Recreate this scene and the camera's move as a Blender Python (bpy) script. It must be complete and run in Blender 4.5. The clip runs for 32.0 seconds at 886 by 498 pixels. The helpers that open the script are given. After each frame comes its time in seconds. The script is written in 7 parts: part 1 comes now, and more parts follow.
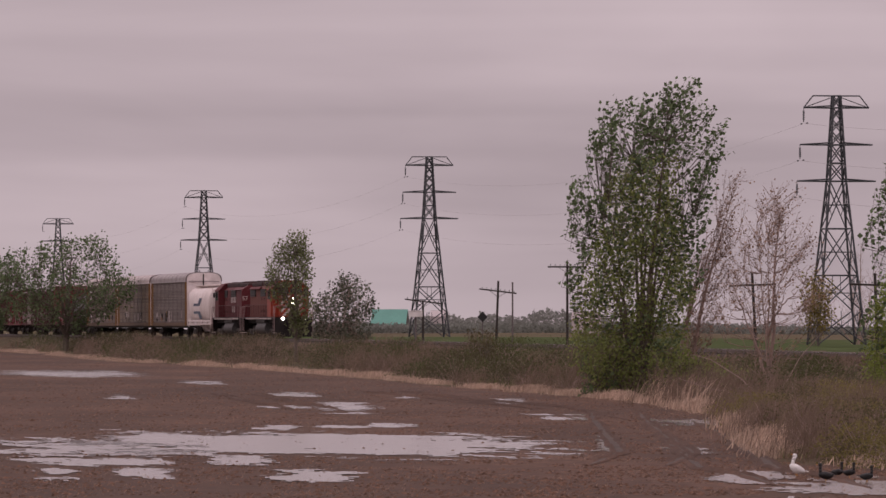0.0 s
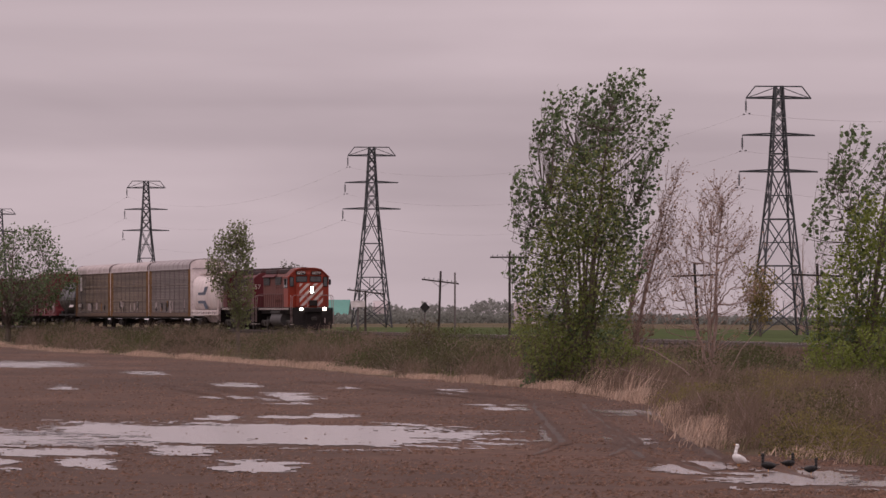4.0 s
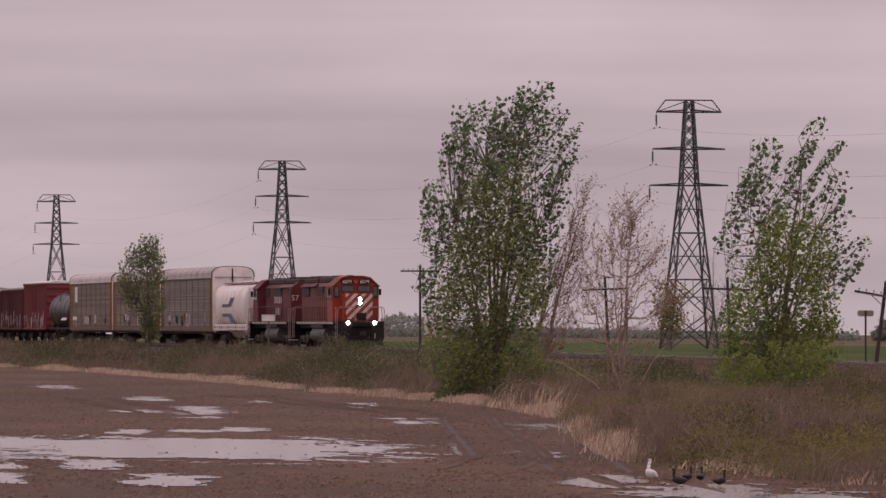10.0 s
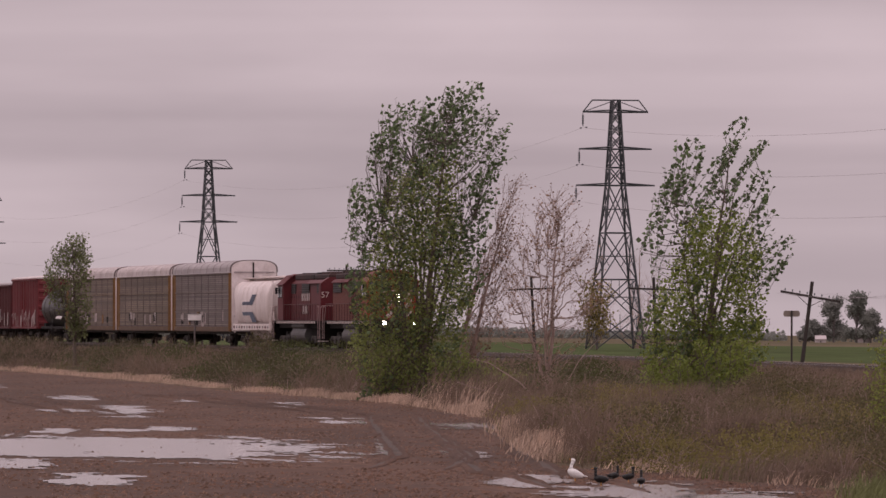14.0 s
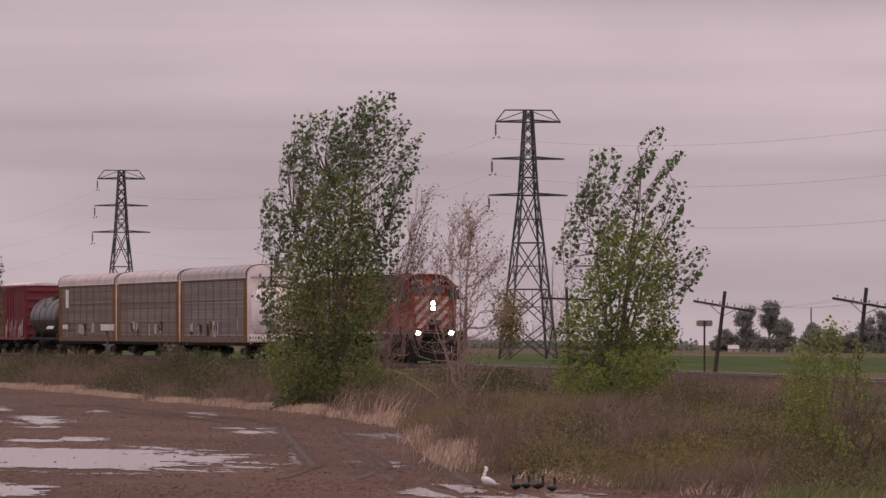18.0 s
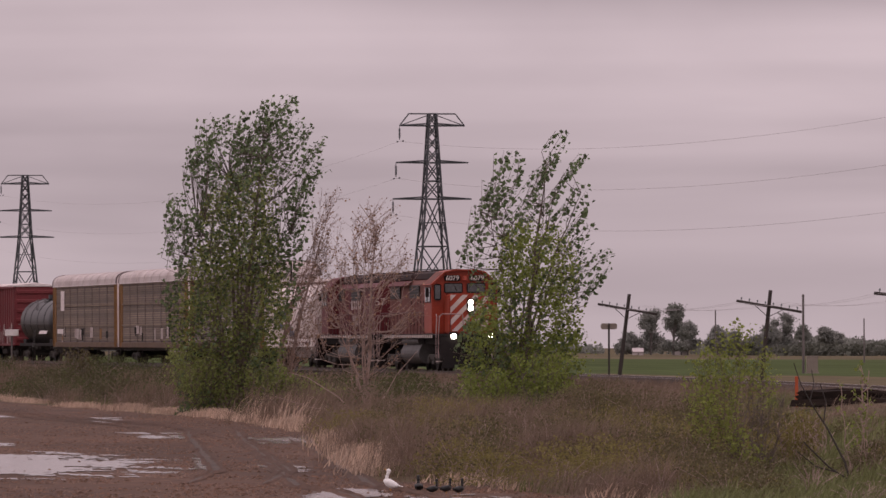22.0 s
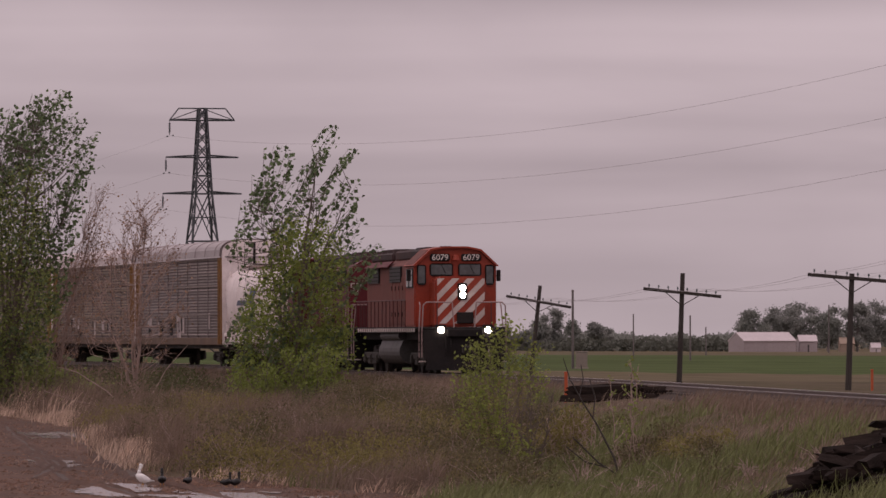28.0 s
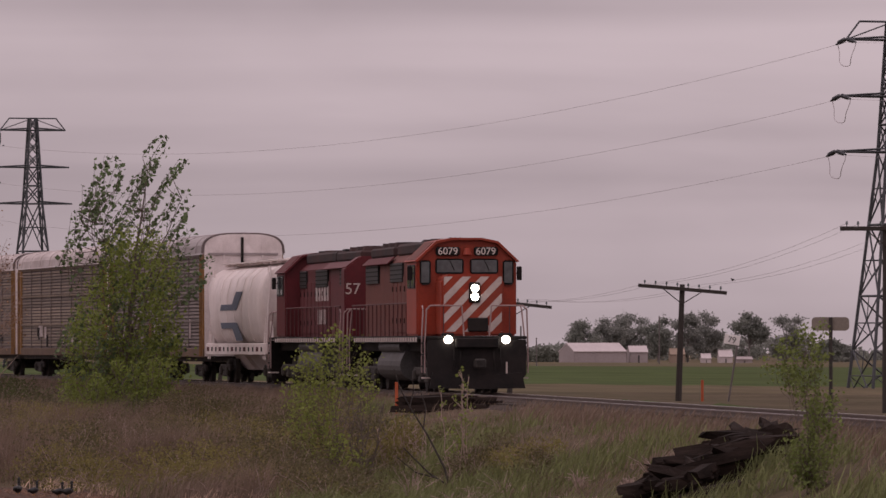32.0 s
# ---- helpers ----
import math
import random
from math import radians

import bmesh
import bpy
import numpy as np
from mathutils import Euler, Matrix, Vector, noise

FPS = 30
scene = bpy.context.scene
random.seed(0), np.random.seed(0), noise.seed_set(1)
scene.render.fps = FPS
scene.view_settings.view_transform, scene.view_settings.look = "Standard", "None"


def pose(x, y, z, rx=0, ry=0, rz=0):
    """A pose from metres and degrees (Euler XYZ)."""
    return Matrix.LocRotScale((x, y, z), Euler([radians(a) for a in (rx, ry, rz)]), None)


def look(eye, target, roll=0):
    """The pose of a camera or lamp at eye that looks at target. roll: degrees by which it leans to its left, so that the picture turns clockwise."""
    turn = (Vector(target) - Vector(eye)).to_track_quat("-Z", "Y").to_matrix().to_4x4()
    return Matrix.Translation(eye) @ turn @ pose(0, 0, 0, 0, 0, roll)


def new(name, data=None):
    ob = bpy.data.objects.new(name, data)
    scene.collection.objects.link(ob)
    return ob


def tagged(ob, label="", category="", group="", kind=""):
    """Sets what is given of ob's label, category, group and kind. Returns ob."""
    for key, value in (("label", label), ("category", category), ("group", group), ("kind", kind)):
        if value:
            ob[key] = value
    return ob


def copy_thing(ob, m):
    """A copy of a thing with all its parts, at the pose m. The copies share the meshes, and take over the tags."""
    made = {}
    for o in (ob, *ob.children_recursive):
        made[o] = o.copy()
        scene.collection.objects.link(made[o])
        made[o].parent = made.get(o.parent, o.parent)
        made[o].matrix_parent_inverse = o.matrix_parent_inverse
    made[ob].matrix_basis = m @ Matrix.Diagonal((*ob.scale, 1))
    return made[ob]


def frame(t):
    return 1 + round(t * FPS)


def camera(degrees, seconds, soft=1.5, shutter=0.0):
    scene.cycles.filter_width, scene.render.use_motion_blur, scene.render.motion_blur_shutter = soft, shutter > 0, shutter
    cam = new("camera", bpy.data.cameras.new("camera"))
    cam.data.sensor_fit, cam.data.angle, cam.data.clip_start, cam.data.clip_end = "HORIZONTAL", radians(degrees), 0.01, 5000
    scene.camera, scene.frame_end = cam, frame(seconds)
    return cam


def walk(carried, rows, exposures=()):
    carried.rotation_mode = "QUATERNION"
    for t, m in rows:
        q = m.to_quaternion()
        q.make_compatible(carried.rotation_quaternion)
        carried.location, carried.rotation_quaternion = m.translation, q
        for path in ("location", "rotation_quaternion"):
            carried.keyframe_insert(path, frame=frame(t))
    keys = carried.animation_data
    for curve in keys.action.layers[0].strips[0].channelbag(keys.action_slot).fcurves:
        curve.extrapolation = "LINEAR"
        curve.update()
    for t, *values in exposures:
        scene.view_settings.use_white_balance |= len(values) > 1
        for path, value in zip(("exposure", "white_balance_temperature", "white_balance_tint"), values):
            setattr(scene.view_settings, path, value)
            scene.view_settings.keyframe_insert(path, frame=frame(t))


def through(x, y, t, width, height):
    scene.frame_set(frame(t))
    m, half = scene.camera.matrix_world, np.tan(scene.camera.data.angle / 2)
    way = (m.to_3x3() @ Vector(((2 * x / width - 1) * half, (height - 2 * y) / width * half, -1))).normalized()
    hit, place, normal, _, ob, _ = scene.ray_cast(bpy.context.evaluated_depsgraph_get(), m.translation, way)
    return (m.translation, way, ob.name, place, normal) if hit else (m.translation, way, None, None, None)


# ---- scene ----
# A long-lens camera on a roadside, panning after a freight train that comes over flat farmland.
EYE = Vector((0.0, 0.0, 3.1))
cam = camera(7.476, 32.0, soft=1.5)


def aim(pan, tilt, roll):
    a, e = radians(pan), radians(tilt)
    way = Vector((math.sin(a) * math.cos(e), math.cos(a) * math.cos(e), math.sin(e)))
    return look(EYE, EYE + way * 100.0, roll)


PATH = [
    (0.0, -3.310, 0.670, 0.00),
    (0.5, -3.229, 0.670, 0.16),
    (1.0, -3.197, 0.666, 0.13),
    (1.5, -3.111, 0.692, 0.17),
    (2.0, -3.029, 0.707, 0.16),
    (2.5, -2.961, 0.653, 0.09),
    (3.0, -2.892, 0.501, -0.02),
    (3.5, -2.851, 0.539, 0.01),
    (5.5, -2.714, 0.735, -0.08),
    (6.0, -2.604, 0.778, -0.04),
    (6.5, -2.441, 0.756, -0.04),
    (7.0, -2.383, 0.744, 0.17),
    (7.5, -2.405, 0.706, 0.10),
    (8.0, -2.352, 0.741, -0.00),
    (8.5, -2.277, 0.723, 0.08),
    (9.0, -2.210, 0.693, 0.04),
    (9.5, -2.183, 0.690, -0.05),
    (10.0, -2.067, 0.705, -0.01),
    (10.5, -1.996, 0.673, -0.02),
    (11.0, -1.945, 0.675, -0.12),
    (11.5, -1.915, 0.691, -0.05),
    (12.0, -1.855, 0.741, -0.06),
    (12.5, -1.810, 0.724, 0.07),
    (13.0, -1.728, 0.703, 0.09),
    (13.5, -1.564, 0.730, 0.04),
    (14.0, -1.445, 0.702, 0.09),
    (14.5, -1.314, 0.693, 0.09),
    (16.5, -1.014, 0.734, 0.15),
    (17.0, -0.985, 0.747, 0.09),
    (17.5, -0.868, 0.740, -0.02),
    (18.0, -0.709, 0.787, 0.03),
    (18.5, -0.701, 0.806, -0.02),
    (19.0, -0.674, 0.816, -0.10),
    (19.5, -0.623, 0.809, -0.10),
    (20.0, -0.441, 0.781, 0.03),
    (20.5, -0.263, 0.806, -0.02),
    (21.0, -0.173, 0.835, -0.02),
    (21.5, -0.075, 0.854, -0.08),
    (22.0, 0.100, 0.818, -0.18),
    (22.5, 0.240, 0.835, -0.13),
    (23.0, 0.356, 0.845, -0.07),
    (23.5, 0.576, 0.831, -0.02),
    (24.0, 0.731, 0.934, 0.02),
    (24.5, 0.758, 0.933, -0.08),
    (25.0, 0.882, 0.860, -0.08),
    (25.5, 0.984, 0.879, -0.14),
    (27.5, 1.772, 0.778, -0.10),
    (28.0, 2.044, 0.771, -0.09),
    (28.5, 2.189, 0.819, 0.01),
    (29.0, 2.268, 0.844, -0.04),
    (29.5, 2.497, 0.792, -0.09),
    (30.0, 2.761, 0.808, -0.06),
    (30.5, 2.927, 0.885, -0.02),
    (31.0, 3.103, 0.894, -0.10),
    (31.5, 3.292, 0.807, -0.17),
    (32.0, 3.474, 0.858, -0.04),
]
walk(cam, [(t, aim(p, e, r)) for t, p, e, r in PATH], exposures=[(0.0, -0.05), (2.0, -0.05), (3.0, 0.06), (6.0, 0.03), (9.0, 0.03), (14.0, 0.06), (19.0, 0.07), (21.0, 0.08), (23.0, 0.0), (24.0, -0.08), (28.0, -0.12), (32.0, -0.13)])

# ---------------------------------------------------------------- light
world = bpy.data.worlds.new("overcast")
scene.world = world
world.use_nodes = True
_nt = world.node_tree
_nt.nodes.clear()


def _w(kind, **kw):
    n = _nt.nodes.new(kind)
    for k, v in kw.items():
        n.inputs[k].default_value = v
    return n


_out = _w("ShaderNodeOutputWorld")
_bg = _w("ShaderNodeBackground", Strength=1.0)
_geo = _w("ShaderNodeTexCoord")
_sep = _w("ShaderNodeSeparateXYZ")
_nt.links.new(_geo.outputs["Generated"], _sep.inputs[0])
# cloud layers: flat streaks low over the horizon, broad softer masses
_map = _w("ShaderNodeMapping")
_map.inputs["Scale"].default_value = (7.0, 7.0, 30.0)
_nt.links.new(_geo.outputs["Generated"], _map.inputs[0])
_n1 = _w("ShaderNodeTexNoise", Scale=1.0, Detail=5.0, Roughness=0.5, Distortion=0.4)
_nt.links.new(_map.outputs[0], _n1.inputs[0])
_map2 = _w("ShaderNodeMapping")
_map2.inputs["Scale"].default_value = (1.6, 1.6, 62.0)
_map2.inputs["Location"].default_value = (3.0, 1.0, 0.15)
_nt.links.new(_geo.outputs["Generated"], _map2.inputs[0])
_n2 = _w("ShaderNodeTexNoise", Scale=1.0, Detail=3.0, Roughness=0.5, Distortion=0.2)
_nt.links.new(_map2.outputs[0], _n2.inputs[0])
_mix = _w("ShaderNodeMix")
_mix.data_type = "FLOAT"
_mix.inputs[0].default_value = 0.5
_nt.links.new(_n1.outputs[0], _mix.inputs[2])
_nt.links.new(_n2.outputs[0], _mix.inputs[3])
_ramp = _w("ShaderNodeValToRGB")
_e = _ramp.color_ramp.elements
_e[0].position, _e[0].color = 0.38, (0.40, 0.322, 0.349, 1)
_e[1].position, _e[1].color = 0.60, (0.585, 0.473, 0.507, 1)
_nt.links.new(_mix.outputs[0], _ramp.inputs[0])
# an overcast sky is brighter overhead than at the horizon
_lift = _w("ShaderNodeMapRange")
for _k, _v in enumerate((0.0, 1.0, 1.0, 2.3)):
    _lift.inputs[_k + 1].default_value = _v
_nt.links.new(_sep.outputs[2], _lift.inputs[0])
_mul = _w("ShaderNodeVectorMath")
_mul.operation = "SCALE"
_nt.links.new(_ramp.outputs[0], _mul.inputs[0])
_nt.links.new(_lift.outputs[0], _mul.inputs["Scale"])
_nt.links.new(_mul.outputs[0], _bg.inputs[0])
_nt.links.new(_bg.outputs[0], _out.inputs[0])

_sun = bpy.data.lights.new("sun", "SUN")
_sun.energy, _sun.angle, _sun.color = 0.3, radians(30), (1.0, 0.95, 0.92)
sun = new("sun", _sun)
sun.matrix_basis = look((0, 0, 100), (60, 60, 0))


# ---------------------------------------------------------------- materials
def mat(name, colour, rough=0.7, metal=0.0, vary=0.25, scale=2.0, fine=25.0, bump=0.2, dirt=None, dirt_amount=0.4,
        spec=0.35, island=0.0, emit=None, stretch=(1, 1, 1), obj=0.0):
    """A procedural surface: base colour with grain at two scales, optional dirt, relief."""
    m = bpy.data.materials.new(name)
    m.use_nodes = True
    nt = m.node_tree
    b = nt.nodes["Principled BSDF"]
    b.inputs["Roughness"].default_value = rough
    b.inputs["Metallic"].default_value = metal
    b.inputs["Specular IOR Level"].default_value = spec
    tc = nt.nodes.new("ShaderNodeTexCoord")
    mp = nt.nodes.new("ShaderNodeMapping")
    mp.inputs["Scale"].default_value = stretch
    nt.links.new(tc.outputs["Object"], mp.inputs[0])
    n1 = nt.nodes.new("ShaderNodeTexNoise")
    n1.inputs["Scale"].default_value = scale
    n1.inputs["Detail"].default_value = 4
    n2 = nt.nodes.new("ShaderNodeTexNoise")
    n2.inputs["Scale"].default_value = fine
    n2.inputs["Detail"].default_value = 3
    nt.links.new(mp.outputs[0], n1.inputs[0])
    nt.links.new(mp.outputs[0], n2.inputs[0])
    add = nt.nodes.new("ShaderNodeMath")
    add.operation = "ADD"
    nt.links.new(n1.outputs[0], add.inputs[0])
    nt.links.new(n2.outputs[0], add.inputs[1])
    rng = nt.nodes.new("ShaderNodeMapRange")
    rng.inputs[1].default_value, rng.inputs[2].default_value = 0.65, 1.35
    rng.inputs[3].default_value, rng.inputs[4].default_value = 1 - vary, 1 + vary
    nt.links.new(add.outputs[0], rng.inputs[0])
    val = rng.outputs[0]
    for kind, out, amount in (("ShaderNodeNewGeometry", "Random Per Island", island), ("ShaderNodeObjectInfo", "Random", obj)):
        if amount:
            g = nt.nodes.new(kind)
            r2 = nt.nodes.new("ShaderNodeMapRange")
            r2.inputs[3].default_value, r2.inputs[4].default_value = 1 - amount, 1 + amount
            nt.links.new(g.outputs[out], r2.inputs[0])
            mu = nt.nodes.new("ShaderNodeMath")
            mu.operation = "MULTIPLY"
            nt.links.new(val, mu.inputs[0])
            nt.links.new(r2.outputs[0], mu.inputs[1])
            val = mu.outputs[0]
    sc = nt.nodes.new("ShaderNodeVectorMath")
    sc.operation = "SCALE"
    sc.inputs[0].default_value = colour
    nt.links.new(val, sc.inputs["Scale"])
    col = sc.outputs[0]
    if dirt:
        n3 = nt.nodes.new("ShaderNodeTexNoise")
        n3.inputs["Scale"].default_value = scale * 0.6
        n3.inputs["Detail"].default_value = 6
        n3.inputs["Roughness"].default_value = 0.65
        nt.links.new(mp.outputs[0], n3.inputs[0])
        r3 = nt.nodes.new("ShaderNodeMapRange")
        r3.inputs[1].default_value, r3.inputs[2].default_value = 0.42, 0.68
        r3.inputs[4].default_value = dirt_amount
        nt.links.new(n3.outputs[0], r3.inputs[0])
        mx = nt.nodes.new("ShaderNodeMix")
        mx.data_type = "RGBA"
        mx.inputs[7].default_value = (*dirt, 1)
        nt.links.new(r3.outputs[0], mx.inputs[0])
        nt.links.new(col, mx.inputs[6])
        col = mx.outputs[2]
    nt.links.new(col, b.inputs["Base Color"])
    if bump:
        bp = nt.nodes.new("ShaderNodeBump")
        bp.inputs["Strength"].default_value = bump
        bp.inputs["Distance"].default_value = 0.02
        nt.links.new(add.outputs[0], bp.inputs["Height"])
        nt.links.new(bp.outputs[0], b.inputs["Normal"])
    if emit:
        b.inputs["Emission Color"].default_value = (*emit[0], 1)
        b.inputs["Emission Strength"].default_value = emit[1]
    return m


def leafy(name, colour, vary=0.3, island=0.35, through=0.25):
    m = mat(name, colour, rough=0.6, vary=vary, scale=0.5, fine=4.0, bump=0.0, island=island, spec=0.2)
    nt = m.node_tree
    b = nt.nodes["Principled BSDF"]
    tr = nt.nodes.new("ShaderNodeBsdfTranslucent")
    mx = nt.nodes.new("ShaderNodeMixShader")
    mx.inputs[0].default_value = through
    nt.links.new(b.inputs["Base Color"].links[0].from_socket, tr.inputs[0])
    nt.links.new(b.outputs[0], mx.inputs[1])
    nt.links.new(tr.outputs[0], mx.inputs[2])
    nt.links.new(mx.outputs[0], nt.nodes["Material Output"].inputs[0])
    return m


MUD = mat("wet_mud", (0.100, 0.056, 0.038), rough=0.8, vary=0.45, scale=0.16, fine=3.2, bump=0.7, dirt=(0.058, 0.036, 0.027), dirt_amount=0.9, spec=0.12, stretch=(1, 0.22, 1))
SCRUB = mat("scrub_earth", (0.09, 0.068, 0.042), rough=0.95, spec=0.08, vary=0.4, scale=0.25, fine=3.0, bump=0.6, dirt=(0.055, 0.055, 0.024), dirt_amount=0.6)
CROP = mat("green_crop", (0.066, 0.088, 0.034), rough=1.0, spec=0.03, vary=0.3, scale=0.05, fine=0.8, bump=0.4, dirt=(0.06, 0.072, 0.025), dirt_amount=0.4, stretch=(0.3, 1, 1))
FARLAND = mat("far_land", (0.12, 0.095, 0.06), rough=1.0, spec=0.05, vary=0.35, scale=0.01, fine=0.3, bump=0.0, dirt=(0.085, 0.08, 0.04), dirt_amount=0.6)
BALLAST = mat("ballast_stone", (0.048, 0.037, 0.031), rough=0.95, spec=0.08, vary=0.4, scale=1.0, fine=14.0, bump=0.8, dirt=(0.07, 0.052, 0.04), dirt_amount=0.5, island=0.3)
# Muddy brown base, lightened to make up for sky reflection lost to roughness.
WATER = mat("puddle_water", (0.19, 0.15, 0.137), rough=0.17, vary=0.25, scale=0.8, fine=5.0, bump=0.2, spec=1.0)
RAIL = mat("rail_steel", (0.075, 0.05, 0.04), rough=0.6, metal=0.2, vary=0.25, scale=1.0, fine=20)
RAIL_TOP = mat("polished_rail_head", (0.5, 0.46, 0.45), rough=0.3, metal=0.9, vary=0.15, scale=1.0, fine=20)
TIE = mat("tie_wood", (0.055, 0.045, 0.04), rough=0.85, vary=0.35, scale=3.0, fine=30.0, bump=0.6, obj=0.3, dirt=(0.1, 0.08, 0.065), dirt_amount=0.35, stretch=(0.3, 3, 3))
POLEWOOD = mat("pole_wood", (0.05, 0.042, 0.038), rough=0.9, vary=0.3, scale=3.0, fine=30.0, bump=0.5, stretch=(3, 3, 0.3))
LATTICE = mat("galvanised_steel", (0.075, 0.078, 0.085), rough=0.6, metal=0.3, vary=0.2, scale=1.0, fine=10.0, bump=0.1)
WIRE = mat("wire_metal", (0.40, 0.36, 0.37), rough=0.5, metal=0.5, vary=0.05, scale=0.2, fine=1.0, bump=0.0)
BARK = mat("bark", (0.15, 0.12, 0.10), rough=0.9, vary=0.35, scale=4.0, fine=30.0, bump=0.7, stretch=(3, 3, 0.6))
BAREBARK = mat("grey_twig_bark", (0.34, 0.25, 0.215), rough=0.9, vary=0.3, scale=4.0, fine=30.0, bump=0.3)
# Crown green kept dark: backlighting against the sky is put into the colour.
LEAF_DARK = leafy("poplar_leaf", (0.14, 0.188, 0.092), island=0.4, through=0.42)
LEAF_LIGHT = leafy("spring_leaf", (0.225, 0.27, 0.07), island=0.25, through=0.5)
LEAF_BUD = leafy("reddish_bud", (0.30, 0.195, 0.13))
REED = leafy("dry_reed", (0.52, 0.385, 0.295), island=0.3)
WEED = leafy("weed_stalk", (0.212, 0.154, 0.115), island=0.16)
WEEDGREEN = leafy("weed_green", (0.13, 0.145, 0.047), island=0.2)


# ---------------------------------------------------------------- helpers for meshes
def part(name, bm, material, parent=None, label="", smooth=False):
    me = bpy.data.meshes.new(name)
    bm.to_mesh(me)
    bm.free()
    me.materials.append(material)
    if smooth:
        me.polygons.foreach_set("use_smooth", [True] * len(me.polygons))
    ob = new(name, me)
    if parent is not None:
        ob.parent = parent
    if label:
        ob["label"] = label
    return ob


def from_arrays(name, verts, faces, material, parent=None, label="", smooth=False):
    """faces: an (n, k) integer array."""
    me = bpy.data.meshes.new(name)
    v, f = np.asarray(verts, np.float32), np.asarray(faces, np.int32)
    me.vertices.add(len(v))
    me.vertices.foreach_set("co", v.ravel())
    me.loops.add(f.size)
    me.loops.foreach_set("vertex_index", f.ravel())
    me.polygons.add(len(f))
    me.polygons.foreach_set("loop_start", np.arange(0, f.size, f.shape[1], dtype=np.int32))
    me.update(calc_edges=True)
    me.validate()
    me.materials.append(material)
    if smooth:
        me.polygons.foreach_set("use_smooth", np.ones(len(f), bool))
    ob = new(name, me)
    if parent is not None:
        ob.parent = parent
    if label:
        ob["label"] = label
    return ob


def box(bm, c, s, rot=None, bevel=0.0):
    """Adds a box of size s round c, with bevelled edges."""
    m = Matrix.Translation(c) @ (rot.to_4x4() if rot is not None else Matrix()) @ Matrix.Diagonal((*s, 1))
    r = bmesh.ops.create_cube(bm, size=1.0, matrix=m)
    if bevel:
        es = list({e for v in r["verts"] for e in v.link_edges})
        bmesh.ops.bevel(bm, geom=es, offset=bevel, segments=1, affect="EDGES", profile=0.5)
    return bm


def cyl(bm, a, b, r1, r2=None, n=10, caps=True):
    """Adds a tapered rod from a to b."""
    a, b = Vector(a), Vector(b)
    d = b - a
    m = Matrix.Translation((a + b) / 2) @ d.to_track_quat("Z", "Y").to_matrix().to_4x4()
    bmesh.ops.create_cone(bm, cap_ends=caps, segments=n, radius1=r1, radius2=r1 if r2 is None else r2, depth=d.length, matrix=m)
    return bm


def B():
    return bmesh.new()


def empty(name, m=None):
    ob = new(name)
    ob.empty_display_size = 0.3
    if m is not None:
        ob.matrix_basis = m
    return ob


# ---------------------------------------------------------------- the railway's line
def _heading(q):
    q = np.clip(q, -183.0, 165.0)
    return 0.1714 - 0.048 * q / 100 - 0.0131 * (q / 100) ** 2


Q = np.arange(-1600.0, 900.0, 1.0)
_h = _heading(Q)
QX = np.concatenate([[0], np.cumsum((np.sin(_h[1:]) + np.sin(_h[:-1])) / 2)])
QY = -np.concatenate([[0], np.cumsum((np.cos(_h[1:]) + np.cos(_h[:-1])) / 2)])
QX, QY = QX - QX[1600] - 5.99, QY - QY[1600] + 359.76


def rail_z(y):
    """Top of the rails over the plain, which climbs gently away from the camera."""
    return 3.1 + np.interp(y, [0, 140, 205, 345, 555, 800, 2000], [-1.45, -1.36, -1.27, -1.13, -0.80, -0.65, -0.6])


def track_x(y):
    return np.interp(y, QY[::-1], QX[::-1])


def on_track(q, side=0.0, up=0.0):
    x, y, h = np.interp(q, Q, QX), np.interp(q, Q, QY), float(_heading(q))
    x, y = x - side * math.cos(h), y - side * math.sin(h)
    return Vector((x, y, float(rail_z(y)) + up))


_tq = (QY > 60) & (QY < 900)
_TAZ, _TR, _TZ = np.arctan2(QX, QY)[_tq], np.hypot(QX, QY)[_tq], rail_z(QY)[_tq]


def open_height(x, y, gap=0.1):
    """How high the growth at x, y may stand: the wind-cropped bank leaves the rails in sight of the road."""
    az, r = np.arctan2(x, y), np.hypot(x, y)
    gap = gap + np.where((az > 0.051) & (az < 0.072) & (r > 150) & (r < 187), 0.75, 0.0)  # trodden down before the stack of ties
    return 3.1 + (np.interp(az, _TAZ, _TZ) - gap - 3.1) * r / np.interp(az, _TAZ, _TR)


FIELD_EDGE_AZ = [-0.2, -0.1231, -0.1064, -0.0898, -0.0731, -0.0564, -0.0449, -0.0344, -0.0252, -0.0200, -0.0165, -0.0155, -0.0135, -0.0111, -0.0077, -0.0044, 0.006, 0.02, 0.06, 0.3]
FIELD_EDGE_D = [900, 640, 505, 455, 394, 337, 310, 289, 268, 249, 236, 222, 201, 182, 162, 154,  150, 141, 128, 100]


def field_edge(az):
    return np.interp(az, FIELD_EDGE_AZ, FIELD_EDGE_D)


def ground_z(x, y):
    """Height of the ground anywhere (arrays or numbers)."""
    x, y = np.asarray(x, float), np.asarray(y, float)
    d = x - track_x(y)
    top = rail_z(y) - 0.32
    near = -0.0 - 0.012 * np.clip(x, -140, 60)
    far = 3.1 - 1.5 - 0.012 * np.clip(x, -50, 60)
    far = np.minimum(far, top - 0.15)
    t1 = np.clip((-d - 2.4) / 6.5, 0, 1)
    t1 = t1 * t1 * (3 - 2 * t1)
    t2 = np.clip((d - 2.4) / 4.0, 0, 1)
    z = np.where(d < 0, top + (near - top) * t1, top + (far - top) * t2)
    return z


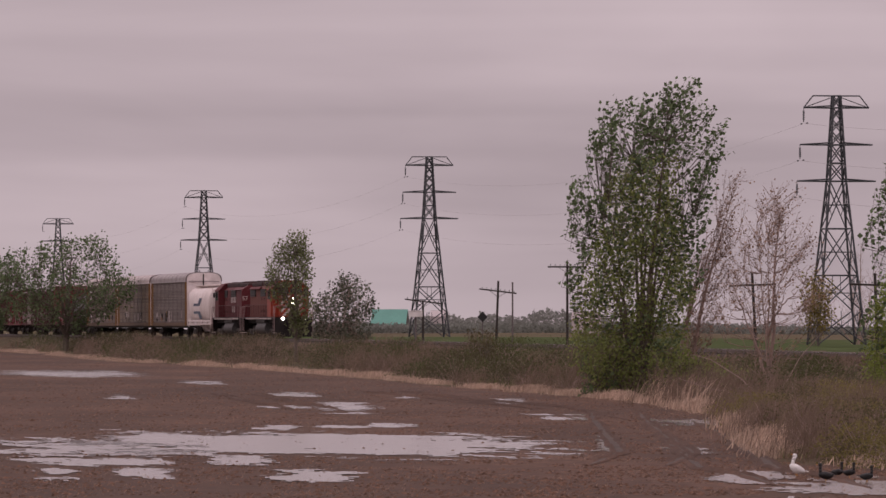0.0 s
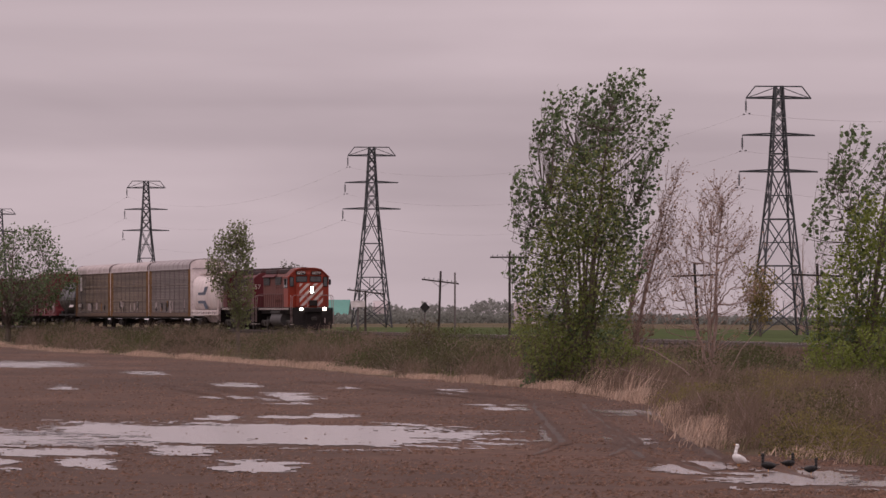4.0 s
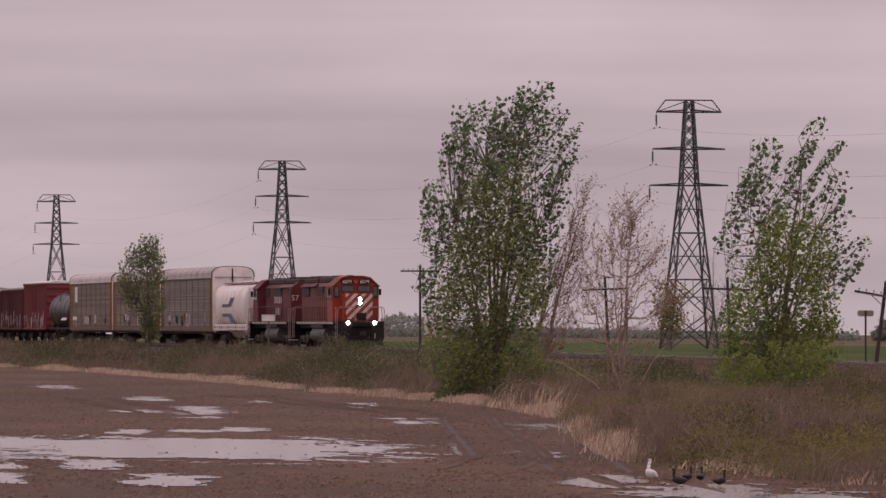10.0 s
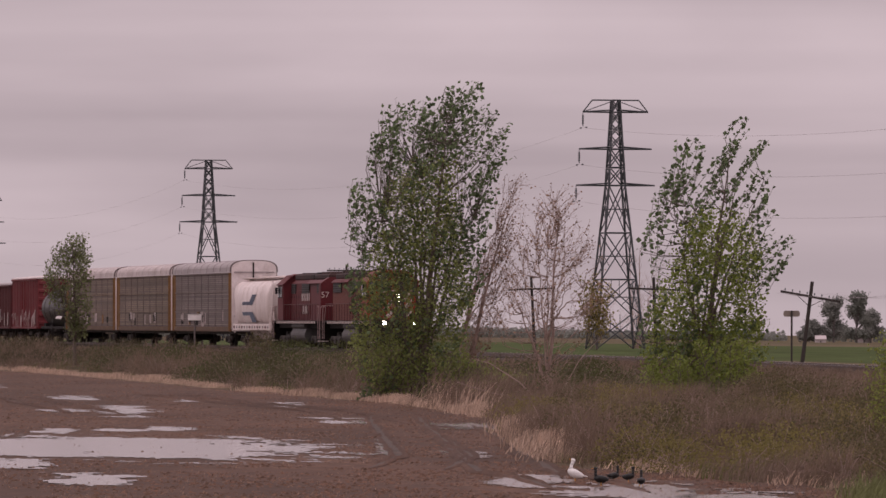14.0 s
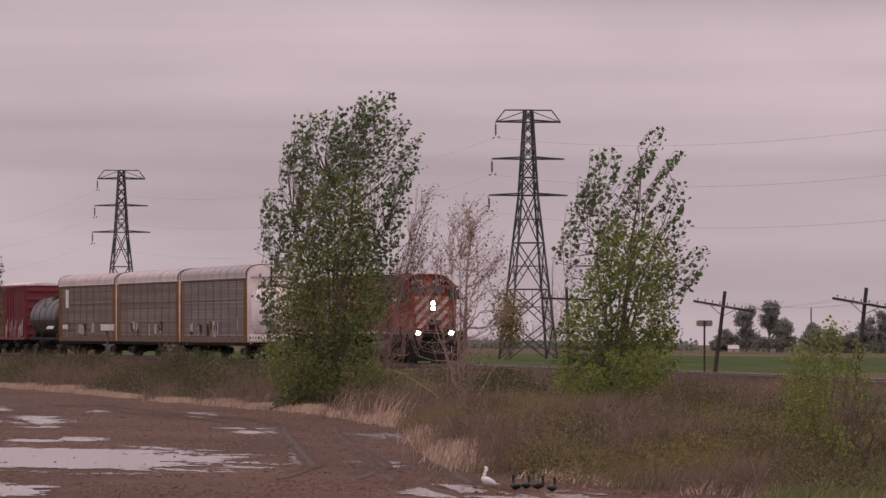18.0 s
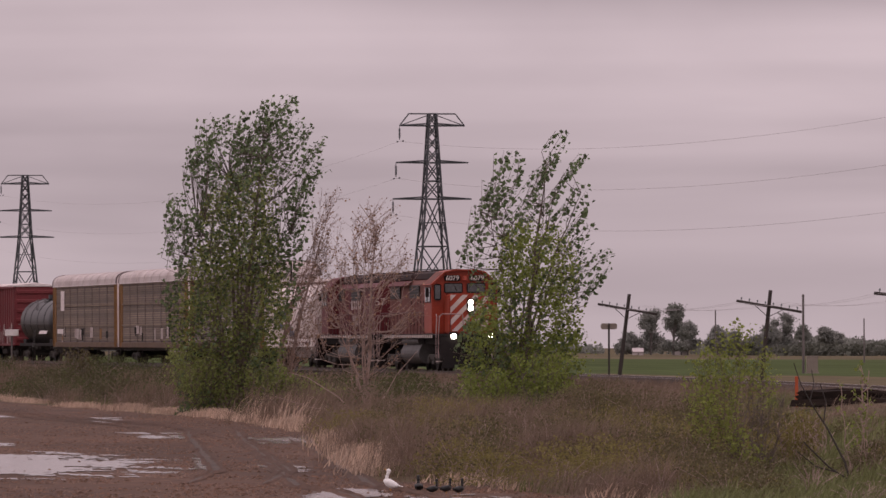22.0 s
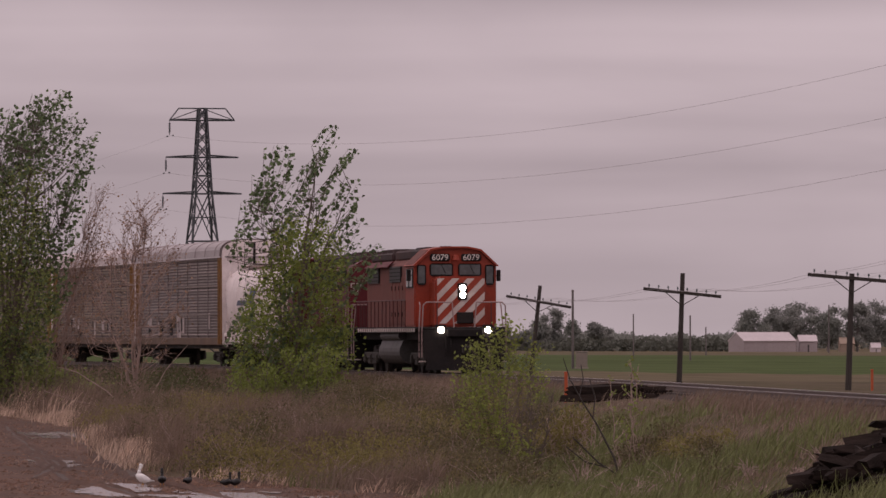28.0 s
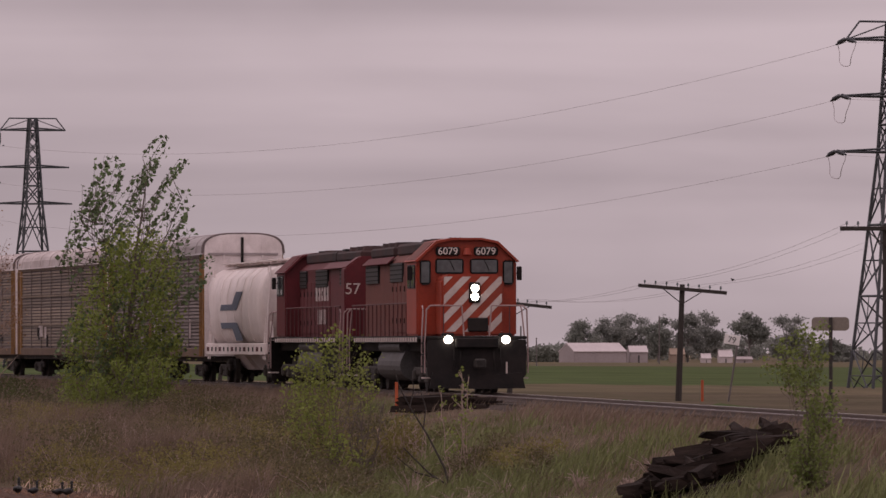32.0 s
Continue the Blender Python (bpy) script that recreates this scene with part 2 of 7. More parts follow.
def gz(x, y):
    return float(ground_z(x, y))


# ---------------------------------------------------------------- ground: one sheet to the horizon
def build_ground():
    ys = np.concatenate([np.arange(-600, 60, 40), np.arange(60, 720, 3.0), np.arange(720, 1500, 20), np.arange(1500, 4800, 150)])
    ds = np.concatenate([[-3000, -1800, -1000, -600, -400, -300, -220], np.arange(-170, -40, 4.0), np.arange(-40, -12, 1.5), np.arange(-12, 8, 0.8),
                         np.arange(8, 60, 4), [75, 100, 150, 220, 320, 500, 800, 1300, 2200, 3200]])
    Y, Dd = np.meshgrid(ys, ds, indexing="ij")
    X = track_x(Y) + Dd
    Z = ground_z(X, Y)
    rs = np.random.RandomState(3)
    wob = rs.normal(0, 1, X.shape)
    AZ, R = np.arctan2(X, np.maximum(Y, 1)), np.hypot(X, Y)
    in_field = (Y > 10) & (R < field_edge(AZ)) & (Dd < -7)
    Z = Z + np.where(in_field, 0.004, np.where(np.abs(Dd) < 3.5, 0.015, 0.06)) * wob * (R < 900)
    n, m = X.shape
    idx = np.arange(n * m).reshape(n, m)
    F = np.stack([idx[:-1, :-1], idx[:-1, 1:], idx[1:, 1:], idx[1:, :-1]], -1).reshape(-1, 4)
    ob = from_arrays("ground", np.stack([X, Y, Z], -1).reshape(-1, 3), F, SCRUB, smooth=True)
    me = ob.data
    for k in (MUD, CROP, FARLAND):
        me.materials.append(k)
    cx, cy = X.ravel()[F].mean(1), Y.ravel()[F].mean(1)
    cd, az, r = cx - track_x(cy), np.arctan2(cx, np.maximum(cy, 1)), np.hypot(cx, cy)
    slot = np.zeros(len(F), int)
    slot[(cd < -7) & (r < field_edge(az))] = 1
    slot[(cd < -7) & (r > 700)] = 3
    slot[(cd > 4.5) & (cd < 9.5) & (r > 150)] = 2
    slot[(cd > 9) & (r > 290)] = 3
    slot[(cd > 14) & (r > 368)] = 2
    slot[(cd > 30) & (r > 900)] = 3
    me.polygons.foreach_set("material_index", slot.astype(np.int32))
    tagged(ob, "flat wet spring farmland, bare mud, weeds and green crop", "ground", kind="structure")


build_ground()


def build_puddle(x0, y0, half_w, half_d, skew, seed):
    """A shallow puddle on the tilted field, with a ragged edge and small islands of mud."""
    nx = max(int(half_w * 2.6 / 0.12), 20)
    ny = max(int(half_d * 2.6 / 0.3), 14)
    us, vs = np.linspace(-1.3, 1.3, nx + 1), np.linspace(-1.3, 1.3, ny + 1)
    v, keep = [], []
    for b in vs:
        for a in us:
            x, y = x0 + a * half_w + skew * b * half_d, y0 + b * half_d
            v.append((x, y, -0.012 * x + 0.013))
    for j in range(ny):
        for i in range(nx):
            a, b = (us[i] + us[i + 1]) / 2, (vs[j] + vs[j + 1]) / 2
            x, y = x0 + a * half_w, y0 + b * half_d
            s = x * 0.5 + y * 0.06  # water stands in the slanting furrows
            wild = 1.3 * noise.noise(Vector((s * 0.8, y * 0.22, seed * 3.1))) + 0.9 * noise.noise(Vector((x * 1.4, y * 0.5, seed + 9.0))) + 0.8 * noise.noise(Vector((x * 4.5, y * 1.4, seed + 5.0)))
            wild *= 0.9 if half_w >= 4.0 else 1.5
            edge = abs(a) ** 2.5 + abs(b) ** 2.5
            if 1.0 - edge + wild * (0.45 + 0.9 * min(edge, 1.0)) > (0.08 if half_w >= 4.0 else 0.38):
                k = j * (nx + 1) + i
                keep.append((k, k + 1, k + nx + 2, k + nx + 1))
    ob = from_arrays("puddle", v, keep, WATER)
    return tagged(ob, "shallow puddle of rain water on bare mud", "puddle", "puddles on the field", kind="structure")


# ---------------------------------------------------------------- track
def build_track():
    for side, nm in ((-0.76, "rail"), (0.76, "rail")):
        qs = np.arange(-560, 330, 4.0)
        prof = [(-0.07, -0.17), (0.07, -0.17), (0.02, -0.13), (0.035, -0.04), (0.035, 0.0), (-0.035, 0.0), (-0.035, -0.04), (-0.02, -0.13)]
        v, f = [], []
        for q in qs:
            h = float(_heading(q))
            p = on_track(q)
            for a, b in prof:
                s = side + a
                v.append((p.x - s * math.cos(h), p.y - s * math.sin(h), p.z + b))
        k = len(prof)
        for i in range(len(qs) - 1):
            for j in range(k):
                f.append((i * k + j, i * k + (j + 1) % k, (i + 1) * k + (j + 1) % k, (i + 1) * k + j))
        ob = from_arrays(nm, v, f, RAIL)
        ob.data.materials.append(RAIL_TOP)
        for i, p in enumerate(ob.data.polygons):
            p.material_index = 1 if i % k == 4 else 0
        tagged(ob, "worn steel running rail on wooden ties", "rail", kind="structure")
    tm = bpy.data.meshes.new("tie")
    bm = box(B(), (0, 0, 0), (0.23, 2.6, 0.18), bevel=0.015)
    bm.to_mesh(tm)
    bm.free()
    tm.materials.append(TIE)
    bed = empty("track_bed")
    tagged(bed, "row of dark wooden railway ties in stone ballast", "railway track", kind="structure")
    rs = np.random.RandomState(5)
    for i in range(300):
        q = 20 + i * 0.62 + rs.normal(0, 0.02)
        ob = new("tie", tm)
        ob.parent = bed
        p = on_track(q)
        ob.matrix_basis = Matrix.Translation((p.x, p.y, p.z - 0.25)) @ Matrix.Rotation(float(_heading(q)) - math.pi / 2 + rs.normal(0, 0.01), 4, "Z")
    # the far ties, joined
    bm = B()
    for i in range(330):
        q = 20 - 0.62 * (i + 1)
        p = on_track(q)
        box(bm, (p.x, p.y, p.z - 0.25), (0.23, 2.6, 0.18), Matrix.Rotation(float(_heading(q)) - math.pi / 2, 3, "Z"))
    ob = part("distant_ties", bm, TIE, bed)
    ob["kind"] = "stuff"
    # ballast shoulder: a ridge of crushed stone
    qs = np.arange(-560, 330, 1.5)
    rs = np.random.RandomState(8)
    cross = [(-2.7, -0.62), (-2.1, -0.36), (-1.5, -0.215), (-0.8, -0.225), (0, -0.235), (0.8, -0.225), (1.5, -0.215), (2.1, -0.36), (2.7, -0.62)]
    v, f = [], []
    k = len(cross)
    for q in qs:
        h, p = float(_heading(q)), on_track(q)
        for a, b in cross:
            a += rs.normal(0, 0.05)
            v.append((p.x - a * math.cos(h), p.y - a * math.sin(h), p.z + b + rs.normal(0, 0.018)))
    for i in range(len(qs) - 1):
        for j in range(k - 1):
            f.append((i * k + j, (i + 1) * k + j, (i + 1) * k + j + 1, i * k + j + 1))
    ob = from_arrays("ballast", v, f, BALLAST, smooth=False)
    tagged(ob, "grey crushed stone ballast under the railway track", "ballast", kind="structure")


build_track()


def tube(chain, n=4):
    """One unbroken tube along (point, radius)."""
    v, f = [], []
    for i, (p, r) in enumerate(chain):
        d = (chain[min(i + 1, len(chain) - 1)][0] - chain[max(i - 1, 0)][0]).normalized()
        s = d.cross(Vector((0.1, 0.2, 1))).normalized()
        t = d.cross(s)
        for k in range(n):
            w = 2 * math.pi * k / n
            v.append(p + (s * math.cos(w) + t * math.sin(w)) * r)
        if i:
            o = i * n
            f += [(o - n + k, o - n + (k + 1) % n, o + (k + 1) % n, o + k) for k in range(n)]
    return v, f


# ---------------------------------------------------------------- transmission towers
ARM_Z = (12.97, 15.86, 18.8)
ARM_HALF = (3.2, 2.95, 2.65)


def tower_mesh_parts(root, strain=False):
    def half(z):
        return np.interp(z, [0, 8.5, 12.97, 19.75], [1.95, 1.1, 0.66, 0.30])

    levels = [0, 2.7, 5.5, 9.2, 12.97, 14.4, 15.86, 16.9, 17.85, 18.8, 19.75]
    corners = [(-1, -1), (1, -1), (1, 1), (-1, 1)]
    for cx, cy in corners:
        bm = B()
        for a, b in ((0, 8.5), (8.5, 12.97), (12.97, 19.75)):
            cyl(bm, (cx * half(a), cy * half(a), a), (cx * half(b), cy * half(b), b), 0.095, 0.085, n=5)
        part("leg", bm, LATTICE, root)
    for i in range(len(levels) - 1):
        a, b = levels[i], levels[i + 1]
        ring = b not in (2.7, 16.9, 17.85)
        for k in range(4):
            (x0, y0), (x1, y1) = corners[k], corners[(k + 1) % 4]
            p00, p10 = Vector((x0 * half(a), y0 * half(a), a)), Vector((x1 * half(a), y1 * half(a), a))
            p01, p11 = Vector((x0 * half(b), y0 * half(b), b)), Vector((x1 * half(b), y1 * half(b), b))
            part("diagonal_brace", cyl(B(), p00, p11, 0.05, n=4), LATTICE, root)
            part("diagonal_brace", cyl(B(), p10, p01, 0.05, n=4), LATTICE, root)
            if ring:
                part("horizontal_brace", cyl(B(), p01, p11, 0.055, n=4), LATTICE, root)
            if b - a > 2.5:  # thin struts steady the long panels
                m0, m1 = p00.lerp(p01, 0.5), p10.lerp(p11, 0.5)
                mid = (p00 + p11 + p10 + p01) / 4
                part("redundant_strut", cyl(B(), m0, p00.lerp(p11, 0.27), 0.028, n=4), LATTICE, root)
                part("redundant_strut", cyl(B(), m1, p10.lerp(p01, 0.27), 0.028, n=4), LATTICE, root)
                part("redundant_strut", cyl(B(), m0, m1, 0.03, n=4), LATTICE, root)
                if b < 6:
                    part("redundant_strut", cyl(B(), mid, p01.lerp(p11, 0.5), 0.028, n=4), LATTICE, root)
    for z, w in zip(ARM_Z, ARM_HALF):
        for s in (-1, 1):
            h0 = float(half(z))
            bars = []
            for cy in (-1, 1):
                bars.append(((s * h0, cy * h0, z), (s * w, 0, z), 0.06, 0.05))
                bars.append(((s * h0, cy * h0, z + 0.17), (s * w, 0, z + 0.03), 0.05, 0.04))
            for u in (0.3, 0.55, 0.8):
                x = s * (h0 + (w - h0) * u)
                bars.append(((x, -h0 * (1 - u), z), (x, h0 * (1 - u), z), 0.03, 0.03))
            if z == ARM_Z[2]:
                bars.append(((s * w, 0, z), (s * (w - 0.75), 0, 19.75), 0.05, 0.05))
                bars.append(((s * (w - 0.75), 0, 19.75), (s * 0.3, 0, 19.75), 0.055, 0.055))
                bars.append(((s * w, 0, z), (s * 0.3, 0, 19.65), 0.035, 0.035))
            for p, q, r1, r2 in bars:
                part("crossarm_bar", cyl(B(), p, q, r1, r2, n=4), LATTICE, root)
            if s < 0 and not strain:
                chain = [(Vector((-w, 0, z)), 0.025), (Vector((-w, 0, z - 0.24)), 0.025)]
                for k in range(6):
                    chain += [(Vector((-w, 0, z - 0.25 - 0.13 * k)), 0.10), (Vector((-w, 0, z - 0.34 - 0.13 * k)), 0.04)]
                chain.append((Vector((-w, 0, z - 1.15)), 0.03))
                from_arrays("insulator", *tube(chain, 8), LATTICE, root)
                for dy in (-1.0, 1.0):
                    bm = cyl(B(), (-w + 0.05, dy - 0.15, z - 1.25), (-w + 0.05, dy + 0.15, z - 1.25), 0.06, n=6)
                    part("vibration_damper", bm, LATTICE, root)
            elif s < 0:
                for sg in (-1, 1):
                    chain = [(Vector((-w, sg * 0.05, z)), 0.04)]
                    for k in range(7):
                        chain += [(Vector((-w, sg * (0.25 + 0.13 * k), z - 0.02 * k)), 0.12), (Vector((-w, sg * (0.34 + 0.13 * k), z - 0.02 * k - 0.01)), 0.05)]
                    chain.append((Vector((-w, sg * 1.45, z - 0.2)), 0.05))
                    from_arrays("strain_insulator", *tube(chain, 8), LATTICE, root)
                bm = B()
                pts = [Vector((-w + 0.08 * math.sin(i), 1.3 * math.cos(math.pi * i / 14), z - 0.15 - 1.25 * math.sin(math.pi * i / 14))) for i in range(15)]
                for a, b in zip(pts, pts[1:]):
                    cyl(bm, a, b, 0.018, n=4)
                part("jumper_wire", bm, WIRE, root)


# tower bases, in the order of the line
TOWERS = [(-133.2, 1158.4, 2.3), (-86.3, 925.0, 2.4), (-44.4, 741.7, 2.45), (0.1, 539.0, 1.95), (44.75, 350.2, 0.42)]


def build_towers():
    first = None
    for i, (x, y, z) in enumerate(TOWERS):
        nx, ny = TOWERS[min(i + 1, 4)][:2]
        px_, py_ = TOWERS[max(i - 1, 0)][:2]
        yaw = math.atan2(ny - py_, nx - px_) + math.pi / 2
        m = Matrix.Translation((x, y, min(z, gz(x, y) + 0.2))) @ Matrix.Rotation(yaw, 4, "Z")
        if i == 4:
            t = empty("transmission_tower", m)
            tower_mesh_parts(t, strain=True)
        elif first is None:
            t = first = empty("transmission_tower", m)
            tower_mesh_parts(t)
        else:
            t = copy_thing(first, m)
        tagged(t, "grey steel lattice power tower on flat farmland" if i < 4 else "grey steel lattice strain tower beside the railway", "power tower", "towers of the power line")
    # conductors hang between the arms on one side
    for k in range(3):
        for i in range(5):
            (x0, y0, z0) = TOWERS[i]
            if i < 4:
                x1, y1, z1 = TOWERS[i + 1]
            else:
                x1, y1, z1 = 90.0, 160.0, 0.7
            yaw = math.atan2(y1 - y0, x1 - x0) + math.pi / 2
            side = Vector((math.cos(yaw), math.sin(yaw), 0)) * -ARM_HALF[k]
            drop0 = 0.15 if i == 4 else 1.25
            drop1 = 0.15 if i >= 3 else 1.25
            a = Vector((x0, y0, min(z0, gz(x0, y0) + 0.2) + ARM_Z[k] - drop0)) + side
            b = Vector((x1, y1, (min(z1, gz(x1, y1) + 0.2) if i < 4 else z1) + ARM_Z[k] - drop1)) + side
            pts = [a.lerp(b, u) - Vector((0, 0, 4 * 2.6 * u * (1 - u))) for u in np.linspace(0, 1, 25)]
            ob = from_arrays("power_line", *tube([(p, 0.009 if i == 3 else 0.006) for p in pts]), WIRE)
            tagged(ob, "thin sagging power conductor between lattice towers", "power line", "conductors of the power line")


build_towers()


# ---------------------------------------------------------------- telegraph poles along the track
def telegraph_pole(x, y, top, lean, arm_w, arm_drop=0.35, arm_tilt=0.0, yaw=0.0, pins=8):
    z = gz(x, y)
    h = top - z
    m = Matrix.Translation((x, y, z)) @ Matrix.Rotation(yaw, 4, "Z") @ Matrix.Rotation(radians(lean), 4, "Y")
    t = empty("telegraph_pole", m)
    bm = B()
    cyl(bm, (0, 0, -0.4), (0, 0, h), 0.112, 0.088, n=10)
    part("pole", bm, POLEWOOD, t)
    bm = B()
    rot = Matrix.Rotation(radians(arm_tilt), 3, "Y")
    za = h - arm_drop
    box(bm, (0, -0.14, za), (arm_w, 0.09, 0.12), rot, bevel=0.01)
    part("crossarm", bm, POLEWOOD, t)
    for s in (-1, 1):
        bm = B()
        cyl(bm, Vector((0, -0.14, za)) + rot @ Vector((s * arm_w * 0.22, 0, -0.04)), (0, -0.12, za - 0.5), 0.018, n=5)
        part("arm_brace", bm, POLEWOOD, t)
    for k in range(pins):
        u = (k + 0.5) / pins * 2 - 1
        if abs(u) < 0.12:
            continue
        base = Vector((0, -0.14, za)) + rot @ Vector((u * arm_w / 2 * 0.98, 0, 0.055))
        bm = B()
        cyl(bm, base, base + Vector((0, 0, 0.07)), 0.014, n=5)
        cyl(bm, base + Vector((0, 0, 0.06)), base + Vector((0, 0, 0.15)), 0.042, 0.025, n=7)
        part("glass_insulator", bm, INSULATOR, t)
    return tagged(t, "weathered wooden telegraph pole with one crossarm beside the track", "telegraph pole", "telegraph poles by the track")


INSULATOR = mat("glass_insulator", (0.10, 0.12, 0.12), rough=0.25, vary=0.1, bump=0.0)
# x, y, top, lean, arm width, arm drop, arm tilt
POLES = [(-35.2, 579.0, 5.5, 0, 3.1, 0.1, 7), (-27.6, 552.3, 6.98, 2, 3.05, 0.85, 5), (-20.9, 529.6, 8.3, 0, 3.05, 0.4, 0), (-5.1, 439.0, 6.7, -3, 3.05, 0.8, 1),
         (2.5, 400.0, 6.35, -2, 3.0, 0.7, 4), (9.3, 335.9, 5.66, 7, 3.0, 0.75, 3), (15.2, 312.6, 5.64, 6, 3.05, 0.75, 4), (18.3, 259.4, 5.66, 2, 3.0, 0.75, 4),
         (21.7, 227.0, 5.32, 2, 3.0, 0.16, 3), (23.85, 188.5, 6.6, 0, 2.6, 0.1, 0)]


def build_poles():
    for x, y, top, lean, w, drop, tilt in POLES:
        telegraph_pole(x, y, top, lean, w, drop, tilt)
    for k in (-0.42, -0.28, 0.25, 0.42):
        for a, b in zip(POLES[5:], POLES[6:]):
            p = Vector((a[0] + k * a[4], a[1], a[2] - a[5] + 0.15))
            q = Vector((b[0] + k * b[4], b[1], b[2] - b[5] + 0.15))
            pts = [p.lerp(q, u) - Vector((0, 0, 4 * 0.3 * u * (1 - u))) for u in np.linspace(0, 1, 9)]
            ob = from_arrays("telegraph_wire", *tube([(c, 0.0045) for c in pts]), WIRE)
            tagged(ob, "thin slack telegraph wire between wooden poles", "telegraph wire", "telegraph wires")


build_poles()


# ---------------------------------------------------------------- the train; each car's x points ahead, z = 0 is the rail's top
TRAIN = []
LOCO_RED = mat("loco_red", (0.30, 0.038, 0.016), rough=0.5, vary=0.16, scale=0.9, fine=9.0, bump=0.12, dirt=(0.16, 0.045, 0.03), dirt_amount=0.4)
LOCO_FADED = mat("loco_faded_red", (0.148, 0.044, 0.032), rough=0.7, vary=0.22, scale=1.2, fine=12.0, bump=0.15, dirt=(0.105, 0.04, 0.032), dirt_amount=0.5, stretch=(1, 1, 0.4))
LOCO_MAROON = mat("loco_maroon", (0.105, 0.010, 0.015), rough=0.55, vary=0.2, scale=1.0, fine=10.0, bump=0.12, dirt=(0.10, 0.03, 0.03), dirt_amount=0.4)
LOCO_PINK = mat("loco_faded_maroon", (0.100, 0.017, 0.020), rough=0.7, vary=0.25, scale=1.2, fine=12.0, bump=0.12, dirt=(0.1, 0.02, 0.02), dirt_amount=0.6)
LOCO_BLACK = mat("loco_black", (0.014, 0.012, 0.012), rough=0.75, spec=0.2, vary=0.3, scale=1.5, fine=15.0, bump=0.2, dirt=(0.04, 0.03, 0.027), dirt_amount=0.5)
SOOT_ROOF = mat("sooty_roof", (0.034, 0.024, 0.024), rough=0.8, vary=0.3, scale=1.2, fine=12.0, bump=0.2, dirt=(0.10, 0.035, 0.028), dirt_amount=0.4)
TRUCK_STEEL = mat("truck_steel", (0.032, 0.028, 0.026), rough=0.8, vary=0.35, scale=2.0, fine=18.0, bump=0.3, dirt=(0.09, 0.07, 0.055), dirt_amount=0.5)
TANK_GREY = mat("fuel_tank_grey", (0.085, 0.08, 0.08), rough=0.6, vary=0.3, scale=1.5, fine=15.0, bump=0.2, dirt=(0.04, 0.035, 0.03), dirt_amount=0.6)
STRIPE = mat("stripe_white", (0.55, 0.47, 0.44), rough=0.6, vary=0.15, scale=2.0, fine=15.0, bump=0.05, dirt=(0.35, 0.2, 0.16), dirt_amount=0.35)
RAILING = mat("railing_paint", (0.32, 0.22, 0.21), rough=0.5, vary=0.15, bump=0.0)
DARKRAIL = mat("dark_railing", (0.09, 0.03, 0.03), rough=0.6, vary=0.2, bump=0.0)
# Grey base stands in for part of the sky reflected in the panes.
GLASS = mat("cab_glass", (0.055, 0.058, 0.06), rough=0.12, vary=0.4, scale=1.5, fine=5.0, bump=0.0, spec=1.0)
LAMP = mat("lit_lamp", (0.9, 0.85, 0.8), vary=0.0, bump=0.0, emit=((1.0, 0.86, 0.74), 14.0))
BOARD = mat("number_board", (0.012, 0.012, 0.012), rough=0.5, vary=0.1, bump=0.0)
DIGIT = mat("number_white", (0.7, 0.64, 0.6), rough=0.5, vary=0.1, bump=0.0)
HOPPER_WHITE = mat("hopper_white", (0.80, 0.71, 0.69), rough=0.6, vary=0.12, scale=0.7, fine=9.0, bump=0.08, dirt=(0.42, 0.31, 0.26), dirt_amount=0.4, stretch=(1, 1, 0.5))
LOGO_BLUE = mat("logo_blue", (0.09, 0.11, 0.155), rough=0.6, vary=0.15, bump=0.0)
RACK_GREY = mat("rack_side", (0.15, 0.121, 0.118), rough=0.65, metal=0.05, vary=0.2, scale=0.6, fine=8.0, bump=0.1, dirt=(0.13, 0.09, 0.085), dirt_amount=0.5, obj=0.12)
RACK_LIGHT = mat("rack_roof", (0.38, 0.335, 0.335), rough=0.45, metal=0.3, vary=0.15, scale=0.5, fine=6.0, bump=0.1, dirt=(0.24, 0.19, 0.19), dirt_amount=0.5, obj=0.12)
RACK_PALE = mat("rack_roof_pale", (0.55, 0.48, 0.47), rough=0.6, vary=0.18, scale=0.5, fine=6.0, bump=0.1, dirt=(0.3, 0.22, 0.2), dirt_amount=0.5)
RACK_TAN = mat("rack_slat_tan", (0.20, 0.152, 0.112), rough=0.65, metal=0.05, vary=0.3, scale=0.35, fine=5.0, bump=0.1, dirt=(0.12, 0.08, 0.055), dirt_amount=0.6, obj=0.3, stretch=(0.3, 1, 2))
RACK_SLAT = mat("rack_slat", (0.205, 0.168, 0.152), rough=0.6, metal=0.1, vary=0.3, scale=0.35, fine=5.0, bump=0.1, dirt=(0.12, 0.085, 0.07), dirt_amount=0.6, obj=0.3, stretch=(0.3, 1, 2))
RACK_SILL = mat("rack_sill", (0.135, 0.085, 0.055), rough=0.75, vary=0.3, scale=1.0, fine=9.0, bump=0.15, dirt=(0.08, 0.06, 0.05), dirt_amount=0.5)
RACK_WHITE = mat("rack_end_white", (0.78, 0.70, 0.69), rough=0.6, vary=0.12, bump=0.05, dirt=(0.35, 0.28, 0.26), dirt_amount=0.4)
RACK_ORANGE = mat("rack_orange", (0.235, 0.118, 0.032), rough=0.65, vary=0.2, scale=1.0, fine=10.0, bump=0.1, dirt=(0.15, 0.075, 0.045), dirt_amount=0.6)
BOX_RED = mat("boxcar_red", (0.155, 0.026, 0.030), rough=0.65, vary=0.2, scale=0.8, fine=8.0, bump=0.1, dirt=(0.13, 0.04, 0.04), dirt_amount=0.5)
